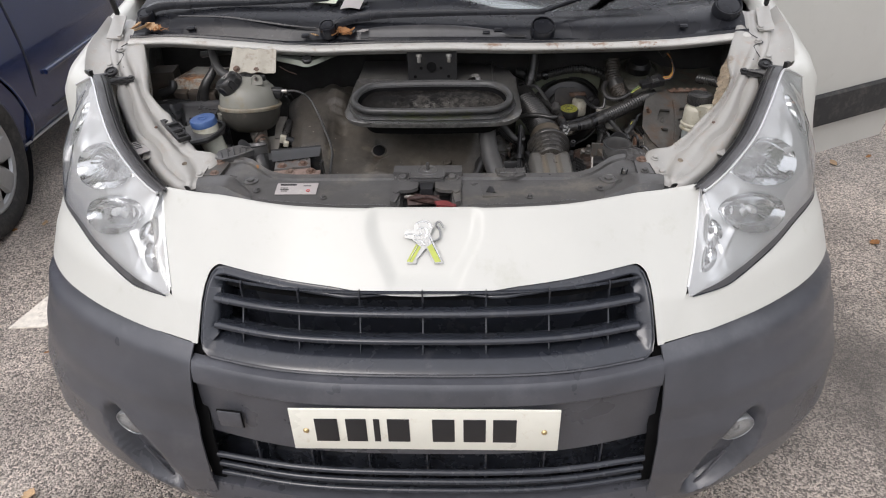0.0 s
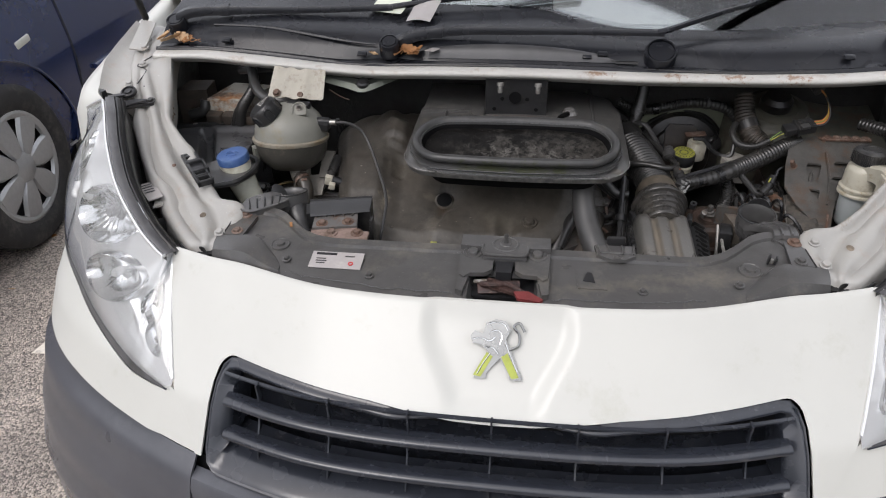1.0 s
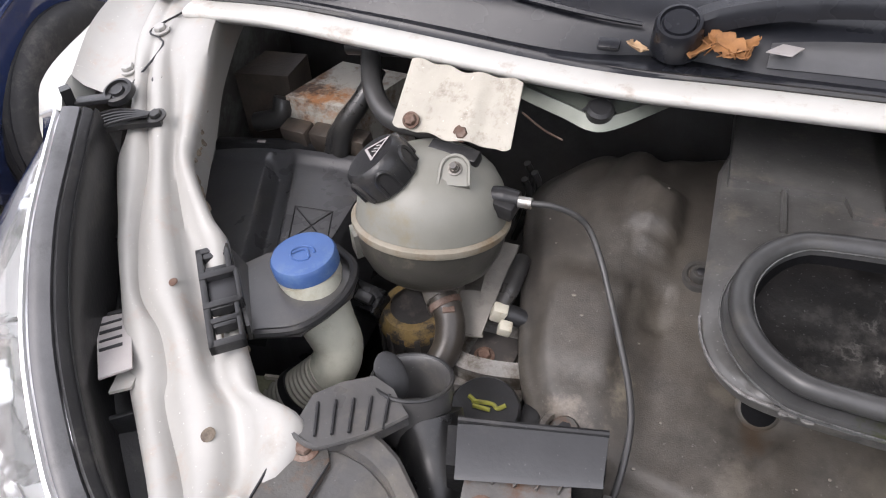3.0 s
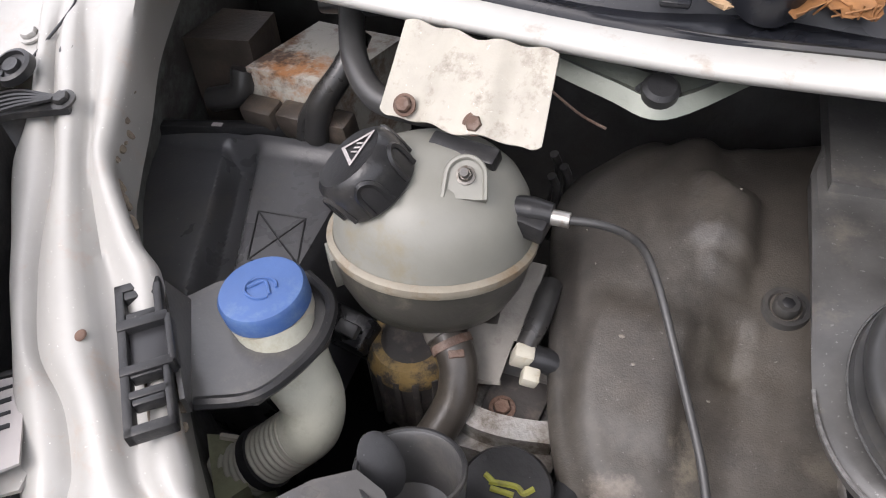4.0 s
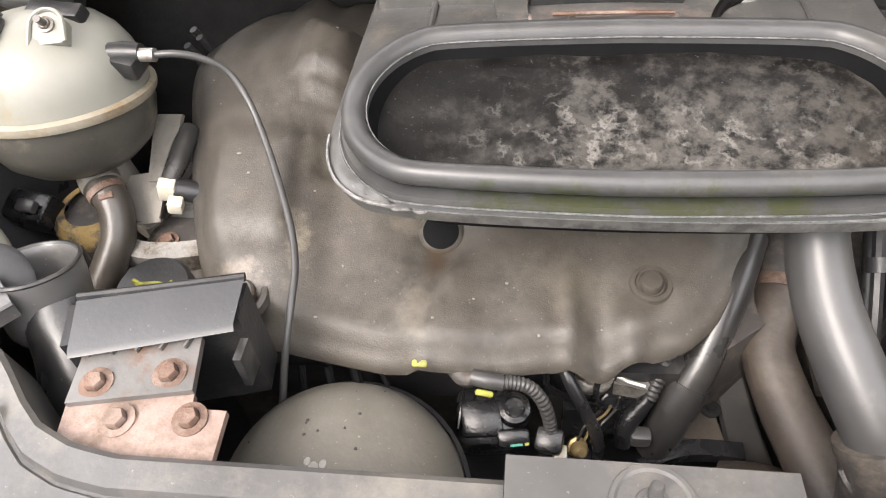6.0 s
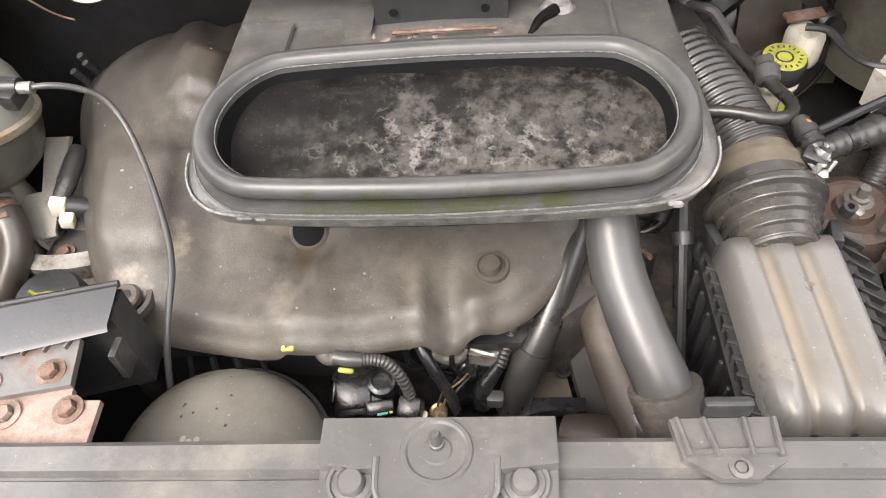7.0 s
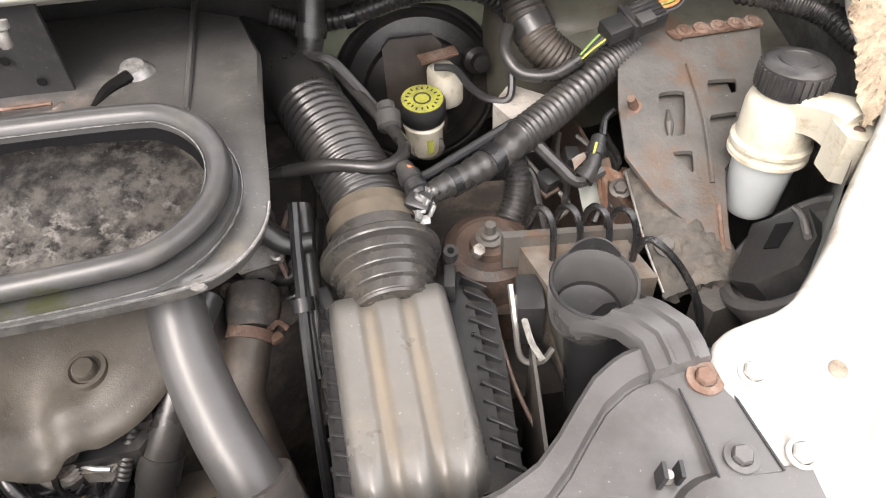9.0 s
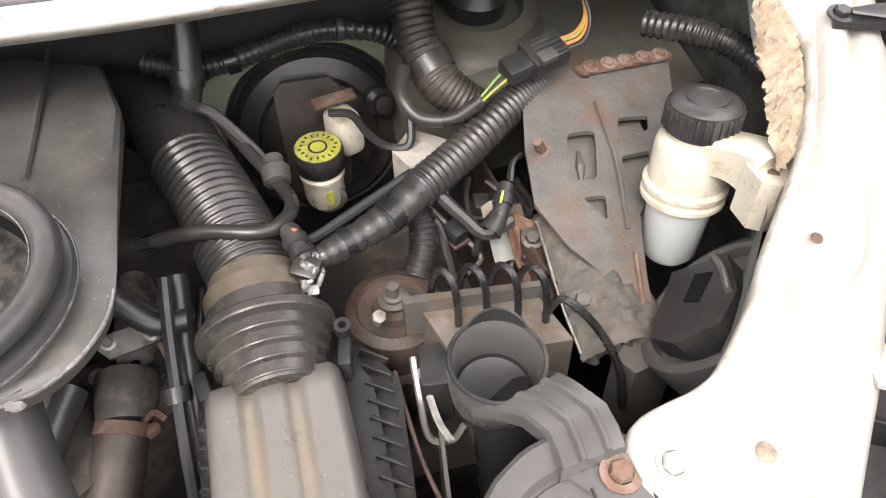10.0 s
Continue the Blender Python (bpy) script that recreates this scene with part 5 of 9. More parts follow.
bolt("screw", (.177, .372, .892), hook, PANEL, (0, 0, 1), .004, 1.7, .003)


# ---- engine cover ----
cover = thing("engine_cover", (-.13, .72, .78), "dusty brown grey foam engine cover with stains and bolts", "engine cover", BAY)
OUT = [(-.27, .905), (-.318, .892), (-.352, .855), (-.385, .79), (-.368, .70), (-.347, .62), (-.318, .567), (-.28, .545), (-.205, .530), (-.149, .522), (-.09, .527), (-.045, .537), (-.010, .541), (.026, .553), (.066, .570), (.100, .610), (.118, .660), (.128, .75), (.12, .90), (.05, .985), (-.08, .985), (-.20, .94)]
out_pts = spline([(*p, 0) for p in OUT + OUT[:1]], 144)[:-1]


def cover_z(x, y):
    z = .803 + .086 * smooth01((y - .515) / .32)
    z -= .018 * smooth01((x + .10) / .14) * smooth01((.80 - y) / .2)
    z += .020 * smooth01((-.22 - x) / .06) * smooth01((y - .54) / .06)
    z -= .016 * bump2(x, y, -.136, .635, .030, .034)
    z += .010 * smooth01((.028 - abs(x + .255)) / .008) * smooth01((.04 - abs(y - .80)) / .012)
    z -= .007 * smooth01((.014 - abs(x + .238)) / .006) * smooth01((.028 - abs(y - .70)) / .01)
    z += .007 * bump2(x, y, -.150, .55, .016, .05)
    z += .007 * smooth01((.012 - abs(x + .030)) / .014) * smooth01((.62 - y) / .04)
    z -= .010 * bump2(x, y, -.006, .560, .013, .050) + .005 * bump2(x, y, -.002, .535, .014, .02)
    z += .008 * smooth01((.018 - abs(x - .020)) / .014) * smooth01((.60 - y) / .04)
    z -= .010 * bump2(x, y, -.262, .90, .012, .05)
    z += .009 * smooth01((x + .150 - .25 * (y - .53)) / .008) * smooth01((-.085 - x) / .04) * smooth01((.625 - y) / .03)
    z += .008 * smooth01((x + .268) / .006) * smooth01((-.232 - x) / .006) * smooth01((y - .74) / .01) * smooth01((.83 - y) / .02)
    z -= .010 * bump2(x, y, -.315 + .2 * (y - .85), .86, .010, .06)
    z += .006 * smooth01((.040 - abs(x + .30)) / .01) * smooth01((.05 - abs(y - .66)) / .012)
    z += .0025 * noise.noise(Vector((x * 11, y * 11, 1.7))) + .0012 * noise.noise(Vector((x * 40, y * 40, 5.0)))
    return z


bm = B()
CX, CY = -.13, .74
V = []
for p in out_pts:
    row = []
    for k in range(41):
        v = k / 40
        x, y = CX + (p.x - CX) * v, CY + (p.y - CY) * v
        z = cover_z(x, y) - .016 * smooth01((v - .90) / .10)
        row.append(bm.verts.new((x, y, z)) if k else None)
    x, y = p.x, p.y
    row.append(bm.verts.new((x + (p.x - CX) * .006, y + (p.y - CY) * .006, cover_z(x, y) - .024)))
    row.append(bm.verts.new((x - (p.x - CX) * .03, y - (p.y - CY) * .03, cover_z(x, y) - .026)))
    V.append(row)
mid = bm.verts.new((CX, CY, cover_z(CX, CY)))
for i in range(len(V)):
    a, b = V[i], V[(i + 1) % len(V)]
    bm.faces.new((mid, a[1], b[1]))
    for k in range(1, len(a) - 1):
        bm.faces.new((a[k], a[k + 1], b[k + 1], b[k]))
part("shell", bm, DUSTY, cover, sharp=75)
m = axis_to((-.1375, .640, .820), (.05, -.55, .85))
# Black disc on the shell; the hole's dark inside is given by colour.
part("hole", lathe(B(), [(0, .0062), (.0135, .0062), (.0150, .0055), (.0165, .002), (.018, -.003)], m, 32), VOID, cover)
part("hole_rim", lathe(B(), [(.0152, .0056), (.0165, .0050), (.019, .002), (.021, -.003)], m, 32), DUSTY, cover)
for x, y in ((.034, .606), (-.292, .566), (-.204, .741)):
    z = cover_z(x, y)
    m = axis_to((x, y, z - .001), (0, -.2, 1))
    k, mat_ = (1.35, STEEL_DARK) if x < -.25 else (1.0, PIPE if x < -.1 else DUSTY)
    part("bolt_seat", lathe(B(), [(.011 * k, .001), (.013 * k, .004), (.0165 * k, .004), (.018 * k, -.002)], m, 30), DUSTY if k > 1 else mat_, cover)
    part("bolt", lathe(B(), [(0, .009), (.008 * k, .009), (.0095 * k, .007), (.0095 * k, .0), (0, 0)], m, 12), mat_, cover)
    if x < -.1:
        part("bolt_socket", lathe(B(), [(0, .0094), (.0042 * k, .0094), (.0048 * k, .009)], m, 6), INK, cover)
part("yellow_tag", box(B(), (-.143, .524, .796), (.012, .006, .009), pose(0, 0, 0, 30), .002), YELLOW, cover)
part("yellow_tag", box(B(), (-.094, .511, .780), (.014, .005, .007), pose(0, 0, 0, 30, 15), .002), YELLOW, cover)


# ---- air scoop over the engine ----
scoop = thing("air_scoop", (0, .70, .87), "grimy black plastic air scoop with an oval rubber seal", "air scoop", BAY)


def stadium(off, n=96, half=.106, rad=.083, cy=.619):
    pts = []
    for i in range(n):
        a = 2 * math.pi * i / n
        c, s = math.cos(a), math.sin(a)
        x = math.copysign(half, c) * smooth01(abs(c) * 2.2) + (rad + off) * c
        y = (rad + off) * s
        pts.append((x, cy + y))
    return pts


prof = [(-.018, .925), (-.016, .945), (-.0145, .963), (-.012, .9695), (-.007, .973), (-.001, .972), (.002, .968), (.003, .963), (.000, .9595), (-.006, .9575), (-.006, .9552), (.004, .9535), (.0055, .949), (.002, .946), (-.001, .944), (.001, .941)]
bm = B()
loft(bm, [[(x, y, z + .010 * smooth01((y - .56) / .16)) for x, y in stadium(o)] for o, z in prof])
rings = [[v for v in bm.verts][i * 96:(i + 1) * 96] for i in range(len(prof))]
for a, b in zip(rings, rings[1:]):
    bm.faces.new((a[95], a[0], b[0], b[95]))
part("seal", bm, SEAL, scoop, "oval ribbed rubber seal", sharp=60)
# Extra black liner inside the seal, so the opening looks deeply shaded.
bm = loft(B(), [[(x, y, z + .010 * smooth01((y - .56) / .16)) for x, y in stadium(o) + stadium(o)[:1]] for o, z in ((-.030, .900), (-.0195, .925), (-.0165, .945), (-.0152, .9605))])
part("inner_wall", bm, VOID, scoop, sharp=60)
# Ridges of the seal in paler rubber: bright edge lines set by colour.
GLINT_EDGE = surf("pale rubber edge glint", (0.085, 0.085, 0.083), 0.22, var=0.5, scale=150, bump=0.2, coat=0.3)
for off, z, r in ((.0060, .9497, .0008), (-.0146, .9650, .0007)):
    ring = [(x, y, z + .010 * smooth01((y - .56) / .16)) for x, y in stadium(off)]
    part("seal_bead", tube(B(), ring + ring[:1], r, 6, 300), GLINT_EDGE, scoop)
# flange: from the oval out to the plate's outline
flange = [(-.207, .93), (-.207, .70), (-.208, .62), (-.203, .59), (-.188, .564), (-.160, .547), (0, .540), (.160, .545), (.190, .562), (.207, .59), (.211, .62), (.209, .70), (.207, .93), (0, .93)]
for _ in range(3):
    flange = [((1 - f) * a[0] + f * b[0], (1 - f) * a[1] + f * b[1]) for a, b in zip(flange, flange[1:] + flange[:1]) for f in (.25, .75)]
bm = B()
inner = stadium(.001)
rows = []
for x, y in inner:
    d = Vector((x, y - .619))
    best = 9
    for (ax, ay), (bx, by) in zip(flange, flange[1:] + flange[:1]):
        e = Vector((bx - ax, by - ay))
        den = d.x * e.y - d.y * e.x
        if abs(den) > 1e-9:
            t = ((ax) * e.y - (ay - .619) * e.x) / den
            u = ((ax) * d.y - (ay - .619) * d.x) / den
            if t > 0 and -1e-6 <= u <= 1 + 1e-6:
                best = min(best, t)
    ox, oy = d.x * best, .619 + d.y * best
    rows.append([(x, y, .941 + .010 * smooth01((y - .56) / .16)), (x + (ox - x) * .5, y + (oy - y) * .5, .939 + .008 * smooth01((y - .56) / .16)), (ox - d.x * .03, oy - d.y * .03, .938 + .006 * smooth01((y - .56) / .16)), (ox, oy, .934 + .006 * smooth01((y - .56) / .16)), (ox - d.x * .02, oy - d.y * .02, .925), (ox * .80, .619 + (oy - .619) * .70, .922)])
loft(bm, rows + rows[:1])
part("flange", bm, INTAKE, scoop, sharp=40)
lip = [p for p in spline([(x, y, 0) for x, y in flange + flange[:1]], 420) if p.y < .62]
cut = max(range(len(lip) - 1), key=lambda i: (lip[i + 1] - lip[i]).length)
lip = lip[cut + 1:] + lip[:cut + 1] if (lip[cut + 1] - lip[cut]).length > .05 else lip
# Paler tube along the worn flange edge; its highlight is put into the colour.
part("flange_edge", tube(B(), [(p.x, p.y, .9365 + .006 * smooth01((p.y - .56) / .16)) for p in lip[::6]], .0012, 6, 160), BRIGHT_EDGE, scoop)
rnd = random.Random(12)
for k in range(16):
    x, q = rnd.uniform(-.15, .17), rnd.uniform(.0012, .0030)
    part("crumb", lathe(B(), [(0, .0012), (.8, .0009), (1, -.001)], Matrix.Translation((x, .5445 + rnd.uniform(-.002, .003), .9392)) @ Matrix.Diagonal((q * rnd.uniform(1, 2.2), q, 1, 1)), 8), BRIGHT_EDGE, scoop)
fl_ring = stadium(-.0165)


def floor_at(x, y, v):
    x, y = x * v, .619 + (y - .619) * v
    return (x, y, .922 + .040 * smooth01((y - .545) / .15) - .004 * smooth01((.012 - abs(x + .075)) / .01) + .004 * noise.noise(Vector((x * 30, y * 30, 0))) + .0015 * noise.noise(Vector((x * 90, y * 60, 4))))


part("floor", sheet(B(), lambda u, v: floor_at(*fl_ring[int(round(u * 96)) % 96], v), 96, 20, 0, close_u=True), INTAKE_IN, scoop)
part("body", prism(B(), [(-.13, .70), (.13, .70), (.165, .72), (.17, .94), (-.17, .94), (-.165, .72)], .86, .92, bevel=.015), PLASTIC, scoop)
part("back_step", prism(B(), [(-.198, .79), (-.10, .79), (-.095, .765), (-.07, .762), (-.07, .93), (-.198, .93)], .935, .953, bevel=.004), INTAKE, scoop)
for sg in (-1, 1):
    part("long_rib", tube(B(), [(sg * .15, .73, .948), (sg * .148, .92, .950)], .003, 6), INTAKE, scoop)
part("cast_boss", lathe(B(), [(0, .010), (.010, .009), (.014, .004), (.018, -.002)], axis_to((.103, .800, .947), (0, -.2, 1)), 20), BRIGHT_EDGE, scoop)
part("cast_rib", tube(B(), [(.10, .79, .951), (.085, .775, .950), (.075, .755, .947)], [.006, .005, .003], 8), INTAKE_IN, scoop)
CRUST = surf("pink white corrosion crust", (0.19, 0.15, 0.132), 0.75, var=0.5, scale=90, bump=0.9, relief=110, dirt=(0.05, 0.045, 0.04), amount=0.4, dscale=45)
rnd = random.Random(3)
for k in range(9):
    x, y, q = -.066 + .0135 * k + rnd.uniform(-.005, .005), .764 + rnd.uniform(-.008, .008), rnd.uniform(.003, .0065)
    part("crust", lathe(B(), [(0, .0022), (.5, .0018), (.85, .0008), (1, -.001)], Matrix.Translation((x, y, .948)) @ Matrix.Rotation(rnd.uniform(0, 3), 4, "Z") @ Matrix.Diagonal((q * rnd.uniform(1, 1.9), q * .7, 1, 1)), 9), CRUST, scoop)
part("rust_seam", tube(B(), [(-.05, .758, .9545), (.0, .757, .9555), (.045, .758, .9545)], .0018, 6), RUST, scoop)

GRIT = surf("pale grit", (0.22, 0.20, 0.17), 0.7, var=0.3)
rnd = random.Random(77)
for k in range(26):
    p = out_pts[rnd.randrange(len(out_pts))].lerp(Vector((CX, CY, 0)), rnd.uniform(.06, .55))
    if p.y < .86 and (p.x < -.215 or p.y < .60):
        q = rnd.uniform(.0006, .0015)
        part("grit", lathe(B(), [(0, q * .8), (q, q * .3), (q * .9, -q)], Matrix.Translation((p.x, p.y, cover_z(p.x, p.y) + .0003)) @ Matrix.Diagonal((rnd.uniform(.7, 1.6), 1, 1, 1)), 6), GRIT, cover)
bracket = thing("hanging_bracket", (0, .79, .95), "black steel bracket with brass studs under the cowl edge", "bracket", BAY)
bm = sheet(B(), lambda u, v: (-.068 + .124 * u, .784 + .004 * math.sin(3 * u), .948 + .09 * v), 12, 8, .004)
part("plate", bm, PLASTIC, bracket)
part("hole", lathe(B(), [(0, .0005), (.012, .0005), (.0125, .0)], axis_to((-.008, .7835, .985), (0, -1, .0)), 24), VOID, bracket)
for x, z in ((-.034, .982), (.016, .982), (-.05, .96), (.035, .96)):
    part("small_hole", lathe(B(), [(0, .0005), (.0034, .0005), (.004, .0)], axis_to((x, .7835, z), (0, -1, 0)), 12), VOID, bracket)
for x in (-.037, .037):
    m = axis_to((x, .757, 1.022), (0, -.25, -1))
    part("stud", lathe(B(), [(.007, -.004), (.007, .002), (.0045, .003), (.0045, .014), (.0035, .016), (0, .016)], m, 14), ALLOY, bracket)

# ---- intake pipes in front ----
pipe = thing("intake_pipe", (.15, .52, .78), "satin grey black plastic intake pipe from scoop to front", "intake pipe", BAY)
part("pipe", tube(B(), [(.131, .615, .910), (.130, .587, .882), (.136, .550, .854), (.150, .510, .829), (.165, .479, .806), (.172, .462, .784), (.175, .452, .755)], [.0195, .0205, .0212, .0218, .022, .0222, .0222], 28, 60), PIPE, pipe)
part("mould_line", tube(B(), [(.121, .585, .898), (.128, .545, .872), (.143, .503, .8475), (.158, .471, .8235)], .0008, 5, 30), PIPE, pipe)
part("collar", tube(B(), [(.167, .476, .802), (.1735, .460, .780), (.176, .450, .757)], [.0265, .0285, .029], 26, 10), HOSE, pipe)
part("collar_rim", tube(B(), [(.1662, .478, .805), (.168, .4735, .799)], [.0285, .0285], 26, 4), HOSE, pipe)
part("collar_wire", tube(B(), [(.170 + .030 * math.cos(a), .466 + .022 * math.sin(a), .7915 + .016 * math.sin(a) - .006 * math.cos(a)) for a in np.linspace(3.4, 6.1, 14)], .0016, 6, 40), BRIGHT_EDGE, pipe)
for k in range(4):
    part("tooth", lathe(B(), [(0, .004), (.0012, .003), (.0016, 0)], axis_to((.1215 + .0040 * k, .538 - .0085 * k, .842 - .0062 * k), (-1, -.4, .3)), 8), PIPE, pipe)
pipe2 = thing("charge_pipe", (.19, .52, .72), "dusty brown rubber charge pipe with a rusty clip", "charge pipe", BAY)
part("pipe", tube(B(), [(.155, .650, .757), (.148, .628, .745), (.140, .600, .730), (.148, .560, .716), (.162, .517, .705), (.176, .475, .695), (.185, .44, .68)], [.020, .021, .0215, .0225, .0235, .025, .026], 24, 50), CHARGE, pipe2)
part("clip", tube(B(), [(.156, .652, .758), (.153, .643, .754)], [.0222, .0222], 24, 4), RUST, pipe2)
part("clip_screw", box(B(), (.178, .640, .757), (.012, .010, .008), pose(0, 0, 0, 0, 0, 25), .002), RUST, pipe2)
part("clip_ear", tube(B(), [(.172, .646, .762), (.182, .648, .768), (.190, .642, .764)], .0028, 6), RUST, pipe2)
part("neck", tube(B(), [(.160, .690, .765), (.158, .670, .762), (.156, .652, .757)], [.026, .025, .021], 22, 12), HOSE, pipe2)
part("neck_flange", prism(B(), [(.120, .705), (.135, .722), (.190, .712), (.192, .690), (.170, .672), (.138, .676)], .740, .762, bevel=.004), HOSE, pipe2)
bolt("bolt", (.136, .700, .765), pipe2, STEEL, (0, -.4, 1), .005)
# ---- air filter box with its bellows ----
filt = thing("air_filter_box", (.285, .52, .62), "dusty grey black air filter housing with grooved lid", "air filter box", BAY)
bm = B()
rows = []
for y, w, zt in ((.432, .040, .800), (.436, .044, .818), (.446, .0465, .828), (.47, .047, .832), (.53, .0475, .835), (.585, .048, .836), (.604, .0485, .834), (.610, .047, .820), (.612, .046, .80)):
    cx = .281
    sec = []
    for u in np.linspace(-1, 1, 41):
        groove = .0045 * (smooth01((.17 - abs(u + .36)) / .11) + smooth01((.17 - abs(u - .30)) / .11)) * (1 if y > .45 else .6)
        edge = .010 * max(0, (abs(u) - .84) / .16) ** 2
        bulge = .003 * math.cos(u * 9.2) * (1 if y < .45 else .2)
        sec.append((cx + u * w, y - .003 * math.cos(u * 9.2) * (1 if y < .45 else 0), zt - groove - edge + bulge))
    sec = [(cx - w - .002, y, zt - .03)] + sec + [(cx + w + .002, y, zt - .03)]
    rows.append(sec)
loft(bm, rows)
LID = surf("dusty lid plastic", (0.122, 0.118, 0.110), 0.30, var=0.08, scale=30, bump=0.12, dirt=(0.150, 0.138, 0.120), amount=0.22, dscale=9, speck=0.35)
for x, f in ((.2645, .80), (.2955, .70)):
    stain_or_shade(LID, (.185, .150, .105), (x, .528, .83), (.0075, .10, .03), grain=70, edge=.75, full=f, rag=1.4)
part("lid", bm, LID, filt, sharp=70)
FIN = surf("black ribbed plastic", (0.012, 0.012, 0.0125), 0.30, var=0.2, scale=40, bump=0.1, dirt=(0.04, 0.037, 0.032), amount=0.22, dscale=30, speck=.3)
part("base", prism(B(), [(.226, .436), (.338, .436), (.346, .50), (.352, .60), (.34, .63), (.226, .63)], .60, .803, bevel=.006), PLASTIC, filt)
part("base_flange", prism(B(), [(.220, .440), (.350, .436), (.362, .52), (.372, .60), (.350, .645), (.222, .64)], .788, .797, bevel=.002), FIN, filt)
for k in range(12):
    y = .455 + .0155 * k
    part("rib", box(B(), (.342 + .0018 * k * .7, y, .792), (.024, .0028, .026), pose(0, 0, 0, 0, 14, -32), .0008), FIN, filt)
    part("rib", box(B(), (.229, y, .798), (.012, .004, .014), pose(0, 0, 0, 0, 0, -20), .0008), PLASTIC, filt)
for k in range(7):
    part("side_rib", box(B(), (.222, .46 + .024 * k, .74), (.008, .004, .10), bevel=.001), PLASTIC, filt)
ax = Vector((.284, .60, .815))
tip = Vector((.281, .70, .838))
d = (tip - ax).normalized()
prof = [(.0, .0), (.034, .0)]
for h0, r0, r1 in ((.002, .0365, .0385), (.0125, .0405, .0425), (.0235, .0445, .0462), (.0345, .0482, .0498)):
    prof += [(r0 - .0012, h0), (r0, h0 + .0004), (r0 + .0006, h0 + .0014), (r0 - .0006, h0 + .0024), (r1 - .0016, h0 + .0095)]
prof += [(.0515, .0455), (.0545, .0460), (.0555, .0475), (.0556, .0525), (.0545, .0540), (.0500, .0545), (.0488, .0555), (.0480, .063), (.0452, .064), (.0445, .074)]
part("collar", lathe(B(), [(r_ * .95, h_) for r_, h_ in prof], axis_to(ax, d), 40), surf("dusty black collar", (0.038, 0.036, 0.034), 0.26, var=0.15, scale=30, bump=0.10, dirt=(0.072, 0.065, 0.055), amount=0.38, dscale=18, speck=0.4), filt, sharp=30)
part("band", lathe(B(), [(.0385, .070), (.0425, .071), (.0425, .086), (.0385, .087), (.037, .10)], axis_to(ax, d), 40), surf("tan dusty band", (0.085, 0.070, 0.052), 0.7, var=0.25), filt)
for sx in (-1, 1):
    part("clip", box(B(), (.284 + sx * .052, .618, .815), (.010, .026, .020), pose(0, 0, 0, 0, 0, -sx * 12), .002), PLASTIC, filt)
part("clip_eye", lathe(B(), [(.003, 0), (.003, .012), (.006, .012), (.006, 0)], axis_to((.338, .622, .842), (0, -.3, 1)), 14), PLASTIC, filt)
part("sensor", box(B(), (.322, .672, .862), (.022, .018, .018), pose(0, 0, 0, 20, 10, -30), .003), PLASTIC, filt)
part("sensor_plug", lathe(B(), [(0, -.020), (.007, -.020), (.008, -.016), (.0105, -.015), (.0105, -.010), (.009, -.009), (.009, -.005), (.0105, -.004), (.0105, .004), (.0085, .005), (.0085, .012), (.0065, .016), (0, .017)], axis_to((.319, .694, .872), (-.25, .90, .25)), 16), PLASTIC, filt)
FOIL = surf("crumpled foil", (.22, .22, .215), .38, metal=.5, var=.3, bump=.8, relief=180)
rnd = random.Random(7)
for k in range(16):
    p = Vector((.325 + rnd.uniform(-.009, .009), .668 + rnd.uniform(-.017, .014), .864 + rnd.uniform(-.006, .006)))
    part("foil", box(B(), (0, 0, 0), (rnd.uniform(.006, .014), rnd.uniform(.004, .009), rnd.uniform(.002, .005)), Matrix.Translation(p) @ Euler((rnd.uniform(-1, 1), rnd.uniform(-1, 1), rnd.uniform(0, 3))).to_matrix().to_4x4(), .0012), FOIL, filt)
bel = thing("intake_bellows", (.25, .80, .82), "ribbed black rubber intake hose behind the filter", "intake hose", BAY)
part("bellows", tube(B(), [(.281, .695, .838), (.272, .735, .846), (.258, .79, .852), (.240, .85, .857)], .0345, 26, wave=.06, pitch=.0085), RUBBER, bel, sharp=80)
part("elbow", tube(B(), [(.242, .845, .857), (.228, .885, .862), (.205, .93, .866), (.17, .97, .866)], [.036, .037, .037, .037], 22, 24), RUBBER, bel)

# ---- small castings and hoses between the scoop and the filter ----
egr = thing("throttle_casting", (.17, .735, .77), "bare alloy throttle casting with a steel bolt under the scoop", "casting", BAY)
part("body", loft(B(), [[(.168 + w * math.cos(a), y, .772 + h * math.sin(a)) for a in np.linspace(0, 2 * math.pi, 25)] for y, w, h in ((.700, .004, .004), (.701, .014, .018), (.712, .017, .022), (.716, .021, .026), (.722, .021, .026), (.725, .017, .022), (.76, .018, .024), (.79, .016, .022))]), ALLOY, egr, sharp=40)
part("flange", prism(B(), [(-.020, -.010), (.020, -.010), (.026, .0), (.020, .010), (-.020, .010), (-.026, .0)], -.003, .003, axis_to((.172, .706, .795), (.1, -.5, .85)), .0015), ALLOY, egr)
for dx in (-.017, .017):
    bolt("bolt", (.172 + dx, .7045, .7985), egr, STEEL, (.1, -.5, .85), .0042)
part("strap", tube(B(), [(.204, .752, .806), (.198, .735, .800), (.190, .716, .786), (.193, .700, .768)], [.004, .005, .0045, .003], 6, 16), RUST_PALE, egr)
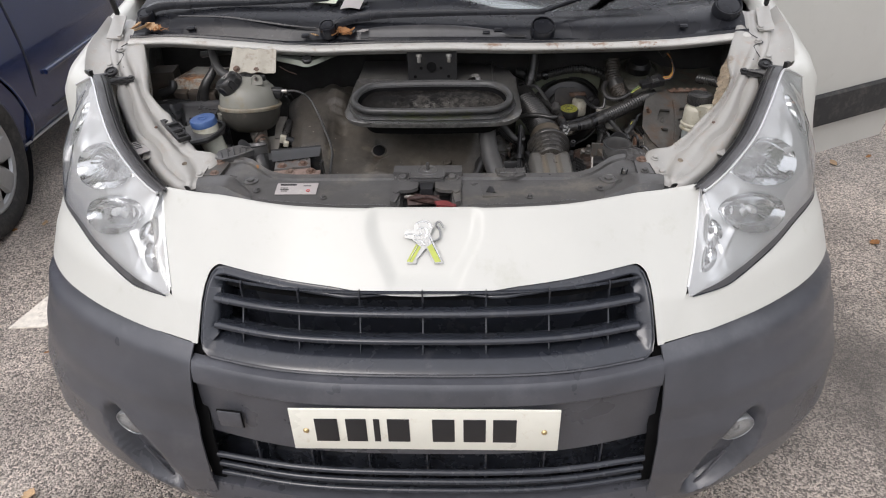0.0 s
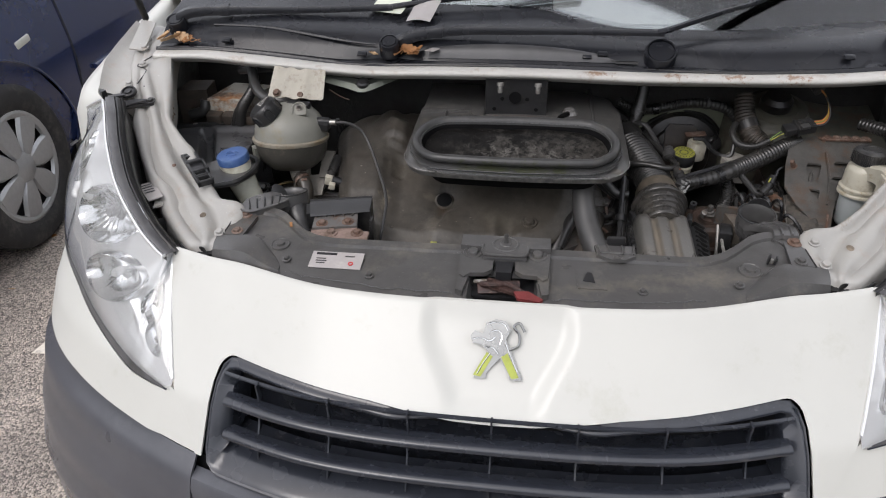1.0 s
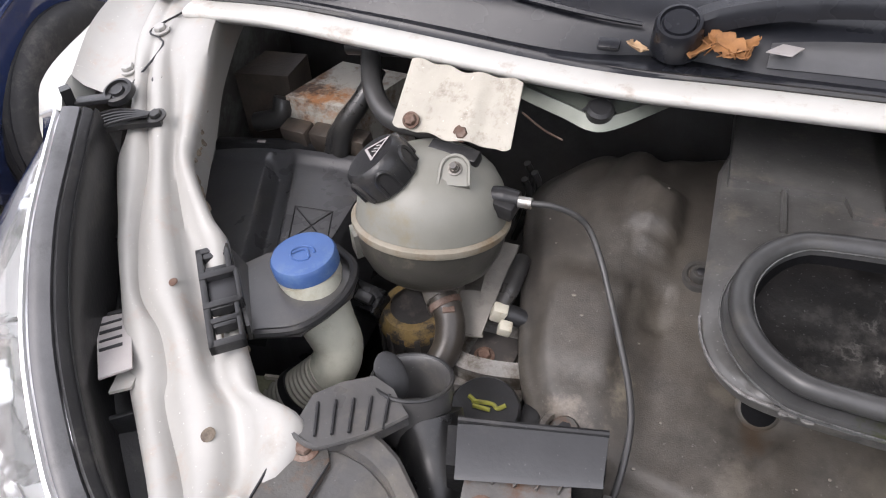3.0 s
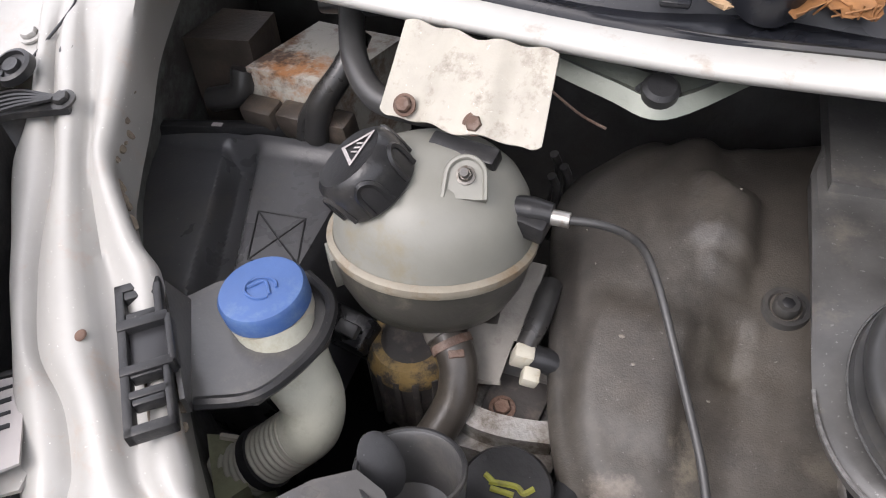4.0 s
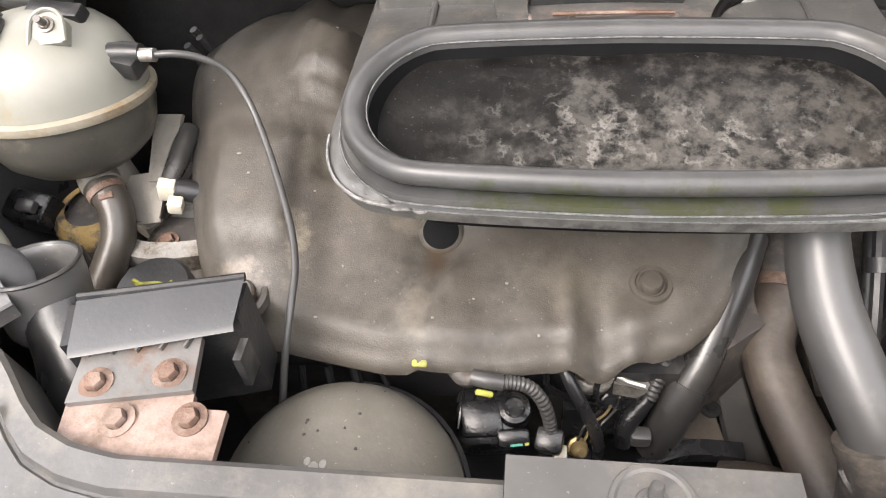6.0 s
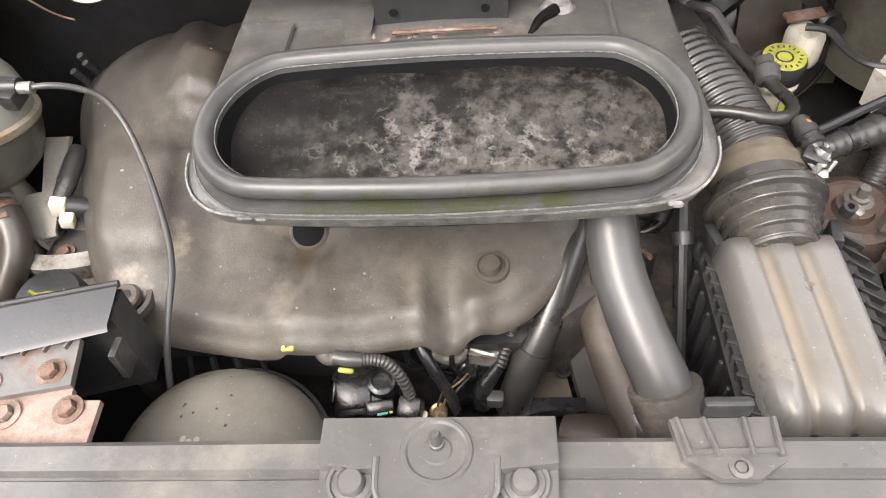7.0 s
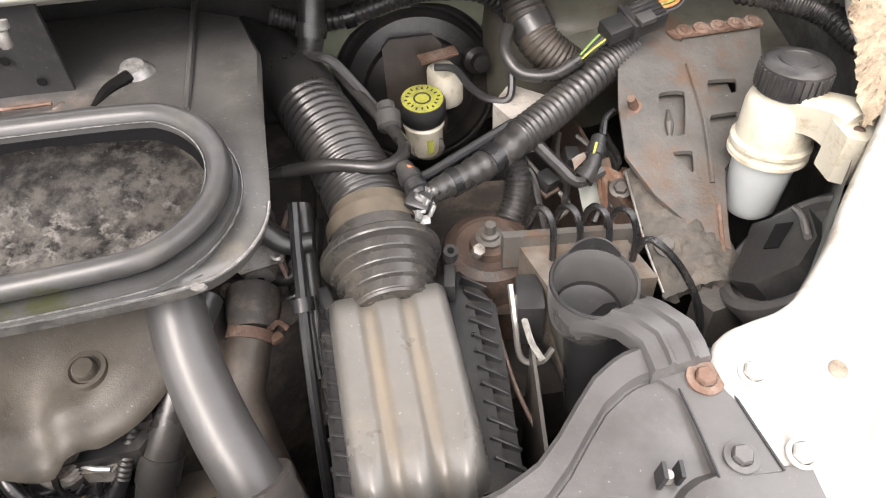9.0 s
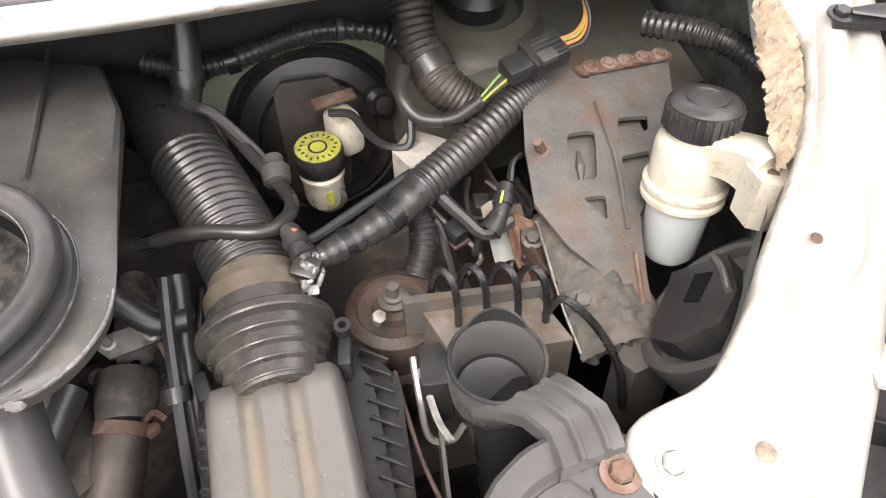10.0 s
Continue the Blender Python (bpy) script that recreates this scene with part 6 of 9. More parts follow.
for k, (pts_, r) in enumerate((([(.10, .735, .752), (.144, .728, .760), (.178, .708, .762), (.201, .706, .768), (.214, .725, .785), (.220, .755, .80)], .0085), ([(.10, .722, .742), (.145, .712, .748), (.180, .692, .750), (.206, .694, .757), (.222, .718, .776), (.230, .75, .79)], .007))):
    t = thing("coolant_hose", pts_[0], "black rubber coolant hose curving under the scoop", "hose", BAY)
    part("hose", tube(B(), pts_, r, 12, 40), RUBBER, t)
    part("clip", tube(B(), [Vector(pts_[3]).lerp(Vector(pts_[4]), f) for f in (.1, .35)], r + .0012, 12, 3), STEEL_DARK, t)
# ---- breather pipe from scoop to the loom ----
breather = thing("breather_pipe", (.26, .74, .85), "thin black breather pipe across the bellows", "pipe", BAY)
part("pipe", tube(B(), [(.19, .742, .862), (.25, .722, .878), (.297, .708, .878), (.320, .735, .870), (.318, .775, .862), (.298, .83, .862), (.275, .885, .87)], .0062, 10, 50), RUBBER, breather)
part("joint", lathe(B(), [(.006, -.012), (.012, -.010), (.013, .004), (.009, .008), (.009, .016)], axis_to((.314, .797, .865), (0, .7, .3)), 18), PIPE, breather)

# ---- brake fluid reservoir and booster ----
brake = thing("brake_fluid_reservoir", (.358, .862, .77), "cream brake fluid reservoir with black cap printed yellow", "reservoir", BAY)
part("bottle", lathe(B(), [(0, -.07), (.019, -.068), (.021, -.06), (.021, -.034), (.023, -.032), (.023, -.028), (.020, -.026), (.020, -.018)], axis_to((.358, .859, .838), (0, -.12, 1)), 32), CREAM, brake)
cap = part("cap", lathe(B(), [(.024, -.024), (.0255, -.022), (.0255, -.004), (.0235, 0), (0, .0)], axis_to((.358, .862, .838), (0, -.12, 1)), 40), PLASTIC, brake)
m = axis_to((.358, .862, .8385), (0, -.12, 1))
part("print_disc", lathe(B(), [(0, .0004), (.0225, .0004), (.0228, 0)], m, 40), YELLOW, cap)
part("print_ring", lathe(B(), [(.0075, .0004), (.0078, .0008), (.0095, .0008), (.0098, .0004)], m, 32), INK, cap)
for k in range(18):
    a = 2 * math.pi * k / 18
    part("print_bar", box(B(), (0, 0, 0), (.0035, .0018, .0006), m @ Matrix.Rotation(a, 4, "Z") @ Matrix.Translation((.0165 if k % 3 else .018, 0, .0006)), 0), INK, cap)
part("level_mark", box(B(), (.360, .8365, .792), (.007, .0015, .016), bevel=0), YELLOW, brake)
part("rear_tank", box(B(), (.390, .898, .828), (.032, .040, .048), pose(0, 0, 0, 0, 0, 20), .010), CREAM, brake)
booster = thing("brake_booster", (.37, .99, .75), "black domed brake servo behind the reservoir", "brake servo", BAY)
SERVO = surf("black servo steel", (0.017, 0.016, 0.016), 0.34, var=0.3, scale=30, bump=0.15, dirt=(0.050, 0.042, 0.035), amount=0.32, dscale=14, speck=0.3)
part("dome", lathe(B(), [(.104, -.05), (.106, -.012), (.1075, -.006), (.1065, .002), (.102, .005), (.0985, .004), (.096, .011), (.090, .016), (.070, .020), (.066, .027), (.058, .032), (.040, .034), (0, .036)], axis_to((.370, .980, .781), (-.04, -1, .22)) @ Matrix.Diagonal((.97, .97, 1, 1)), 56), SERVO, booster, sharp=28)
part("front_plate", prism(B(), [(-.034, -.062), (.030, -.062), (.034, -.04), (.033, .050), (.024, .060), (-.026, .060), (-.035, .050)], -.004, .006, axis_to((.362, .934, .806), (-.05, -1, .30)), .006, 3), surf("brown stained servo face", (0.030, 0.023, 0.018), 0.36, var=0.35, scale=30, bump=0.2, dirt=(0.058, 0.043, 0.032), amount=0.35, dscale=16), booster)
part("vacuum_valve", lathe(B(), [(.016, -.01), (.016, .002), (.010, .006), (.010, .02), (0, .021)], axis_to((.44, .952, .82), (.1, -1, .3)), 20), SERVO, booster)
part("rear_panel", sheet(B(), lambda u, v: (.225 + .275 * u, 1.000 - .004 * v, .70 + .202 * v - .060 * abs(2 * u - 1.12) ** 1.4 * v), 24, 4, .003), surf("grey green paint", (0.22, 0.235, 0.17), 0.5, var=0.1, dirt=(.2, .2, .16), amount=.3), booster)
part("master_cylinder", tube(B(), [(.365, .95, .79), (.362, .90, .785), (.36, .85, .78)], .018, 16), ALLOY, booster)
part("bracket", box(B(), (.385, .905, .862), (.045, .014, .004), pose(0, 0, 0, 15, 0, 12), .001), RUST, booster)

# ---- rusty bracket plate and power steering reservoir ----
rb = thing("bracket_plate", (.60, .72, .80), "slotted steel bracket plate with rust and grime", "bracket plate", BAY)
PLN = lambda x, y: .906 + .45 * (y - .81)
outline = [(.545, .800), (.552, .806), (.596, .815), (.604, .800), (.612, .800), (.616, .815), (.70, .815), (.672, .735), (.640, .70), (.606, .67), (.590, .62), (.578, .571), (.537, .566), (.548, .61), (.553, .632), (.534, .658), (.519, .697), (.528, .745)]
slots = [[(.570, .752), (.597, .750), (.581, .706), (.556, .711)], [(.622, .757), (.651, .754), (.646, .740), (.617, .742)], [(.562, .694), (.583, .692), (.576, .670)], [(.612, .722), (.640, .722), (.632, .712), (.608, .714)]]

slots = [[((1 - f) * a[0] + f * b[0], (1 - f) * a[1] + f * b[1]) for a, b in zip(s, s[1:] + s[:1]) for f in (.10, .90)] for s in slots]
slots = [[((1 - f) * a[0] + f * b[0], (1 - f) * a[1] + f * b[1]) for a, b in zip(s, s[1:] + s[:1]) for f in (.25, .75)] for s in slots]


def inside(p, poly):
    c = False
    for (ax_, ay), (bx, by) in zip(poly, poly[1:] + poly[:1]):
        if (ay > p[1]) != (by > p[1]) and p[0] < (bx - ax_) * (p[1] - ay) / (by - ay) + ax_:
            c = not c
    return c


bm = B()
lo = [bm.verts.new((x, y, PLN(x, y))) for x, y in outline]
hl = [[bm.verts.new((x, y, PLN(x, y))) for x, y in s] for s in slots]
edges = [bm.edges.new((a, b)) for L_ in [lo] + hl for a, b in zip(L_, L_[1:] + L_[:1])]
bmesh.ops.triangle_fill(bm, use_beauty=True, edges=edges)
bad = [f for f in bm.faces if any(inside(f.calc_center_median(), s) for s in slots)]
bmesh.ops.delete(bm, geom=bad, context="FACES")
r = bmesh.ops.extrude_face_region(bm, geom=bm.faces[:])
for v in r["geom"]:
    if isinstance(v, bmesh.types.BMVert):
        v.co.z -= .004
part("plate", bm, STEEL_DARK, rb, sharp=20)
part("backing", sheet(B(), lambda u, v: (.548 + .10 * u, .665 + .10 * v, PLN(0, .665 + .10 * v) - .012), 4, 4, .002), STEEL_DARK, rb)
part("backing_rib", tube(B(), [(.579, .742, PLN(0, .742) - .011), (.575, .728, PLN(0, .728) - .010), (.571, .715, PLN(0, .715) - .011)], [.0018, .0045, .0018], 8), STEEL_DARK, rb)
part("rust_strip", prism(B(), [(.600, .812), (.700, .812), (.697, .800), (.606, .800)], .9045, .9085, Matrix.Translation((0, 0, 0)), .001), RUST, rb)
for k in range(5):
    bolt("rivet", (.615 + .018 * k, .806, .9085), rb, RUST, (0, -.3, 1), .0046, 1.7, .003)
part("rib", tube(B(), [(.608, .775, PLN(0, .775) + .001), (.604, .72, PLN(0, .72) + .001), (.590, .66, PLN(0, .66))], .0025, 6), STEEL_DARK, rb)
part("rust_streak", tube(B(), [(.588, .64, PLN(0, .64)), (.577, .60, PLN(0, .60)), (.571, .58, PLN(0, .58))], .0025, 6), RUST, rb)
part("bolt", lathe(B(), [(0, .016), (.004, .016), (.005, .0), (.008, 0)], axis_to((.542, .742, PLN(0, .742)), (-.4, -.3, .8)), 10), RUST, rb)
DEADENER = surf("crumbly grey sound deadener", (0.066, 0.061, 0.054), 0.7, var=0.4, scale=60, bump=0.8, relief=90, dirt=(0.105, 0.090, 0.074), amount=0.4, dscale=40)
part("back_rail", sheet(B(), lambda u, v: (.512 + .075 * u + .012 * v + .004 * noise.noise(Vector((u * 9, v * 22, 2))), .570 + .135 * v, .80 + .012 * math.sin(3 * u) + .030 * v + .003 * noise.noise(Vector((u * 12, v * 20, 5)))), 24, 40, .01), DEADENER, rb)
part("deadener_edge", tube(B(), [(.512, .575, .803), (.514, .62, .813), (.519, .66, .822), (.524, .70, .832)], .0012, 6, 40), STEEL, rb)
bolt("deadener_bolt", (.530, .615, .815), rb, STEEL_DARK, (0, -.3, 1), .007, 1.6)
part("lower_leg", prism(B(), [(.536, .568), (.580, .572), (.585, .555), (.545, .548)], .68, .80, bevel=.004), STEEL_DARK, rb)

psr = thing("power_steering_reservoir", (.637, .655, .80), "yellowed white fluid reservoir with ribbed black cap", "reservoir", BAY)
mp = axis_to((.637, .664, .955), (.04, .06, 1)) @ Matrix.Diagonal((.86, .86, .93, 1))
part("lower_half", lathe(B(), [(0, -.165), (.022, -.163), (.028, -.155), (.0315, -.10), (.033, -.096)], mp, 40), surf("bluish white translucent plastic", (0.44, 0.47, 0.47), 0.38, var=0.06, scale=25, bump=0.05, dirt=(0.36, 0.36, 0.32), amount=0.2, dscale=20), psr, "bluish translucent lower half")
part("bottle", lathe(B(), [(.033, -.096), (.040, -.094), (.040, -.090), (.0375, -.088), (.0375, -.085), (.040, -.083), (.040, -.079), (.036, -.076), (.036, -.044), (.034, -.037), (.029, -.033), (.029, -.024)], mp, 40), CREAM, psr, sharp=35)
cap = part("cap", lathe(B(), [(0, 0), (.026, 0), (.030, -.0015), (.0325, -.004), (.0325, -.027), (.030, -.029)], mp, 48), PLASTIC, psr)
part("cap_ring", lathe(B(), [(.016, .0), (.0165, .0012), (.0185, .0012), (.019, 0)], mp, 40), PLASTIC, cap)
for k in range(30):
    a = 2 * math.pi * k / 30
    part("grip_rib", box(B(), (0, 0, 0), (.003, .003, .020), mp @ Matrix.Rotation(a, 4, "Z") @ Matrix.Translation((.0328, 0, -.016)), .0006), PLASTIC, cap)
part("arm", loft(B(), [[(x - w, y, z - h), (x - w, y - .004, z + h * .7), (x - w * .6, y - .004, z + h), (x + w * .6, y, z + h), (x + w, y, z + h * .7), (x + w, y, z - h)] for x, y, z, w, h in ((.640, .650, .915, .020, .018), (.648, .626, .926, .017, .016), (.652, .606, .930, .0165, .018), (.653, .598, .924, .017, .022))], 12, close=True), CREAM, psr, sharp=50)
part("arm_foot", prism(B(), [(.634, .604), (.632, .582), (.642, .574), (.660, .576), (.672, .590), (.670, .606)], .896, .938, bevel=.006), CREAM, psr)
part("arm_bolt", lathe(B(), [(0, .006), (.005, .006), (.0062, .004), (.0085, .0035), (.0095, .001), (.0095, -.003)], axis_to((.644, .586, .929), (-.55, -.75, .5)) @ Matrix.Diagonal((.8, 1.25, 1, 1)), 18), RUST, psr)

# ---- loom, connector and corrugated conduit ----
conduit = thing("wiring_conduit", (.45, .74, .85), "ribbed black wiring conduit wrapped with tape", "wiring conduit", BAY)
part("ribbed_tube", tube(B(), [(.566, .815, .893), (.53, .795, .888), (.475, .760, .876), (.425, .730, .868)], .0165, 18, wave=.07, pitch=.0062), RUBBER, conduit, sharp=80)
part("taped_end", tube(B(), [(.432, .735, .870), (.412, .720, .866), (.398, .712, .863), (.385, .706, .862), (.368, .698, .861), (.352, .691, .861), (.338, .684, .862), (.330, .680, .862)], [.0160, .0150, .0132, .0138, .0122, .0118, .0098, .0080], 14, 60, wave=.05, pitch=.011), RUBBER, conduit, sharp=80)
part("tape_turn", tube(B(), [(.404, .716, .8645), (.392, .709, .8625)], .0150, 16, 4), GLOSS, conduit)
part("tape_turn", tube(B(), [(.360, .6945, .861), (.352, .691, .861)], .0130, 16, 4), GLOSS, conduit)
part("loose_strand", tube(B(), [(.386, .712, .850), (.360, .702, .846), (.336, .700, .850)], .0035, 8, 20), RUBBER, conduit)
part("wire", tube(B(), [(.425, .745, .876), (.38, .727, .868), (.335, .705, .864), (.318, .70, .866)], .0045, 8), INK, conduit)
part("branch", tube(B(), [(.44, .735, .862), (.46, .71, .845), (.475, .695, .835), (.50, .70, .84)], .006, 8), RUBBER, conduit)
part("branch_plug", lathe(B(), [(0, -.018), (.006, -.018), (.0075, -.014), (.0075, -.004), (.009, -.003), (.009, .006), (.0075, .007), (.0075, .016), (.005, .018), (0, .018)], axis_to((.496, .712, .852), (.45, .75, .42)), 16), PLASTIC, conduit)
part("plug_boot", tube(B(), [(.478, .694, .838), (.486, .700, .843), (.490, .704, .846)], [.011, .0095, .008], 12, 8), RUBBER, conduit)
part("plug_stripe", box(B(), (.4935, .7085, .8608), (.0022, .012, .001), pose(0, 0, 0, 25, 0, -32), 0), YELLOW, conduit)
part("plug_lead", tube(B(), [(.510, .732, .855), (.517, .745, .864), (.528, .752, .868)], [.004, .003, .002], 8), GLOSS, conduit)
part("orange_ring", tube(B(), [(.314, .704, .879), (.318, .700, .880), (.322, .697, .879)], .0026, 8), surf("orange seal", (.35, .12, .05), .5, var=.2), conduit)
part("ribbed_branch", tube(B(), [(.425, .765, .835), (.432, .750, .815), (.428, .732, .795), (.415, .715, .78)], .013, 14, wave=.06, pitch=.005), RUBBER, conduit, sharp=80)
lever = thing("plug_lever", (.392, .56, .78), "chipped white lever along a black block connector", "lever", BAY)
part("lever", loft(B(), [[(x - .002, y, z), (x, y, z + .003), (x + .003, y, z + .002), (x + .003, y, z - .002)] for x, y, z in ((.386, .590, .815), (.388, .572, .806), (.390, .555, .795), (.396, .542, .786))], 12), surf("chipped pale lever", (0.24, 0.235, 0.22), 0.5, var=0.4, scale=90, bump=0.4), lever)
loom = thing("wiring_connector", (.55, .80, .92), "black multi-way connector with coloured wires", "connector", BAY)
mc = pose(.555, .792, .936, 14, -8, 12)
part("housing", box(B(), (0, 0, 0), (.034, .028, .018), mc @ Matrix.Translation((.008, 0, 0)), .002), PLASTIC, loom)
part("plug_body", box(B(), (0, 0, 0), (.026, .022, .015), mc @ Matrix.Translation((-.022, 0, 0)), .002), PLASTIC, loom)
part("collar_rib", box(B(), (0, 0, 0), (.004, .032, .020), mc @ Matrix.Translation((-.010, 0, 0)), .001), PLASTIC, loom)
for k in range(5):
    part("slot_rib", box(B(), (0, 0, 0), (.026, .0014, .003), mc @ Matrix.Translation((.009, -.011 + .0055 * k, .0098)), .0004), PLASTIC, loom)
part("catch", box(B(), (0, 0, 0), (.016, .012, .006), mc @ Matrix.Translation((.0, -.012, .012)), .001), PIPE, loom)
ORANGE = surf("orange wire", (0.50, 0.17, 0.05), 0.4, var=0.05)
GREENW = surf("green wire", (0.16, 0.26, 0.06), 0.4, var=0.05)
for mat_, o in ((ORANGE, 0), (YELLOW, .006), (INK, -.006), (ORANGE, .010)):
    part("wire", tube(B(), [mc @ Vector((.024, o * .8, .002)), (.598, .80 + o, .945), (.606, .808 + o * .5, .962), (.600, .83, .985), (.585, .86, 1.0)], .0016, 6, 30), mat_, loom)
for mat_, o in ((GREENW, .006), (YELLOW, -.004), (INK, .0)):
    part("wire", tube(B(), [mc @ Vector((-.024, o, .0)), (.515, .785 + o, .922), (.495, .78 + o * .4, .908)], .0012, 6, 20), mat_, loom)
part("sheath", tube(B(), [(.50, .78, .912), (.475, .785, .895), (.448, .80, .892), (.437, .822, .905), (.446, .845, .918)], .0065, 10, 30), RUBBER, loom)
part("tail_tube", tube(B(), [(.592, .845, .99), (.575, .87, 1.005), (.55, .90, 1.01)], .011, 12, wave=.06, pitch=.006), RUBBER, loom)

# ---- hydraulic block, mount, right duct ----
abs_ = thing("hydraulic_block", (.45, .60, .72), "grimy alloy brake hydraulic block with bent steel pipes", "hydraulic block", BAY)
part("block", prism(B(), [(.402, .636), (.495, .622), (.503, .575), (.412, .585)], .765, .825, bevel=.004), surf("grimy alloy block", (.155, .135, .115), .45, metal=.3, var=.35, scale=45, bump=.3, dirt=(.13, .085, .05), amount=.36, dscale=30), abs_)
part("plate", prism(B(), [(.388, .645), (.50, .628), (.50, .622), (.388, .637)], .80, .838, bevel=.002), STEEL_DARK, abs_)
for k, (x, y) in enumerate(((.425, .615), (.447, .612), (.470, .606), (.490, .598))):
    part("pipe", tube(B(), [(x, y, .82), (x, y + .001, .842), (x - .001, y + .004, .860), (x - .004, y + .012, .8695), (x - .009, y + .022, .866), (x - .012, y + .030, .845), (x - .014, y + .036, .80)], .0031, 8, 36), GLOSS, abs_)
part("pipe", tube(B(), [(.490, .60, .83), (.498, .596, .85), (.51, .585, .846), (.524, .570, .828), (.535, .555, .80), (.54, .545, .76)], .0034, 8, 30), GLOSS, abs_)
part("plug", box(B(), (.398, .590, .795), (.024, .040, .050), pose(0, 0, 0, 0, 0, -12), .004), PLASTIC, abs_)
part("plug_frame", tube(B(), [(.384, .60, .82), (.382, .575, .80), (.384, .56, .77), (.400, .555, .766), (.412, .56, .775)], .0028, 6), STEEL, abs_)
part("pump_motor", lathe(B(), [(.012, -.01), (.027, -.008), (.0275, .0), (.0275, .048), (.0262, .055), (.022, .059), (.012, .0605), (0, .061)], axis_to((.442, .583, .785), (.16, -.60, -.78)), 32), surf("grey green motor can", (.085, .086, .075), .42, metal=.3, var=.2, scale=35, bump=.15, dirt=(.14, .115, .085), amount=.3, dscale=24), abs_, "grey pump motor can")
part("pink_wire", tube(B(), [(.372, .62, .78), (.376, .55, .75), (.392, .49, .72)], .002, 6), RUST_PALE, abs_)
DARK_RUST = surf("dark oily rust", (0.066, 0.043, 0.033), 0.55, var=0.35, scale=45, bump=0.5, dirt=(0.03, 0.027, 0.025), amount=0.4, dscale=28)
mount = thing("engine_mount", (.388, .684, .72), "rusty round engine mount with a steel bolt", "engine mount", BAY)
part("cup", lathe(B(), [(.046, -.06), (.046, -.012), (.043, -.004), (.034, .0), (.032, -.004), (.020, -.005), (.018, .003), (.010, .004), (0, .004)], axis_to((.388, .684, .785), (0, -.1, 1)), 36), DARK_RUST, mount)
part("bolt", lathe(B(), [(0, .018), (.005, .018), (.0055, .007), (.009, .006), (.009, .002), (.014, .001)], axis_to((.388, .684, .794), (0, -.1, 1)), 12), STEEL_DARK, mount)
part("side_bolt", lathe(B(), [(0, .010), (.006, .010), (.006, .0)], axis_to((.368, .655, .805), (.2, -.4, 1)), 6), ALLOY, mount)
part("arm", prism(B(), [(.33, .70), (.44, .72), (.46, .66), (.40, .63), (.34, .64)], .70, .74, bevel=.01), DARK_RUST, mount)


def air_duct(sg, cx, cy, cz, r):
    """The open cup at the end of the slam panel with its ribbed arm."""
    t = thing("air_duct", (cx, cy, .82), "black plastic air duct with an open round mouth", "air duct", BAY)
    m = axis_to((cx, cy, cz), (0, -.10, 1) if sg > 0 else (-.05, .30, 1))
    cup = part("cup", lathe(B(), [(0, -.048 if sg < 0 else -.041), (r * .5, -.046 if sg < 0 else -.041), (r * .84, -.040 if sg < 0 else -.036), (r * .90, -.010), (r * .93, 0), (r * .97, .0015), (r * 1.02, 0), (r * 1.03, -.012), (r * 1.0, -.026), (r * .94, -.038 if sg > 0 else -.046), (r * .85, -.043 if sg > 0 else -.052)], m, 44), PANEL, t)
    part("cup_lip", tube(B(), [m @ Vector((r * math.cos(a), r * math.sin(a), .001)) for a in np.linspace(0, 2 * math.pi, 40)], .0018, 6, 100), PLASTIC, t)
    if sg > 0:
        part("cup_floor", lathe(B(), [(0, -.0395), (r * .55, -.0395), (r * .80, -.0365), (r * .83, -.033)], m, 40), PLASTIC, t)
        part("cup_tab", sheet(B(), lambda u, v: m @ Vector((r * math.cos(.5 + 1.5 * u), r * math.sin(.5 + 1.5 * u), -.002 + .016 * v * math.sin(math.pi * u) ** .5)), 14, 3, .0015), PLASTIC, t)
    else:
        part("cup_tab", lathe(B(), [(0, .001), (.8, .0012), (1, 0), (1, -.0015), (0, -.0015)], axis_to((cx - .0185, cy - .001, cz - .004), (.55, -.45, .70)) @ Matrix.Diagonal((.0135, .0215, 1, 1)), 32), PLASTIC, t)
    return t, m


ductR, mR = air_duct(1, .424, .531, .888, .0305)
arm_rows = [[(.424 + .0308 * math.cos(radians(-140 + 125 * f)), .531 + .0308 * math.sin(radians(-140 + 125 * f)), .879 + h) for f, h in ((0, -.014), (0, -.003), (.04, 0), (.26, .0005), (.30, .0025), (.36, .0025), (.40, .0005), (.64, .0005), (.68, .0025), (.74, .0025), (.78, .0005), (.96, 0), (1, -.003), (1, -.014))]]
for (ax_, ay), (bx, by), z in (((.412, .500), (.459, .512), .887), ((.424, .487), (.463, .500), .893), ((.430, .469), (.471, .477), .899), ((.429, .455), (.470, .460), .901), ((.428, .445), (.468, .448), .901)):
    a, b = Vector((ax_, ay, z)), Vector((bx, by, z))
    arm_rows.append([a.lerp(b, f) + Vector((0, 0, h)) for f, h in ((0, -.014), (0, -.003), (.04, 0), (.26, .0005), (.30, .0035), (.36, .0035), (.40, .0005), (.64, .0005), (.68, .0035), (.74, .0035), (.78, .0005), (.96, 0), (1, -.003), (1, -.014))])
arm_rows.append([Vector(p) + Vector((-.0005, -.002, -.0085)) for p in arm_rows[-1]])
part("arm", loft(B(), arm_rows), PANEL, ductR, sharp=30)
part("throat", tube(B(), [(.426, .535, .848), (.432, .526, .82), (.442, .515, .72)], [.022, .025, .030], 22), FIN, ductR)
ductL, mL = air_duct(-1, -.413, .526, .892, .0325)
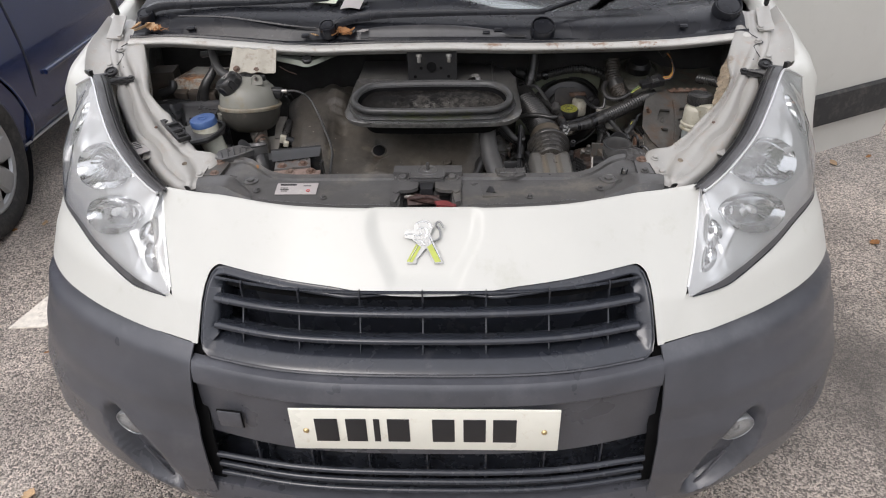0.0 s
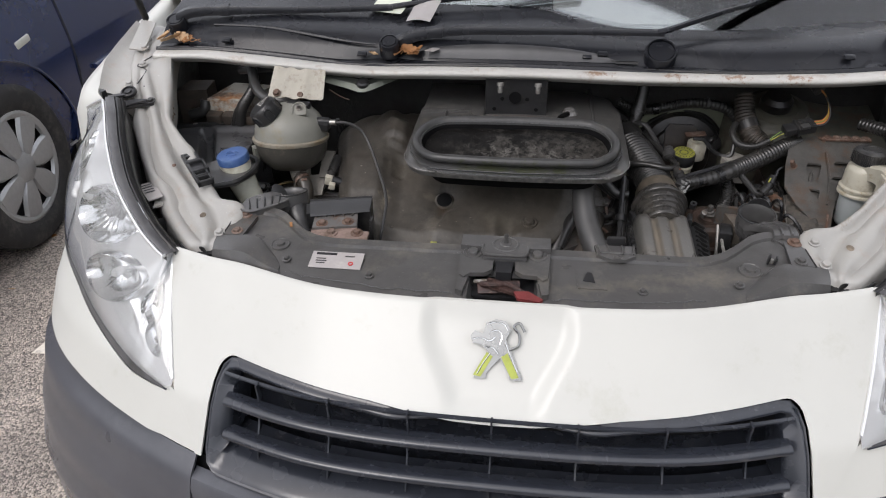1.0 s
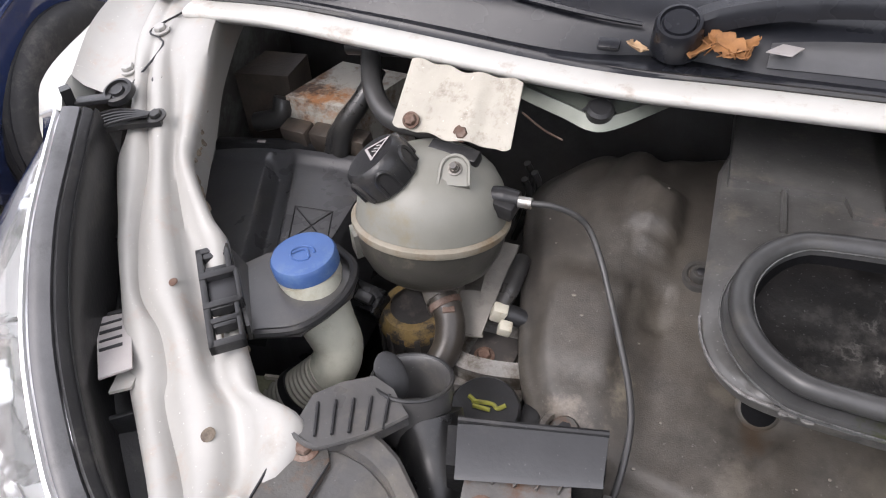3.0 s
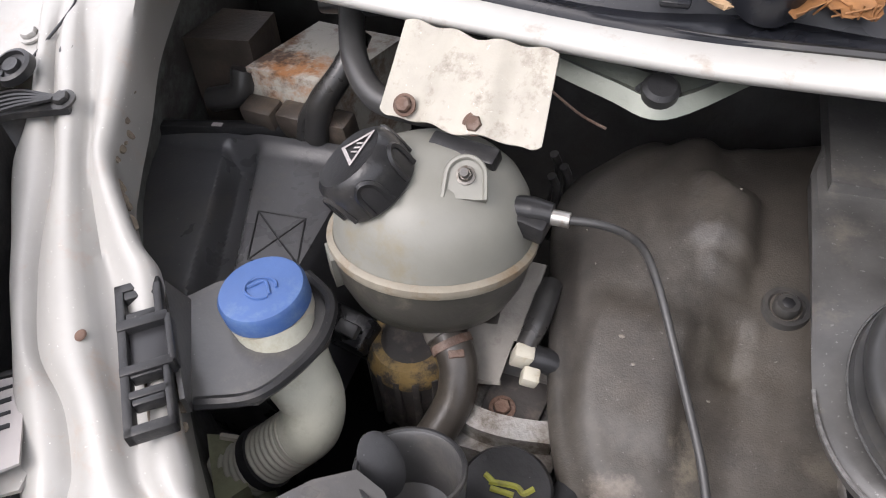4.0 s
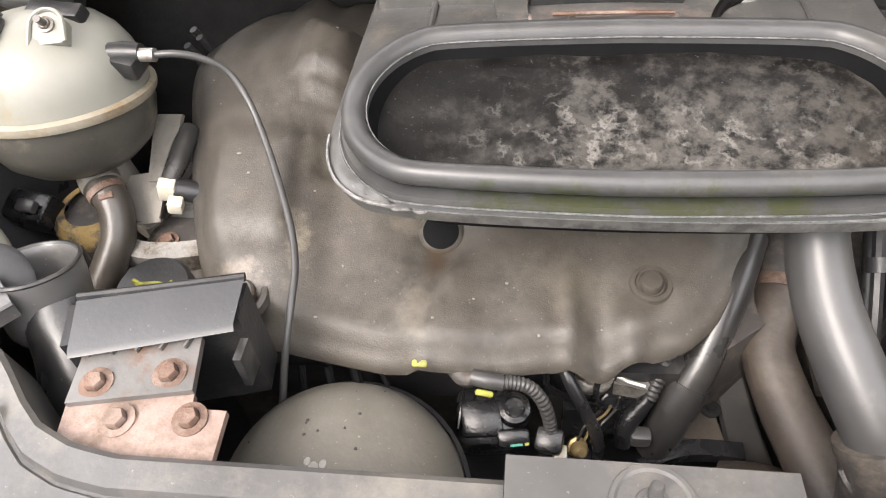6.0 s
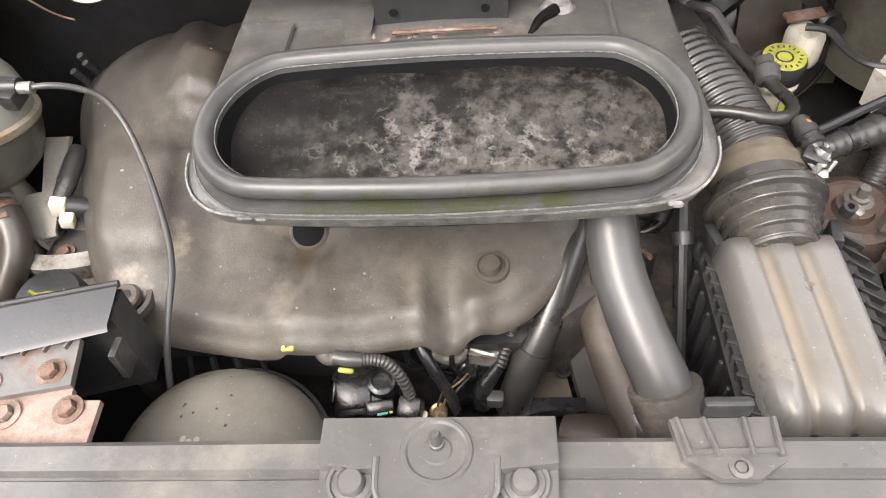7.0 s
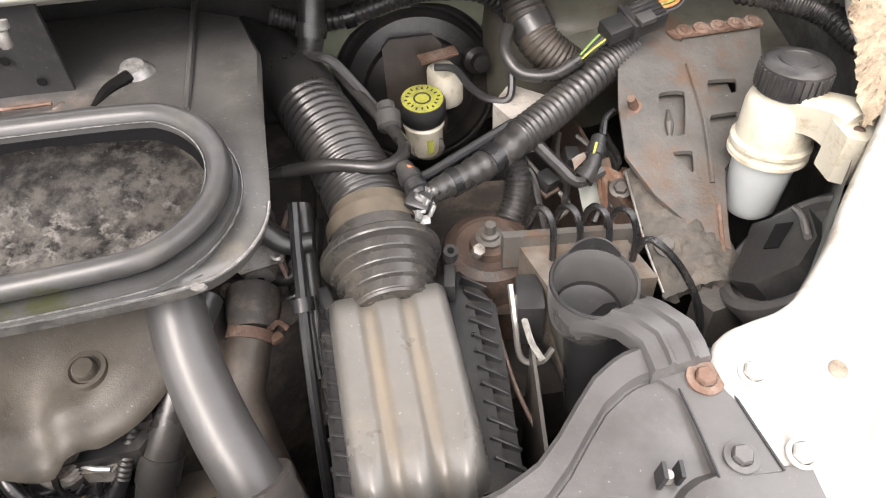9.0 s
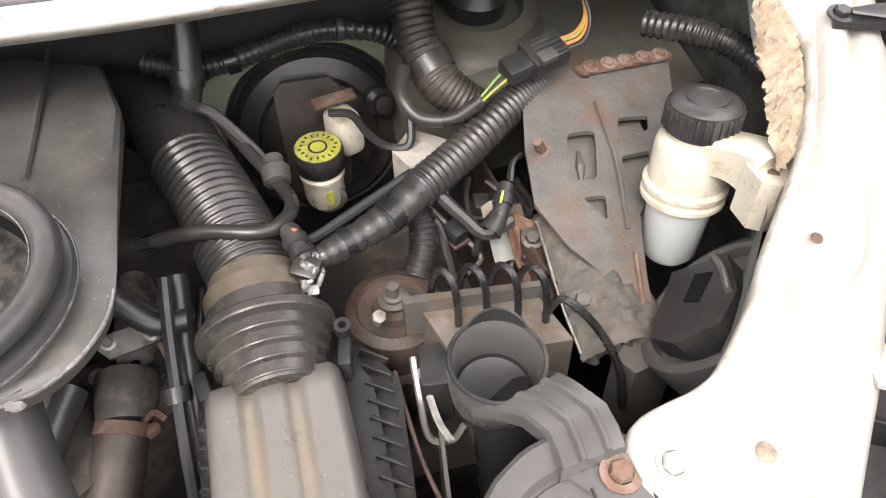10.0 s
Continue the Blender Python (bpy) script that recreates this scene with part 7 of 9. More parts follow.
part("tray", prism(B(), [(-.478, .444), (-.478, .480), (-.462, .498), (-.440, .512), (-.420, .505), (-.400, .486), (-.415, .468), (-.436, .450), (-.456, .438)], .888, .901, bevel=.003), PANEL, ductL)
for k in range(5):
    f = k / 4
    part("tray_rib", tube(B(), [(-.470 + .050 * f, .474 + .024 * f, .9025), (-.458 + .046 * f, .446 + .022 * f, .9025)], .0013, 6), PLASTIC, ductL)
part("tray_lip", tube(B(), [(-.478, .444, .9015), (-.456, .438, .9015), (-.436, .450, .9015), (-.415, .468, .9015), (-.400, .486, .901)], .0022, 6, 30), PANEL, ductL)
part("arm", tube(B(), [(-.398, .515, .862), (-.385, .496, .842), (-.372, .470, .822), (-.36, .445, .79)], [.030, .031, .032, .033], 22), FIN, ductL)

# ---- right lamp back ----
lb = thing("headlamp_rear_cover", (.60, .57, .80), "round black plastic rear cover of the headlamp", "lamp cover", BAY)
m = axis_to((.608, .560, .845), (-.55, .45, .62))
part("cover", lathe(B(), [(.066, -.04), (.068, -.004), (.066, .002), (.060, .004), (.056, .002), (.055, -.006), (.050, -.008), (0, -.008)], m, 48), PANEL, lb, sharp=28)
part("block", prism(B(), [(-.040, -.036), (.030, -.042), (.046, -.016), (.040, .020), (.012, .030), (-.034, .016)], -.010, .014, m, .005), PLASTIC, lb)
part("recess", prism(B(), [(-.024, -.010), (.004, -.016), (.010, -.002), (-.018, .006)], .0135, .0152, m, .0005), VOID, lb)
part("grip", tube(B(), [m @ Vector(p) for p in ((-.038, .004, .014), (-.016, .016, .017), (.012, .024, .016))], .003, 8, 20), PANEL, lb)
part("brass_nut", lathe(B(), [(.004, 0), (.004, .008), (.009, .008), (.010, 0)], axis_to((.640, .555, .88), (-.5, -.3, .7)), 14), CREAM, lb)


# ---- coolant tank ----
tank = thing("coolant_tank", (-.46, .69, .85), "milky plastic coolant expansion tank with brown seam, half full", "coolant tank", BAY)
mt = Matrix.Translation((-.4575, .690, .927)) @ Matrix.Rotation(radians(-11), 4, "X") @ Matrix.Diagonal((.975, .975, .9, 1))
part("upper_shell", lathe(B(), [(.0765, -.006), (.0765, .001), (.074, .002), (.0735, .010), (.0725, .022), (.069, .036), (.061, .051), (.049, .063), (.034, .071), (.018, .075), (0, .076)], mt, 48), TANK, tank)
part("seam", lathe(B(), [(.074, -.008), (.0775, -.007), (.079, -.003), (.079, .001), (.0765, .003), (.0745, .0035)], mt, 48), surf("brown stained seam", (0.25, 0.225, 0.178), 0.5, var=0.15, dirt=(.17, .12, .07), amount=.35, dscale=30), tank)
part("lower_shell", lathe(B(), [(.0745, -.006), (.074, -.02), (.071, -.034), (.063, -.052), (.048, -.066), (.025, -.072), (0, -.073)], mt, 48), surf("coolant seen through plastic", (0.052, 0.049, 0.042), 0.36, var=0.12, dirt=(.15, .135, .105), amount=.22), tank)
mcap = axis_to((-.481, .664, .980), (-.55, -.18, .85))
part("neck", lathe(B(), [(.020, -.03), (.021, -.004), (.024, -.003), (.024, .004)], mcap, 28), TANK, tank)
cap = part("cap", lathe(B(), [(.027, .0), (.0295, .002), (.0305, .012), (.0305, .022), (.0285, .029), (.0245, .032), (.020, .0315), (0, .0325)], mcap, 40), PLASTIC, tank, "black screw cap with a white warning triangle")
for k in range(6):
    a = 2 * math.pi * k / 6 + .3
    part("grip", tube(B(), [mcap @ Vector((.0300 * math.cos(a + b), .0300 * math.sin(a + b), z)) for b, z in ((-.26, .004), (-.22, .020), (0, .026), (.22, .020), (.26, .004))], .0024, 6, 20), PLASTIC, cap)


def tri(s):
    return [(s * math.cos(math.pi / 2 + 2 * math.pi * k / 3), s * math.sin(math.pi / 2 + 2 * math.pi * k / 3)) for k in range(3)]


mtri = mcap @ Matrix.Translation((-.004, .006, .0318)) @ Matrix.Rotation(2.5, 4, "Z")
bm = B()
o, i_ = [bm.verts.new(mtri @ Vector((*p, .0012))) for p in tri(.0175)], [bm.verts.new(mtri @ Vector((*p, .0012))) for p in tri(.0125)]
for k in range(3):
    bm.faces.new((o[k], o[(k + 1) % 3], i_[(k + 1) % 3], i_[k]))
part("warning_triangle", bm, PAPER, cap)
for x in (-.0035, 0, .0035):
    part("warning_bar", box(B(), (0, 0, 0), (.0012, .007, .0006), mtri @ Matrix.Translation((x, -.002, .0012)), 0), PAPER, cap)
# lug with its bolt, side outlet, thin hose
ml = axis_to((-.4249, .6722, .9962), (.12, -.58, .80))
arch = [(.0125 * math.cos(a), .013 * math.sin(a)) for a in np.linspace(0, math.pi, 12)]
part("lug", prism(B(), [(-.0135, -.014), (.0135, -.014)] + arch, -.026, .0, ml, .002), TANK, tank)
part("lug_rim", tube(B(), [ml @ Vector((x, y, .001)) for x, y in [(.0135, -.014), (.0130, -.006)] + arch + [(-.0130, -.006), (-.0135, -.014)]], .0018, 6, 50), TANK, tank)
bolt("lug_bolt", ml @ Vector((0, .001, .0)), tank, ALLOY, (.12, -.58, .80), .0045, 1.4, .004)
part("lug_stud", tube(B(), [ml @ Vector((0, .001, .003)), ml @ Vector((0, 0, .013))], .0028, 10), STEEL_DARK, tank)
part("outlet", tube(B(), [(-.400, .690, .962), (-.386, .692, .961), (-.372, .692, .961)], [.009, .010, .008], 14), PLASTIC, tank)
part("outlet_clip", box(B(), (-.384, .689, .955), (.022, .022, .018), pose(0, 0, 0, 10, 8, -8), .003), PLASTIC, tank)
part("outlet_nut", tube(B(), [(-.372, .690, .961), (-.360, .690, .961)], .0055, 10), STEEL, tank)
part("moulded_mark", box(B(), (-.500, .636, .9345), (.022, .003, .006), pose(0, 0, 0, -10, 0, -38), .001), TANK, tank)
part("fin", prism(B(), [(-.533, .660), (-.520, .645), (-.515, .650), (-.528, .665)], .890, .918, bevel=.002), TANK, tank)
chip = thing("leaf_chip", (-.373, .41, .893), "small orange leaf chip on the air duct", "leaf")
part("chip", prism(B(), [(-.377, .418), (-.372, .419), (-.367, .405), (-.371, .404)], .8955, .8965, bevel=0), LEAF, chip)
vent = thing("vent_hose", (-.29, .62, .88), "thin black vent hose looping over the engine cover", "hose", BAY)
part("hose", tube(B(), [(-.362, .690, .961), (-.343, .693, .960), (-.325, .699, .951), (-.310, .702, .936), (-.295, .690, .915), (-.279, .664, .894), (-.262, .630, .876), (-.248, .598, .862), (-.240, .569, .851), (-.239, .540, .838), (-.242, .515, .815), (-.250, .495, .77)], .0030, 10, 90), PIPE, vent)

# ---- heat shield, linkage, pipes under the cowl ----
shield = thing("heat_shield_bracket", (-.45, .74, 1.0), "bent pale painted bracket with two rusty bolts", "bracket", BAY)
SHIELD = surf("stained cream bracket paint", (0.385, 0.36, 0.305), 0.5, var=0.10, scale=30, dirt=(0.21, 0.18, 0.14), amount=0.27, dscale=42, speck=.2)


def shield_at(u, v):
    e = max(0, (abs(2 * u - 1) - .84) / .16)
    v += (1 - v) * (.02 + .05 * u + .10 * e * e)
    return (-.506 + (.113 + .008 * (1 - v)) * u + .006 * v, .716 - .018 * u + .052 * v + .003 * math.sin(9.5 * u) * (1 - .3 * v), 1.001 + .044 * v - .006 * (2 * u - 1) ** 2 * (1 - v) + .0016 * math.sin(22 * u))


part("plate", sheet(B(), shield_at, 60, 18, .0025), SHIELD, shield)
bolt("bolt", (-.485, .721, 1.0075), shield, RUST, (0, -.72, .7), .0058, 1.4)
bolt("bolt", (-.4325, .714, 1.0065), shield, RUST, (0, -.72, .7), .0058, 1.4)
part("hole", lathe(B(), [(0, .001), (.0035, .001), (.0045, 0)], axis_to((-.457, .7165, 1.006), (0, -.72, .7)), 12), INK, shield)
part("clamp_bar", box(B(), (-.437, .705, .990), (.050, .014, .012), pose(0, 0, 0, 20, 0, -10), .002), PLASTIC, shield)
link = thing("wiper_linkage", (-.34, .80, .99), "pale green grey wiper linkage arm with a pivot bolt", "wiper linkage", BAY)
LINK = surf("pale linkage metal", (0.19, 0.205, 0.175), 0.45, metal=0.2, var=0.1, scale=30)
part("arm", loft(B(), [[(x, y - w, z), (x, y - w * .6, z + .010), (x, y, z + .004), (x, y + w * .6, z + .010), (x, y + w, z)] for x, y, z, w in ((-.43, .835, 1.0, .018), (-.39, .818, .998, .021), (-.355, .804, .996, .022), (-.328, .796, .994, .026), (-.306, .803, .995, .026), (-.27, .835, 1.0, .022), (-.24, .87, 1.0, .018))], 24), LINK, link)
part("pivot", lathe(B(), [(0, .016), (.010, .016), (.013, .013), (.013, .004), (.017, .002), (.018, 0)], axis_to((-.3235, .789, .998), (.1, -.35, 1)), 20), PLASTIC, link)
part("rod", tube(B(), [(-.28, .84, 1.005), (-.18, .85, 1.01), (-.05, .86, 1.01), (.1, .86, 1.0)], .007, 10), PIPE, link)
part("rod", tube(B(), [(-.62, .86, 1.00), (-.54, .85, 1.01), (-.46, .84, 1.005)], .008, 10), PIPE, link)
grey = thing("grey_hose", (-.53, .78, .98), "dull grey coolant hose bending under the cowl", "hose", BAY)
part("hose", tube(B(), [(-.600, .885, 1.03), (-.583, .845, 1.015), (-.563, .800, .990), (-.535, .773, .975), (-.500, .766, .972), (-.46, .77, .97)], .011, 14, 40), PIPE, grey)
part("clamp", box(B(), (-.55, .835, 1.022), (.034, .022, .016), pose(0, 0, 0, 15, 0, 20), .005), PLASTIC, grey)
for k, (x, y) in enumerate(((-.395, .80), (-.388, .815), (-.40, .83))):
    t = thing("sensor_wire", (x, y, .9), "thin wires with small plugs in the dark of the bay", "wires", BAY)
    part("wire", tube(B(), [(x, y, .905), (x + .004, y + .006, .885), (x + .002, y, .86), (x - .01, y, .82)], .004, 8), RUBBER, t)
part("wire", tube(B(), [(-.40, .80, .985), (-.375, .79, .975), (-.355, .785, .97)], .0011, 6), RUST, t)

# ---- washer filler with blue cap ----
wash = thing("washer_filler", (-.54, .59, .78), "blue capped washer filler neck of milky plastic", "washer filler", BAY)
mw = axis_to((-.547, .598, .931), (-.08, -.04, 1)) @ Matrix.Diagonal((.95, .95, .85, 1))
part("cap", lathe(B(), [(.0305, -.020), (.0325, -.018), (.0325, -.004), (.0305, -.0005), (.028, .0), (.0, -.001)], mw, 48), BLUE, wash, "blue screw cap")
part("cap_mark", tube(B(), [mw @ Vector((.012 * math.cos(a), .010 * math.sin(a), .0)) for a in np.linspace(.3, 5.6, 16)], .0012, 6, 40), BLUE, wash)
part("cap_mark", tube(B(), [mw @ Vector(p) for p in ((-.010, -.002, .0), (0, .006, .0), (.010, -.004, .0))], .0012, 6, 16), BLUE, wash)
part("collar", lathe(B(), [(.0295, -.034), (.0315, -.032), (.0315, -.020), (.028, -.018)], mw, 40), CREAM, wash)
part("neck", tube(B(), [(-.542, .595, .905), (-.533, .588, .880), (-.525, .583, .862), (-.515, .577, .842), (-.514, .565, .825), (-.526, .557, .812)], [.028, .0275, .026, .024, .023, .022], 24, 60), surf("milky washer tube", (0.42, 0.42, 0.35), 0.45, var=0.06, dirt=(.30, .28, .21), amount=.25), wash)
part("neck_ribs", tube(B(), [(-.522, .560, .816), (-.540, .550, .800), (-.557, .541, .785), (-.58, .53, .768)], .0225, 22, wave=.045, pitch=.0055), surf("milky ribbed tube", (0.36, 0.345, 0.285), 0.5, var=0.06), wash, sharp=80)
part("neck_ring", tube(B(), [(-.546, .547, .795), (-.552, .544, .790)], .0255, 22, 4), INK, wash)
part("tray", prism(B(), [(-.615, .590), (-.600, .612), (-.575, .632), (-.535, .636), (-.505, .618), (-.498, .590), (-.508, .560), (-.52, .534), (-.558, .518), (-.572, .530)], .896, .904, bevel=.002), PANEL, wash)
part("tray_lip", tube(B(), [(-.555, .519, .903), (-.52, .535, .905), (-.503, .566, .907), (-.499, .592, .909), (-.508, .617, .910), (-.535, .634, .910)], .0045, 8, 40), PLASTIC, wash)
clip = thing("hose_clip_bracket", (-.59, .53, .92), "black plastic clip bracket with square slots on the rail", "clip bracket", BAY)
a0, a1 = Vector((-.621, .569, .939)), Vector((-.549, .482, .929))
dirr = (a1 - a0).normalized()
side = Vector((.77, .64, 0))


def strip(u0, u1, v0, v1, h):
    L_ = (a1 - a0).length
    bm_ = B()
    c = a0 + dirr * (L_ * (u0 + u1) / 2) + side * ((v0 + v1) / 2 * .029 - .0145)
    mm = Matrix((( dirr.x, side.x, 0, c.x), (dirr.y, side.y, 0, c.y), (dirr.z, 0, 1, c.z), (0, 0, 0, 1)))
    return box(bm_, (0, 0, 0), (L_ * (u1 - u0), .029 * (v1 - v0), h), mm, .0012)


for u0, u1, v0, v1, h in ((0, 1, 0, .2, .010), (0, .06, 0, 1, .010), (.94, 1, 0, 1, .010), (.27, .34, 0, 1.1, .012), (.58, .64, 0, 1.1, .012), (.74, .79, .1, 1, .010), (0, .34, .82, 1, .010), (.60, 1, .85, 1, .010), (.30, .62, 1.0, 1.15, .012),
                          (.06, .12, .2, .85, .009), (.22, .27, .2, .85, .009), (.64, .66, .2, .85, .009), (.79, .83, .2, .85, .009)):
    part("bar", strip(u0, u1, v0, v1, h), PLASTIC, clip)
part("wing", sheet(B(), lambda u, v: (-.612 + .064 * u + (.004 - .010 * u) * v, .582 - .072 * u + (.010 - .006 * u) * v, .934 - .008 * u - (.030 - .006 * u) * v), 10, 6, .003), PANEL, clip)
part("backing", strip(.28, .60, .2, 1.0, .001), INK, clip)

bottle = thing("washer_bottle", (-.60, .55, .60), "pale green washer bottle corner deep beside the rail", "washer bottle", BAY)
part("bottle", prism(B(), [(-.602, .547), (-.568, .556), (-.548, .520), (-.562, .498)], .62, .795, bevel=.006), surf("pale green bottle plastic", (0.24, 0.25, 0.155), 0.45, var=0.08, dirt=(.16, .15, .09), amount=.3), bottle)
part("rib", tube(B(), [(-.589, .548, .797), (-.571, .551, .797)], .003, 6), CREAM, bottle)
# ---- battery box with folded lid; rusty box behind ----
bat = thing("battery_box", (-.69, .73, .70), "black plastic battery cover with folded top and cross mark", "battery cover", BAY)
rows = []
for v in np.linspace(0, 1, 60):
    sec = []
    for u in np.linspace(0, 1, 90):
        x = -.805 + .015 * v + (.250 - .024 * v) * u
        y = .612 + .171 * v + (.027 * v - .01) * u
        across = x + .6875 - .40 * (.785 - y)
        fold = .004 * smooth01(across / .02) - .026 * smooth01((.021 - abs(across)) / .014) * smooth01((.97 - v) / .06) - .012 * smooth01((u - .975) / .025)
        sec.append((x, y, .876 + .010 * v + fold + .008 * smooth01((v - .88) / .1) - .03 * smooth01((.06 - v) / .06)))
    rows.append([(sec[0][0] - .002, sec[0][1], .72)] + sec + [(sec[-1][0] + .002, sec[-1][1], .70)])
rows = [[(p[0], p[1] - .003, .68) for p in rows[0]]] + rows + [[(p[0], p[1] + .004, .70) for p in rows[-1]]]
part("lid", loft(B(), rows), surf("dusty battery cover plastic", (0.062, 0.062, 0.065), 0.30, var=0.12, scale=25, bump=0.1, dirt=(0.085, 0.08, 0.072), amount=0.3, dscale=10, speck=0.2), bat, sharp=30)
MARK = ((-.626, .707), (-.582, .710), (-.565, .663), (-.606, .656))
lid_z = lambda y: .8805 + .010 * (y - .612) / .171
for i, j in ((0, 1), (1, 2), (2, 3), (3, 0), (0, 2), (1, 3)):
    a, b = MARK[i], MARK[j]
    part("moulded_line", tube(B(), [(a[0], a[1], lid_z(a[1]) - .0002), (b[0], b[1], lid_z(b[1]) - .0002)], .0008, 5), PLASTIC, bat)
part("back_ridge", box(B(), (-.700, .798, .892), (.205, .014, .018), pose(0, 0, 0, 0, 0, 14), .004), PLASTIC, bat)
part("ridge_chip", box(B(), (-.716, .790, .9015), (.010, .005, .001), pose(0, 0, 0, 0, 0, 10), 0), PAPER, bat)
rust_box = thing("relay_box", (-.65, .85, .88), "white painted box with peeling paint and orange rust", "relay box", BAY)
PEEL = surf("peeling rusty paint", (0.44, 0.42, 0.37), 0.6, var=0.06, scale=20, bump=0.4, dirt=(0.13, 0.055, 0.016), amount=0.40, dscale=22)
stain_or_shade(PEEL, (.33, .13, .030), (-.655, .842, .94), (.060, .030, .05), grain=60, rag=3.0)
stain_or_shade(PEEL, (.045, .022, .012), (-.672, .848, .94), (.036, .028, .05), grain=80, rag=4)
stain_or_shade(PEEL, (.05, .04, .032), (-.612, .868, .945), (.014, .010, .03), grain=60, rag=2)
part("body", prism(B(), [(-.694, .826), (-.668, .925), (-.572, .915), (-.600, .818)], .84, .946, bevel=.010), PEEL, rust_box)
part("cable", tube(B(), [(-.615, .80, .90), (-.605, .80, .935), (-.585, .815, .965), (-.575, .84, .99)], [.012, .013, .011, .010], 12), RUBBER, rust_box)
part("cable", tube(B(), [(-.63, .80, .895), (-.618, .795, .925), (-.60, .80, .95)], .007, 8), RUBBER, rust_box)
for x in (-.676, -.638, -.60):
    part("ledge", box(B(), (x, .812, .905), (.036, .024, .030), pose(0, 0, 0, 10, 0, -5), .004), BROWN, rust_box)
part("side_tower", prism(B(), [(-.775, .845), (-.77, .91), (-.712, .915), (-.706, .855)], .84, .955, bevel=.006), BROWN, rust_box)
part("cable", tube(B(), [(-.735, .815, .91), (-.705, .82, .92), (-.70, .83, .94)], .012, 10), RUBBER, rust_box)

# ---- below the coolant tank: pump, hose, sensor ----
pump = thing("water_pump_cluster", (-.45, .67, .72), "ribbed dark housing with a yellow top ring", "pump", BAY)
part("drum", lathe(B(), [(.040, -.10), (.040, -.02), (.038, -.012), (.028, -.008), (0, -.008)], axis_to((-.479, .675, .812), (0, -.1, 1)), 28), HOSE, pump)
for k in range(16):
    a = 2 * math.pi * k / 16
    part("rib", box(B(), (-.479 + .040 * math.cos(a), .679 + .040 * math.sin(a), .757), (.006, .006, .075), pose(0, 0, 0, 0, 0, math.degrees(a)), .001), HOSE, pump)
part("yellow_ring", lathe(B(), [(.026, -.006), (.034, -.007), (.0395, -.013), (.0415, -.022), (.041, -.027)], axis_to((-.479, .675, .815), (0, -.1, 1)), 28), surf("flaking yellow paint", (.32, .215, .075), .7, var=.3, dirt=(.06, .05, .04), amount=.55, dscale=60), pump)
CAST = surf("dusty pale casting", (0.165, 0.152, 0.132), 0.55, metal=0.15, var=0.15, scale=50, bump=0.25, dirt=(0.09, 0.078, 0.062), amount=0.3, dscale=22)
part("flange", prism(B(), [(-.455, .708), (-.446, .735), (-.434, .780), (-.402, .802), (-.392, .778), (-.402, .725), (-.406, .668), (-.420, .656), (-.440, .668)], .782, .797, bevel=.003), CAST, pump)
part("flange_rim", tube(B(), [(-.440, .672, .798), (-.421, .661, .798), (-.409, .672, .798), (-.406, .720, .798), (-.397, .772, .799)], .0022, 6, 40), CAST, pump)
for x, y in ((-.424, .694), (-.440, .690), (-.412, .765)):
    bolt("bolt", (x, y, .797), pump, CAST, (0, 0, 1), .006)
part("neck", tube(B(), [(-.442, .676, .872), (-.444, .682, .845), (-.448, .690, .80)], [.020, .019, .022], 18), CAST, pump)
bend = thing("coolant_hose", (-.42, .64, .78), "thick dark rubber hose below the coolant tank", "hose", BAY)
part("hose", tube(B(), [(-.448, .672, .872), (-.440, .658, .857), (-.428, .645, .847), (-.422, .634, .836), (-.421, .620, .822), (-.428, .602, .806), (-.440, .582, .786), (-.452, .565, .765)], [.0150, .0155, .0150, .0148, .0148, .0148, .0148, .0148], 20, 70), surf("dark brown rubber hose", (0.042, 0.036, 0.030), 0.36, var=0.2, scale=40, bump=0.12, dirt=(0.075, 0.064, 0.050), amount=0.3, dscale=22), bend)
part("collar", tube(B(), [(-.449, .674, .874), (-.441, .659, .858), (-.436, .653, .854)], [.0175, .0178, .0172], 20, 8), CAST, bend)
part("clip", tube(B(), [(-.434, .651, .852), (-.430, .647, .849)], .0166, 20, 4), RUST, bend)
part("clip_ear", box(B(), (-.424, .637, .857), (.012, .006, .005), pose(0, 0, 0, 20, 0, 25), .001), RUST, bend)
stay = thing("tank_stay", (-.41, .66, .80), "pale dusty steel stay plate below the coolant tank", "stay", BAY)
part("plate", prism(B(), [(-.022, -.022), (.018, -.022), (.022, .016), (.014, .024), (-.020, .018)], -.0015, .0015, axis_to((-.412, .664, .832), (-.02, -.62, .78)), .001), CAST, stay)
part("plate_fold", tube(B(), [(-.428, .648, .817), (-.410, .646, .817), (-.393, .648, .819)], .0022, 6, 12), CAST, stay)
part("post", loft(B(), [[(x - w, y, z), (x - w, y - .004, z + .004), (x + w, y - .004, z + .004), (x + w, y, z)] for x, y, z, w in ((-.393, .674, .842, .0115), (-.393, .69, .853, .0115), (-.392, .71, .868, .012), (-.391, .725, .878, .0125))], close=True), CAST, stay)
sens = thing("pressure_sensor", (-.39, .66, .82), "small cream plug on a black sensor", "sensor", BAY)
part("plug", box(B(), (-.379, .656, .849), (.015, .012, .020), pose(0, 0, 0, 10, 15, 10), .002), CREAM, sens)
part("plug", box(B(), (-.370, .645, .841), (.013, .012, .013), pose(0, 0, 0, 10, 15, 10), .002), CREAM, sens)
part("body", tube(B(), [(-.374, .660, .846), (-.362, .662, .842), (-.350, .664, .836)], .010, 14), PLASTIC, sens)
part("lead", tube(B(), [(-.378, .662, .853), (-.375, .680, .860), (-.373, .70, .867), (-.372, .715, .870)], [.008, .0095, .0095, .0085], 12), RUBBER, sens)
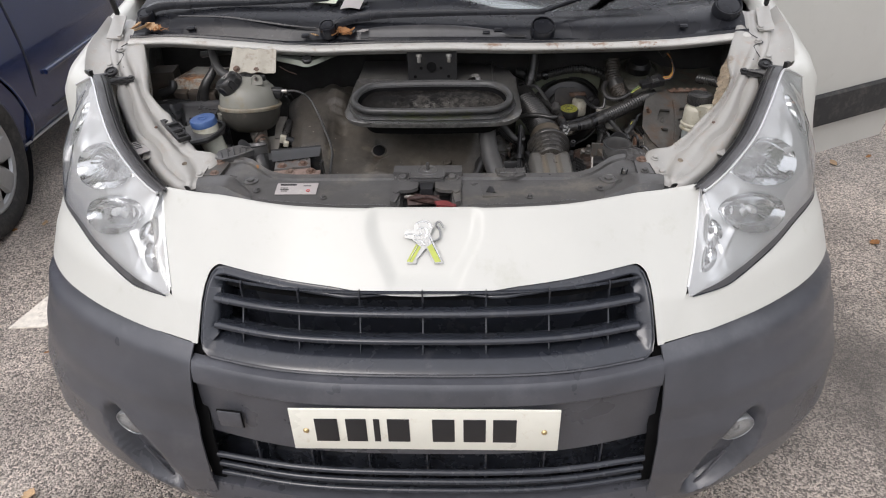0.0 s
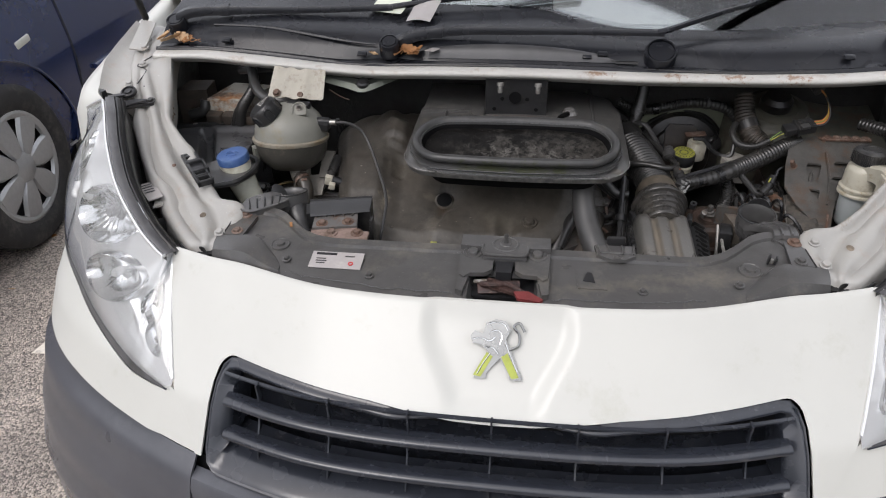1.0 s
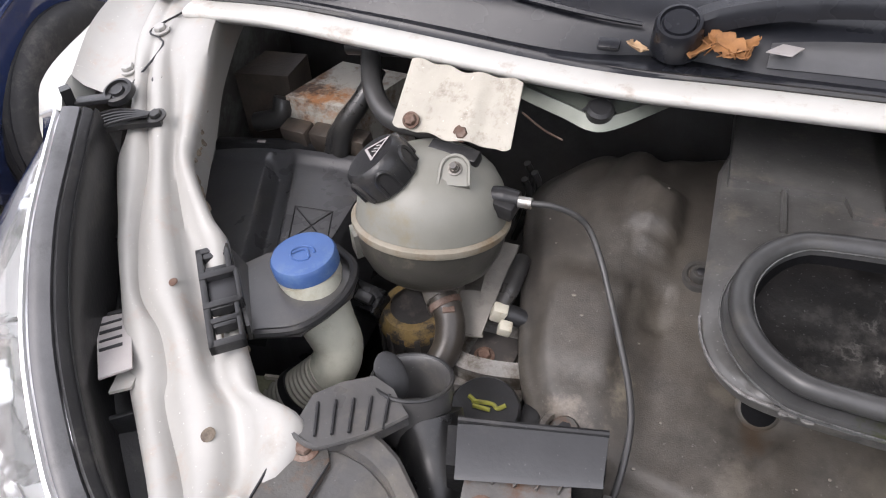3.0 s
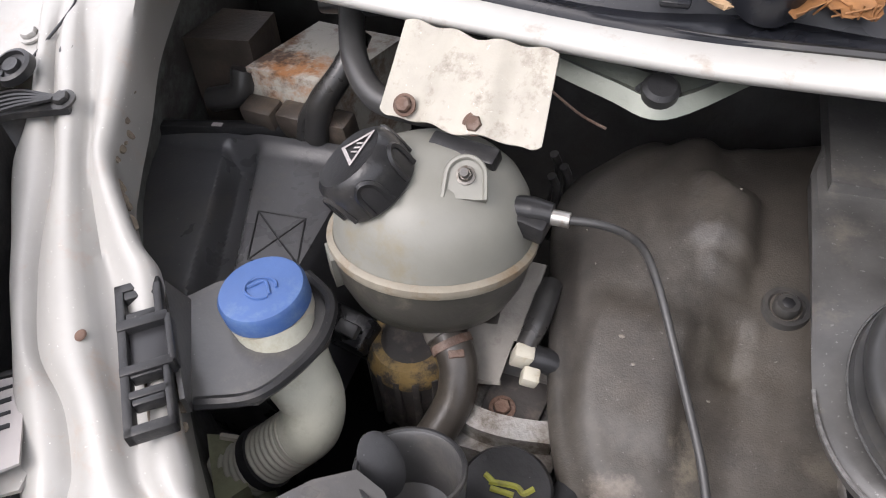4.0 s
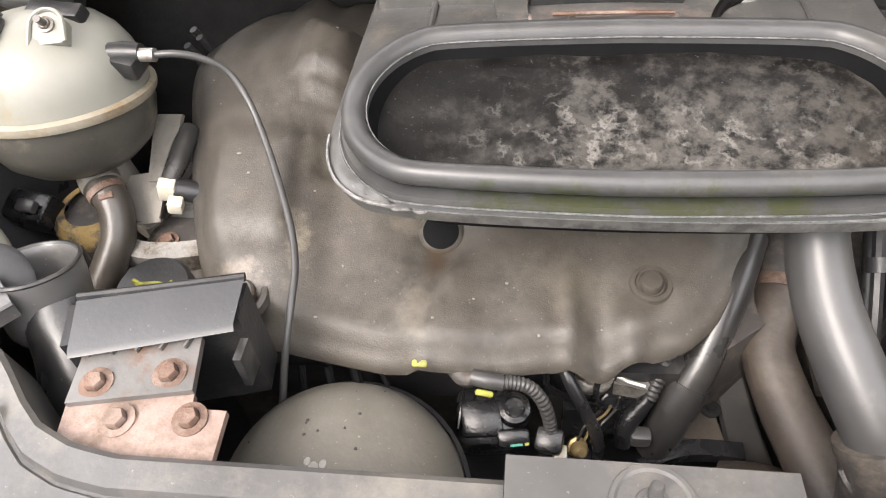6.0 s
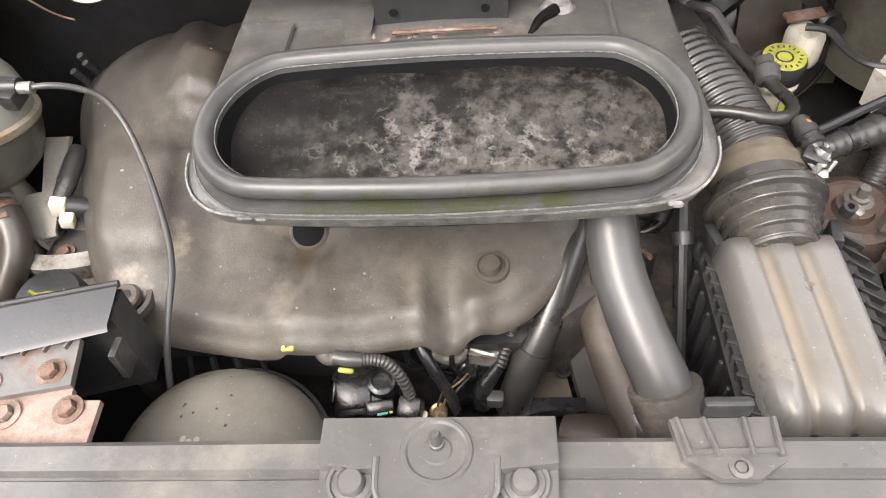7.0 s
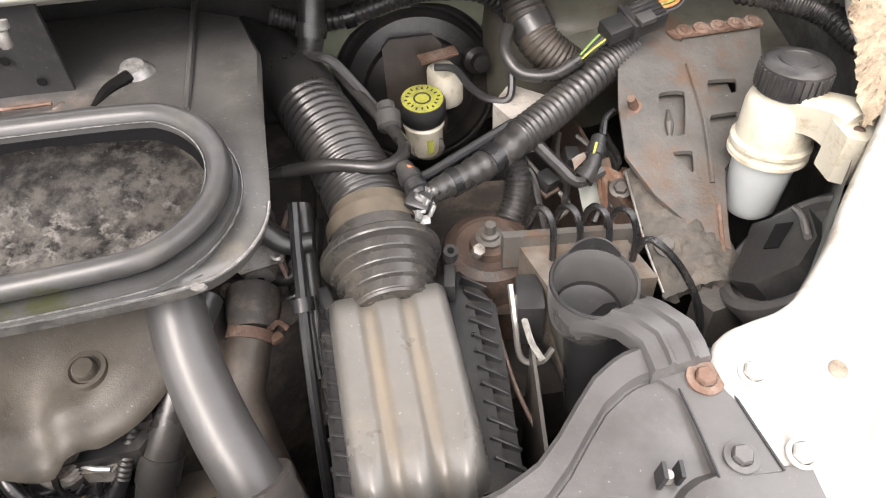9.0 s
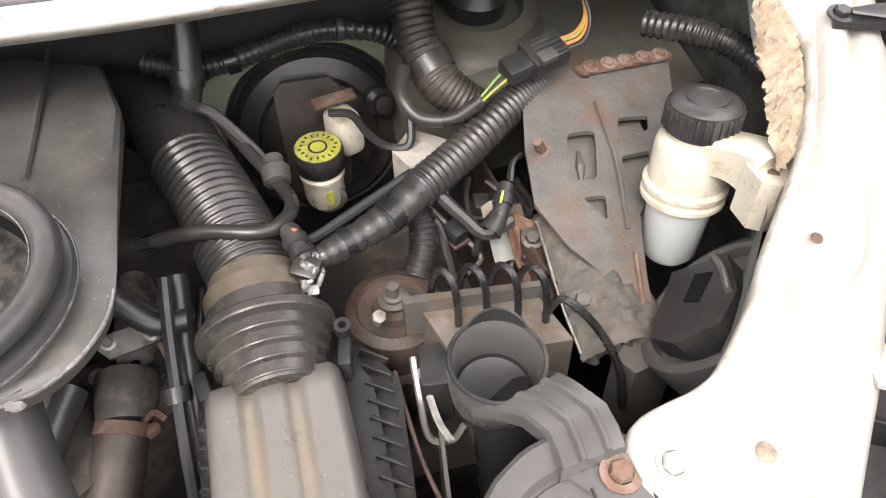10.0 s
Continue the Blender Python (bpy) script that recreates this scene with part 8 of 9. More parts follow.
rail = thing("fuel_rail_casting", (-.39, .60, .75), "cast alloy engine casting with a rusty bolt", "casting", BAY)
part("strap", loft(B(), [[(x, y - .004, z - .018), (x, y - .004, z), (x, y + .012, z + .004), (x, y + .012, z - .014)] for x, y, z in ((-.418, .617, .812), (-.40, .612, .812), (-.375, .612, .812), (-.345, .617, .812))], 12, close=True), ALLOY, rail)
part("eye", lathe(B(), [(.004, -.01), (.004, .002), (.009, .002), (.009, -.01)], axis_to((-.421, .612, .813), (0, -.9, .3)), 18), ALLOY, rail)
part("block", prism(B(), [(-.42, .60), (-.34, .60), (-.33, .70), (-.41, .70)], .70, .795, bevel=.006), ALLOY, rail)
part("pocket", prism(B(), [(-.405, .625), (-.36, .625), (-.355, .668), (-.40, .668)], .792, .803, bevel=.003), HOSE, rail)
bolt("bolt", (-.388, .636, .803), rail, RUST, (0, -.1, 1), .007, 1.5)
oil = thing("oil_filler_cap", (-.36, .56, .80), "black oil filler cap with a yellow can mark", "oil cap", BAY)
mo = axis_to((-.364, .562, .826), (0, -.2, 1))
part("cap", lathe(B(), [(.032, -.03), (.0325, -.004), (.030, .0), (.010, .002), (0, .002)], mo, 36), PLASTIC, oil)
for pts in (((-.012, .002), (.006, .004), (.012, .001), (.018, .006)), ((-.010, -.002), (.006, -.002)), ((-.016, .006), (-.010, .003))):
    part("mark", tube(B(), [mo @ Vector((*p, .0028)) for p in pts], .0022, 6, 16), YELLOW, oil)
for x, y, z, sx, sy, sz in ((-.40, .552, .80, .02, .03, .04), (-.325, .575, .80, .02, .03, .03)):
    part("boss", box(B(), (x, y, z), (sx, sy, sz), bevel=.005), PLASTIC, oil)

plug = thing("loom_plug", (-.53, .655, .82), "glossy black plug with pale pins beside the coolant tank", "plug", BAY)
part("case", box(B(), (-.533, .668, .806), (.050, .030, .034), pose(0, 0, 0, 20, 0, -12), .004), GLOSS, plug)
part("clip", box(B(), (-.526, .655, .826), (.020, .012, .008), pose(0, 0, 0, 25, 0, -12), .002), PIPE, plug)
part("lead", tube(B(), [(-.556, .672, .80), (-.575, .668, .79), (-.588, .655, .77)], .007, 10), RUBBER, plug)
cast = thing("engine_casting", (-.41, .47, .78), "dusty pale casting with a round bolt behind the bracket", "casting", BAY)
part("boss", lathe(B(), [(0, .008), (.010, .008), (.012, .005), (.012, .001), (.017, 0), (.018, -.03)], axis_to((-.412, .472, .795), (0, -.25, 1)), 22), CAST, cast)
part("web", prism(B(), [(-.43, .455), (-.392, .458), (-.388, .50), (-.425, .51)], .76, .786, bevel=.004), CAST, cast)
# ---- control box on its rusty bracket ----
ecu = thing("control_box", (-.31, .49, .84), "flat black plastic box held by a bracket", "control box", BAY)
BOX_LID = surf("slate grey box plastic", (0.050, 0.051, 0.054), 0.36, var=0.1, scale=25, bump=0.08, dirt=(0.075, 0.072, 0.068), amount=0.2, dscale=14, speck=0.2)
part("lid", loft(B(), [[(x, .534 + dy + .012 * s, .888), (x, .530 + dy + .012 * s, .8915), (x + .011 - .008 * s, .492 + dy + .014 * s, .8885), (x + .012 - .008 * s, .488 + dy + .014 * s, .886)] for x, dy, s in ((-.364, -.033, 0), (-.310, -.027, .5), (-.254, -.020, 1))], 10), BOX_LID, ecu)
part("back_lip", tube(B(), [(-.365, .501, .891), (-.315, .511, .891), (-.254, .524, .891)], .003, 8), PLASTIC, ecu)
part("case", prism(B(), [(-.372, .497), (-.254, .523), (-.250, .492), (-.362, .464)], .80, .886, bevel=.004), PLASTIC, ecu)
part("tab", box(B(), (-.246, .475, .862), (.006, .018, .03), bevel=.001), PLASTIC, ecu)
brk = thing("rusty_bracket", (-.30, .44, .87), "pinkish rusted steel bracket with four bolts", "bracket", BAY)
part("upper_plate", prism(B(), [(-.347, .466), (-.272, .480), (-.264, .440), (-.341, .426)], .876, .882, bevel=.001), surf("grey bracket steel", (.135, .13, .125), .42, metal=.2, var=.2, scale=35, dirt=(.13, .075, .05), amount=.22, dscale=28), brk)
part("lower_plate", prism(B(), [(-.343, .428), (-.264, .440), (-.262, .430), (-.240, .430), (-.238, .398), (-.335, .388)], .872, .8775, bevel=.001), RUST_PALE, brk)
for x, y, m_ in ((-.327, .441, RUST), (-.2825, .4505, RUST), (-.3045, .419, RUST_PALE), (-.260, .4225, RUST)):
    bolt("bolt", (x, y, .881 if y > .435 else .8775), brk, m_, (0, -.1, 1), .0066, 1.65, .007)
for k in range(5):
    part("tooth", box(B(), (-.340 + .0155 * k, .4665 + .0025 * k, .8835), (.002, .014, .004), pose(0, 0, 0, 0, 0, -12), .0005), STEEL_DARK, brk)

# ---- round resonator in front of the engine ----
reso = thing("air_resonator", (-.175, .42, .72), "domed dusty black plastic air resonator", "air resonator", BAY)
part("dome", lathe(B(), [(.098, -.10), (.098, -.02), (.094, .004), (.084, .024), (.066, .040), (.040, .051), (.018, .055), (0, .056)], axis_to((-.193, .432, .757), (0, -.1, 1)) @ Matrix.Diagonal((.95, .95, 1, 1)), 48), surf("dusty dome plastic", (0.135, 0.126, 0.108), 0.44, var=0.15, scale=30, bump=0.2, dirt=(.13, .12, .10), amount=.4, speck=.4), reso)
part("seam", lathe(B(), [(.0975, -.012), (.1005, -.010), (.1005, -.005), (.097, -.003)], axis_to((-.193, .432, .757), (0, -.1, 1)) @ Matrix.Diagonal((.95, .95, 1, 1)), 48), PLASTIC, reso)

rnd = random.Random(31)
for k in range(26):
    a, r_ = rnd.uniform(0, 6.28), rnd.uniform(.02, .085)
    z = float(np.interp(r_, (0, .018, .040, .066, .084, .094), (.056, .055, .051, .040, .024, .004)))
    c = Vector((-.193 + .95 * r_ * math.cos(a), .432 + .95 * r_ * math.sin(a) - .1 * z, .7575 + z + .1 * r_ * math.sin(a)))
    q = rnd.uniform(.0006, .0014)
    part("water_drop", lathe(B(), [(0, q * .7), (q * .7, q * .45), (q, -q * .3)], axis_to(c, (c.x + .193, c.y - .432, .07)), 8), PIPE, reso)
DROPPING = surf("white splash", (0.30, 0.29, 0.27), 0.6, var=0.3)
for dx, dy, q in ((0, 0, .004), (.006, .003, .003), (-.005, .004, .0028), (.002, -.006, .0034), (.008, -.003, .002)):
    part("splash", lathe(B(), [(0, .0008), (.8, .0006), (1, -.0008)], Matrix.Translation((-.200 + dx, .428 + dy, .8128)) @ Matrix.Diagonal((q, q * 1.3, 1, 1)), 9), DROPPING, reso)

# ---- dark machinery below ----
eng = thing("engine_block", (0, .75, .40), "grimy dark engine block with pulleys and castings", "engine", BAY)
part("block", prism(B(), [(-.34, .56), (.10, .58), (.20, .66), (.22, .98), (-.36, .98)], .40, .755, bevel=.02), HOSE, eng)
part("head", prism(B(), [(-.30, .55), (.06, .56), (.09, .60), (.10, .97), (-.30, .97)], .70, .745, bevel=.01), PLASTIC, eng)
part("sump", prism(B(), [(-.30, .50), (.12, .50), (.14, .70), (-.30, .70)], .36, .60, bevel=.02), INK, eng)
part("gearbox", prism(B(), [(.20, .60), (.52, .58), (.55, .90), (.22, .95)], .40, .66, bevel=.03), HOSE, eng)
alt = thing("throttle_unit", (-.06, .50, .68), "black plastic valve unit with a corrugated lead", "valve unit", BAY)
part("body", box(B(), (-.096, .532, .700), (.050, .050, .055), pose(0, 0, 0, 20, 0, 6), .010), GLOSS, alt)
part("top_cover", box(B(), (-.098, .520, .726), (.034, .030, .010), pose(0, 0, 0, 24, 0, 6), .004), GLOSS, alt)
part("turret", lathe(B(), [(.015, -.02), (.015, .0), (.013, .004), (.009, .005), (.008, .002), (0, .002)], axis_to((-.072, .530, .728), (.1, -.3, 1)), 24), GLOSS, alt)
part("connector", box(B(), (-.072, .509, .718), (.026, .014, .020), pose(0, 0, 0, 30, 0, 8), .003), GLOSS, alt)
for k in range(4):
    part("body_rib", tube(B(), [(-.117 + .010 * k, .512, .722), (-.115 + .010 * k, .530, .731), (-.114 + .010 * k, .546, .728)], .0014, 6), GLOSS, alt)
part("lead_plug", box(B(), (-.043, .506, .722), (.022, .020, .026), pose(0, 0, 0, 25, 0, -10), .004), GLOSS, alt)
part("teal_mark", box(B(), (-.069, .5005, .722), (.010, .002, .004), pose(0, 0, 0, 30, 0, 12), 0), surf("teal print", (0.05, .26, .2), .5), alt)
part("yellow_mark", box(B(), (-.061, .5010, .724), (.003, .002, .008), pose(0, 0, 0, 30, 0, 15), 0), YELLOW, alt)
part("corrugated_lead", tube(B(), [(-.083, .518, .785), (-.072, .519, .784), (-.060, .519, .779), (-.050, .516, .765), (-.044, .512, .745), (-.042, .508, .730)], .0052, 12, wave=.09, pitch=.0038), PIPE, alt, sharp=80)
part("sleeve", tube(B(), [(-.104, .520, .788), (-.092, .518, .787), (-.080, .518, .785)], [.006, .0065, .0062], 10), PIPE, alt)
part("clamp_tube", tube(B(), [(-.125, .535, .790), (-.112, .523, .782), (-.100, .520, .786)], [.006, .0065, .0055], 10), HOSE, alt)
part("brass_nut", lathe(B(), [(0, .013), (.004, .013), (.0065, .010), (.0068, .003), (.009, .002), (.009, 0)], axis_to((-.020, .513, .702), (.3, -.7, .6)), 12), BRASS, alt)
part("cream_plug", box(B(), (-.034, .503, .708), (.011, .012, .016), pose(0, 0, 0, 20), .002), CREAM, alt)
for k, (dx, dz) in enumerate(((.0, .0), (.006, .003), (.011, -.002))):
    part("nut_wire", tube(B(), [(-.020 + dx, .514, .710 + dz), (-.014 + dx, .522, .722 + dz), (-.004 + dx, .532, .724), (.002 + dx, .545, .715)], .0012, 6, 16), BRASS if k == 1 else RUBBER, alt)
part("cable", tube(B(), [(-.036, .552, .768), (-.028, .538, .758), (-.016, .525, .740), (-.004, .515, .712), (-.002, .505, .68)], .0055, 10, 30), GLOSS, alt)
drive = thing("belt_pulley", (-.005, .568, .70), "grooved bright steel belt pulley in a dark bracket", "pulley", BAY)
part("rim", lathe(B(), [(.010, .006), (.019, .006), (.021, .003), (.0175, .001), (.022, -.002), (.0185, -.004), (.0225, -.007), (.019, -.009), (.023, -.013), (.022, -.030), (0, -.030)], axis_to((-.008, .570, .742), (.05, -.25, 1)), 32), ALLOY, drive, sharp=20)
part("arm", prism(B(), [(.008, .585), (.030, .575), (.040, .560), (.036, .552), (.010, .556)], .716, .732, bevel=.003), ALLOY, drive)
part("arm_rod", tube(B(), [(.012, .560, .736), (.022, .556, .735), (.034, .554, .733)], .003, 8), STEEL, drive)
tens = thing("belt_cover", (.03, .58, .68), "glossy black plastic cover beside the belt pulley", "belt cover", BAY)
part("cover", prism(B(), [(.004, .560), (.050, .566), (.060, .590), (.050, .62), (.002, .61)], .66, .735, bevel=.006), GLOSS, tens)
part("ledge", prism(B(), [(-.03, .545), (.052, .553), (.050, .566), (-.03, .562)], .66, .705, bevel=.004), GLOSS, tens)
for k in range(5):
    t = thing("loom_wire", (-.06 + .02 * k, .55, .70), "thin black wire among the dark engine parts", "wire", "wires low in the bay")
    part("wire", tube(B(), [(-.09 + .022 * k, .556, .765), (-.085 + .02 * k, .545, .752 - .006 * k), (-.06 + .018 * k, .548, .735 - .008 * k), (-.03 + .012 * k, .556, .715)], .0022 + .0006 * (k % 3), 7, 24), GLOSS, t)
for k in range(4):
    t = thing("loom_wire", (-.24 + .02 * k, .52, .70), "thin black wire among the dark engine parts", "wire", "wires low in the bay")
    part("wire", tube(B(), [(-.245 + .022 * k, .535, .768), (-.24 + .024 * k, .518, .752), (-.225 + .022 * k, .51, .738 - .007 * k), (-.20 + .018 * k, .52, .70)], .0026 + .0008 * (k % 3), 7, 24), VOID, t)
sheath = thing("sensor_lead", (.05, .53, .72), "grey corrugated sensor lead with a taped end", "sensor lead", BAY)
part("sheath", tube(B(), [(.060, .598, .758), (.055, .582, .750), (.047, .566, .735), (.039, .551, .720)], .0064, 12, wave=.07, pitch=.0042), RUBBER, sheath, sharp=80)
part("taped_end", tube(B(), [(.039, .551, .720), (.030, .545, .709), (.022, .538, .698), (.020, .530, .68)], [.006, .008, .009, .008], 12), GLOSS, sheath)
part("plug", box(B(), (.034, .532, .690), (.018, .014, .016), bevel=.004), PIPE, sheath)
lowh = thing("lower_hose", (.09, .55, .68), "thick black rubber hose going down beside the pipe", "hose", BAY)
part("hose", tube(B(), [(.124, .672, .792), (.106, .628, .780), (.080, .577, .738), (.060, .549, .70), (.05, .537, .66)], [.0155, .0155, .016, .0165, .0165], 18), RUBBER, lowh)
part("cuff", tube(B(), [(.072, .566, .724), (.062, .552, .704)], .0185, 18, 6), RUBBER, lowh)
fl = thing("steel_ledge", (.10, .47, .62), "dusty steel plate and rail deep in the bay", "steel plate", BAY)
TANPLATE = surf("tan dusty heat shield", (0.085, 0.072, 0.058), 0.5, var=0.2, scale=30, bump=0.2, dirt=(0.05, 0.042, 0.035), amount=0.35, dscale=18)
part("plate", prism(B(), [(.048, .590), (.105, .590), (.112, .548), (.050, .552)], .650, .660, bevel=.002), TANPLATE, fl)
bolt("bolt", (.104, .580, .661), fl, PLASTIC, (0, 0, 1), .006)
part("rail", loft(B(), [[(x, y - .010, z - .006), (x, y - .008, z + .003), (x, y + .006, z + .004), (x, y + .010, z - .004)] for x, y, z in ((.035, .518, .660), (.060, .530, .668), (.085, .535, .672), (.122, .534, .672))], 14), GLOSS, fl)
part("side_strip", loft(B(), [[(.098, .640, .70), (.102, .638, .704), (.122, .640, .704), (.126, .642, .70)], [(.113, .583, .652), (.116, .581, .655), (.142, .583, .655), (.145, .585, .652)], [(.128, .540, .612), (.132, .538, .615), (.164, .540, .615), (.168, .542, .61)], [(.14, .50, .575), (.145, .498, .578), (.18, .50, .578), (.184, .502, .575)]], 12), PIPE, fl)
part("lower_tube", tube(B(), [(.10, .515, .655), (.125, .505, .660), (.155, .50, .655)], [.018, .024, .026], 18), CHARGE, fl)
rod = thing("dipstick_tube", (.20, .58, .70), "thin black steel tube with a collar beside the filter", "tube", BAY)
part("tube", tube(B(), [(.216, .70, .86), (.212, .66, .83), (.208, .60, .78), (.205, .54, .72), (.204, .48, .66)], .0052, 8, 30), PLASTIC, rod)
part("collar", lathe(B(), [(.006, -.006), (.010, -.006), (.010, .006), (.006, .006)], axis_to((.210, .63, .806), (0, .6, .5)), 14), PLASTIC, rod)
for k, pts in enumerate((((.17, .70, .86), (.20, .68, .835), (.225, .68, .83)), ((.165, .72, .84), (.20, .70, .82), (.225, .70, .81)), ((.22, .72, .84), (.218, .66, .80), (.215, .6, .74)))):
    t = thing("rubber_hose", pts[0], "black rubber hose behind the scoop", "hose", BAY)
    part("hose", tube(B(), pts, .009, 12), RUBBER, t)
plateR = thing("support_plate", (.39, .50, .66), "dark perforated steel support plate beside the filter", "support plate", BAY)
part("plate", sheet(B(), lambda u, v: (.372 + .022 * u, .44 + .12 * u, .60 + .19 * v), 8, 6, .003), STEEL_DARK, plateR)
for u, v in ((.3, .5), (.5, .7), (.62, .42)):
    part("hole", lathe(B(), [(0, .001), (.004, .001), (.005, 0)], axis_to((.3725 + .022 * u, .44 + .12 * u, .60 + .19 * v), (1, -.18, 0)), 10), RUST_PALE, plateR)
part("strip", tube(B(), [(.356, .455, .76), (.358, .51, .78), (.36, .545, .79)], .003, 6), PIPE, plateR)
motor = thing("pump_motor", (.46, .55, .70), "dark cylindrical pump motor with a pale cap", "pump motor", BAY)
part("drum", tube(B(), [(.45, .60, .75), (.455, .57, .74), (.46, .52, .72)], .036, 24), HOSE, motor)
part("cap", tube(B(), [(.44, .605, .752), (.43, .612, .755)], [.034, .030], 24, 4), ALLOY, motor)
tub = thing("strut_turret", (.50, .86, .80), "round rusty strut turret below the wiring", "strut turret", BAY)
part("pale_panel", sheet(B(), lambda u, v: (.488 + .040 * u, .700 + .046 * v, .785 + .035 * v + .006 * math.sin(5 * u)), 8, 8, .003), surf("pale rusting paint", (0.16, 0.17, 0.15), 0.5, var=0.1, dirt=(.16, .07, .035), amount=.30, dscale=24), tub)
part("turret", lathe(B(), [(.105, -.12), (.098, -.012), (.090, -.002), (.078, .004), (.070, .010), (.066, .024), (.050, .030), (.046, .022), (0, .022)], axis_to((.555, .965, .885), (0, -.2, 1)), 48), surf("olive grey tower paint", (0.085, 0.082, 0.064), 0.5, var=0.15, scale=25, bump=0.2, dirt=(0.06, 0.045, 0.032), amount=0.36, dscale=12), tub)
part("cup", lathe(B(), [(.034, .0), (.034, .02), (.026, .03), (0, .03)], axis_to((.555, .965, .905), (0, -.2, 1)), 30), SERVO, tub)
shelf = thing("body_shelf", (.62, .88, .85), "rust stained inner body shelf behind the plate", "body panel", BAY)
part("panel", sheet(B(), lambda u, v: (.515 + .25 * u, .83 + .18 * v, .855 + .045 * v + .008 * math.sin(6 * u)), 10, 8, .004), surf("rust washed primer", (.085, .085, .070), .6, var=.25, dirt=(.12, .06, .035), amount=.28, dscale=14), shelf)
part("side_panel", sheet(B(), lambda u, v: (.50 + .02 * v, .66 + .2 * u, .66 + .15 * v), 8, 6, .004), DARK_RUST, shelf)
part("tube", tube(B(), [(.68, .83, .93), (.71, .79, .935), (.735, .76, .93), (.745, .72, .92)], .012, 12, wave=.07, pitch=.006), RUBBER, shelf)
blk = thing("relay_holder", (.43, .80, .83), "white grey crumpled plastic bracket by the reservoir", "bracket", BAY)
part("body", prism(B(), [(.42, .80), (.445, .83), (.475, .80), (.462, .765), (.43, .77)], .82, .862, bevel=.006), surf("grey crumpled wrap", (0.34, 0.32, 0.29), 0.5, var=0.2, bump=0.8, relief=90, dirt=(.15, .13, .11), amount=.4, dscale=30), blk)
part("pipe", tube(B(), [(.376, .875, .866), (.395, .862, .868), (.405, .835, .862), (.418, .808, .862), (.437, .800, .866), (.443, .815, .89)], .0042, 8, 30), PLASTIC, blk)

# ---- hinge arms beside each lamp ----
for sg in (-1, 1):
    t = thing("wing_brace", (sg * .77, .66, 1.0), "black plastic brace with a bolt beside the headlamp", "brace", "braces beside the headlamps")
    P3 = lambda x, y, z: (sg * x, y, z)
    part("plate", prism(B(), [P3(x, y, 0)[:2] for x, y in ((.714, .650), (.722, .664), (.745, .658), (.790, .628), (.796, .610), (.782, .606), (.748, .634))][::sg], 1.004, 1.009, bevel=.001), PLASTIC, t)
    for k in range(5):
        part("rib", tube(B(), [P3(.728, .652 + .001 * k, 1.013), P3(.752 + .003 * k, .634 + .005 * k, 1.012), P3(.776 + .004 * k, .610 + .007 * k, 1.008)], .0016, 5), PLASTIC, t)
    bolt("bolt", P3(.722, .656, 1.010), t, PLASTIC, (0, -.3, 1), .006)
    part("disc", lathe(B(), [(0, .004), (.006, .005), (.007, .002), (.011, .002), (.012, .005), (.015, .004), (.016, -.002)], axis_to(P3(.772, .668, 1.022), (0, -.4, 1)), 28), PLASTIC, t)
    part("strap", box(B(), P3(.790, .652, 1.020), (.034, .014, .005), pose(0, 0, 0, 0, 0, sg * -30), .001), PLASTIC, t)
    part("fin", prism(B(), [P3(.806, .632, 0)[:2], P3(.816, .640, 0)[:2], P3(.812, .648, 0)[:2], P3(.802, .642, 0)[:2]], 1.01, 1.036, bevel=.002), PLASTIC, t)
    for s0 in (.2, .5, .75):
        part("web", box(B(), P3(.595 + .19 * s0, .37 + .23 * s0, .85 + .10 * s0), (.05, .005, .03), pose(0, 0, 0, 0, 0, -sg * 40), .001), PLASTIC, t)
tag = thing("barcode_label", (-.66, .45, .90), "white barcode tag tucked beside the headlamp", "label")
part("tag", prism(B(), [(-.636, .428), (-.684, .480), (-.660, .496), (-.618, .446)], .918, .920, bevel=0), PAPER, tag)
for k in range(4):
    part("print_bar", box(B(), (-.668 + .0065 * k, .480 - .0075 * k, .9205), (.018, .0022 + .001 * (k % 2), .0008), pose(0, 0, 0, 0, 0, 42), 0), INK, tag)

# ---- wipers and leaves on the scuttle ----
def wiper(px, py, pz, pts, cut_at, blade, name_label):
    w = thing("windscreen_wiper", (px, py, pz), name_label, "wiper", "wipers on the windscreen")
    m_ = axis_to((px, py, pz), (0, -.45, .9))
    part("hub", lathe(B(), [(0, .020), (.0135, .020), (.0145, .0175), (.0155, .0175), (.0165, .0205), (.019, .020), (.021, .016), (.022, .004), (.023, -.010)], m_, 36), SCUTTLE, w, sharp=25)
    P_ = spline(pts, 40)
    for name_, lo_, hi_ in (("arm", 0, int(40 * cut_at)), ("arm_tail", int(40 * cut_at), 40)):
        rows_ = []
        for i in range(max(0, lo_ - 1), hi_):
            f = i / 39
            k_ = 1.0 - .55 * f + (.12 if name_ == "arm" and i > hi_ - 3 else 0)
            p = P_[i]
            rows_.append([p + Vector((0, -.013, -.012)) * k_, p + Vector((0, -.013, .004)) * k_, p + Vector((0, -.009, .010)) * k_, p + Vector((0, .006, .013)) * k_, p + Vector((0, .012, .009)) * k_, p + Vector((0, .014, -.008)) * k_])
        part(name_, loft(B(), rows_, close=True), SCUTTLE, w, sharp=35)
    part("blade", tube(B(), blade, .006, 8, 30), SCUTTLE, w)
    part("blade_rubber", tube(B(), [Vector(p) + Vector((0, .012, -.006)) for p in blade], .004, 6, 30), INK, w)
    return w


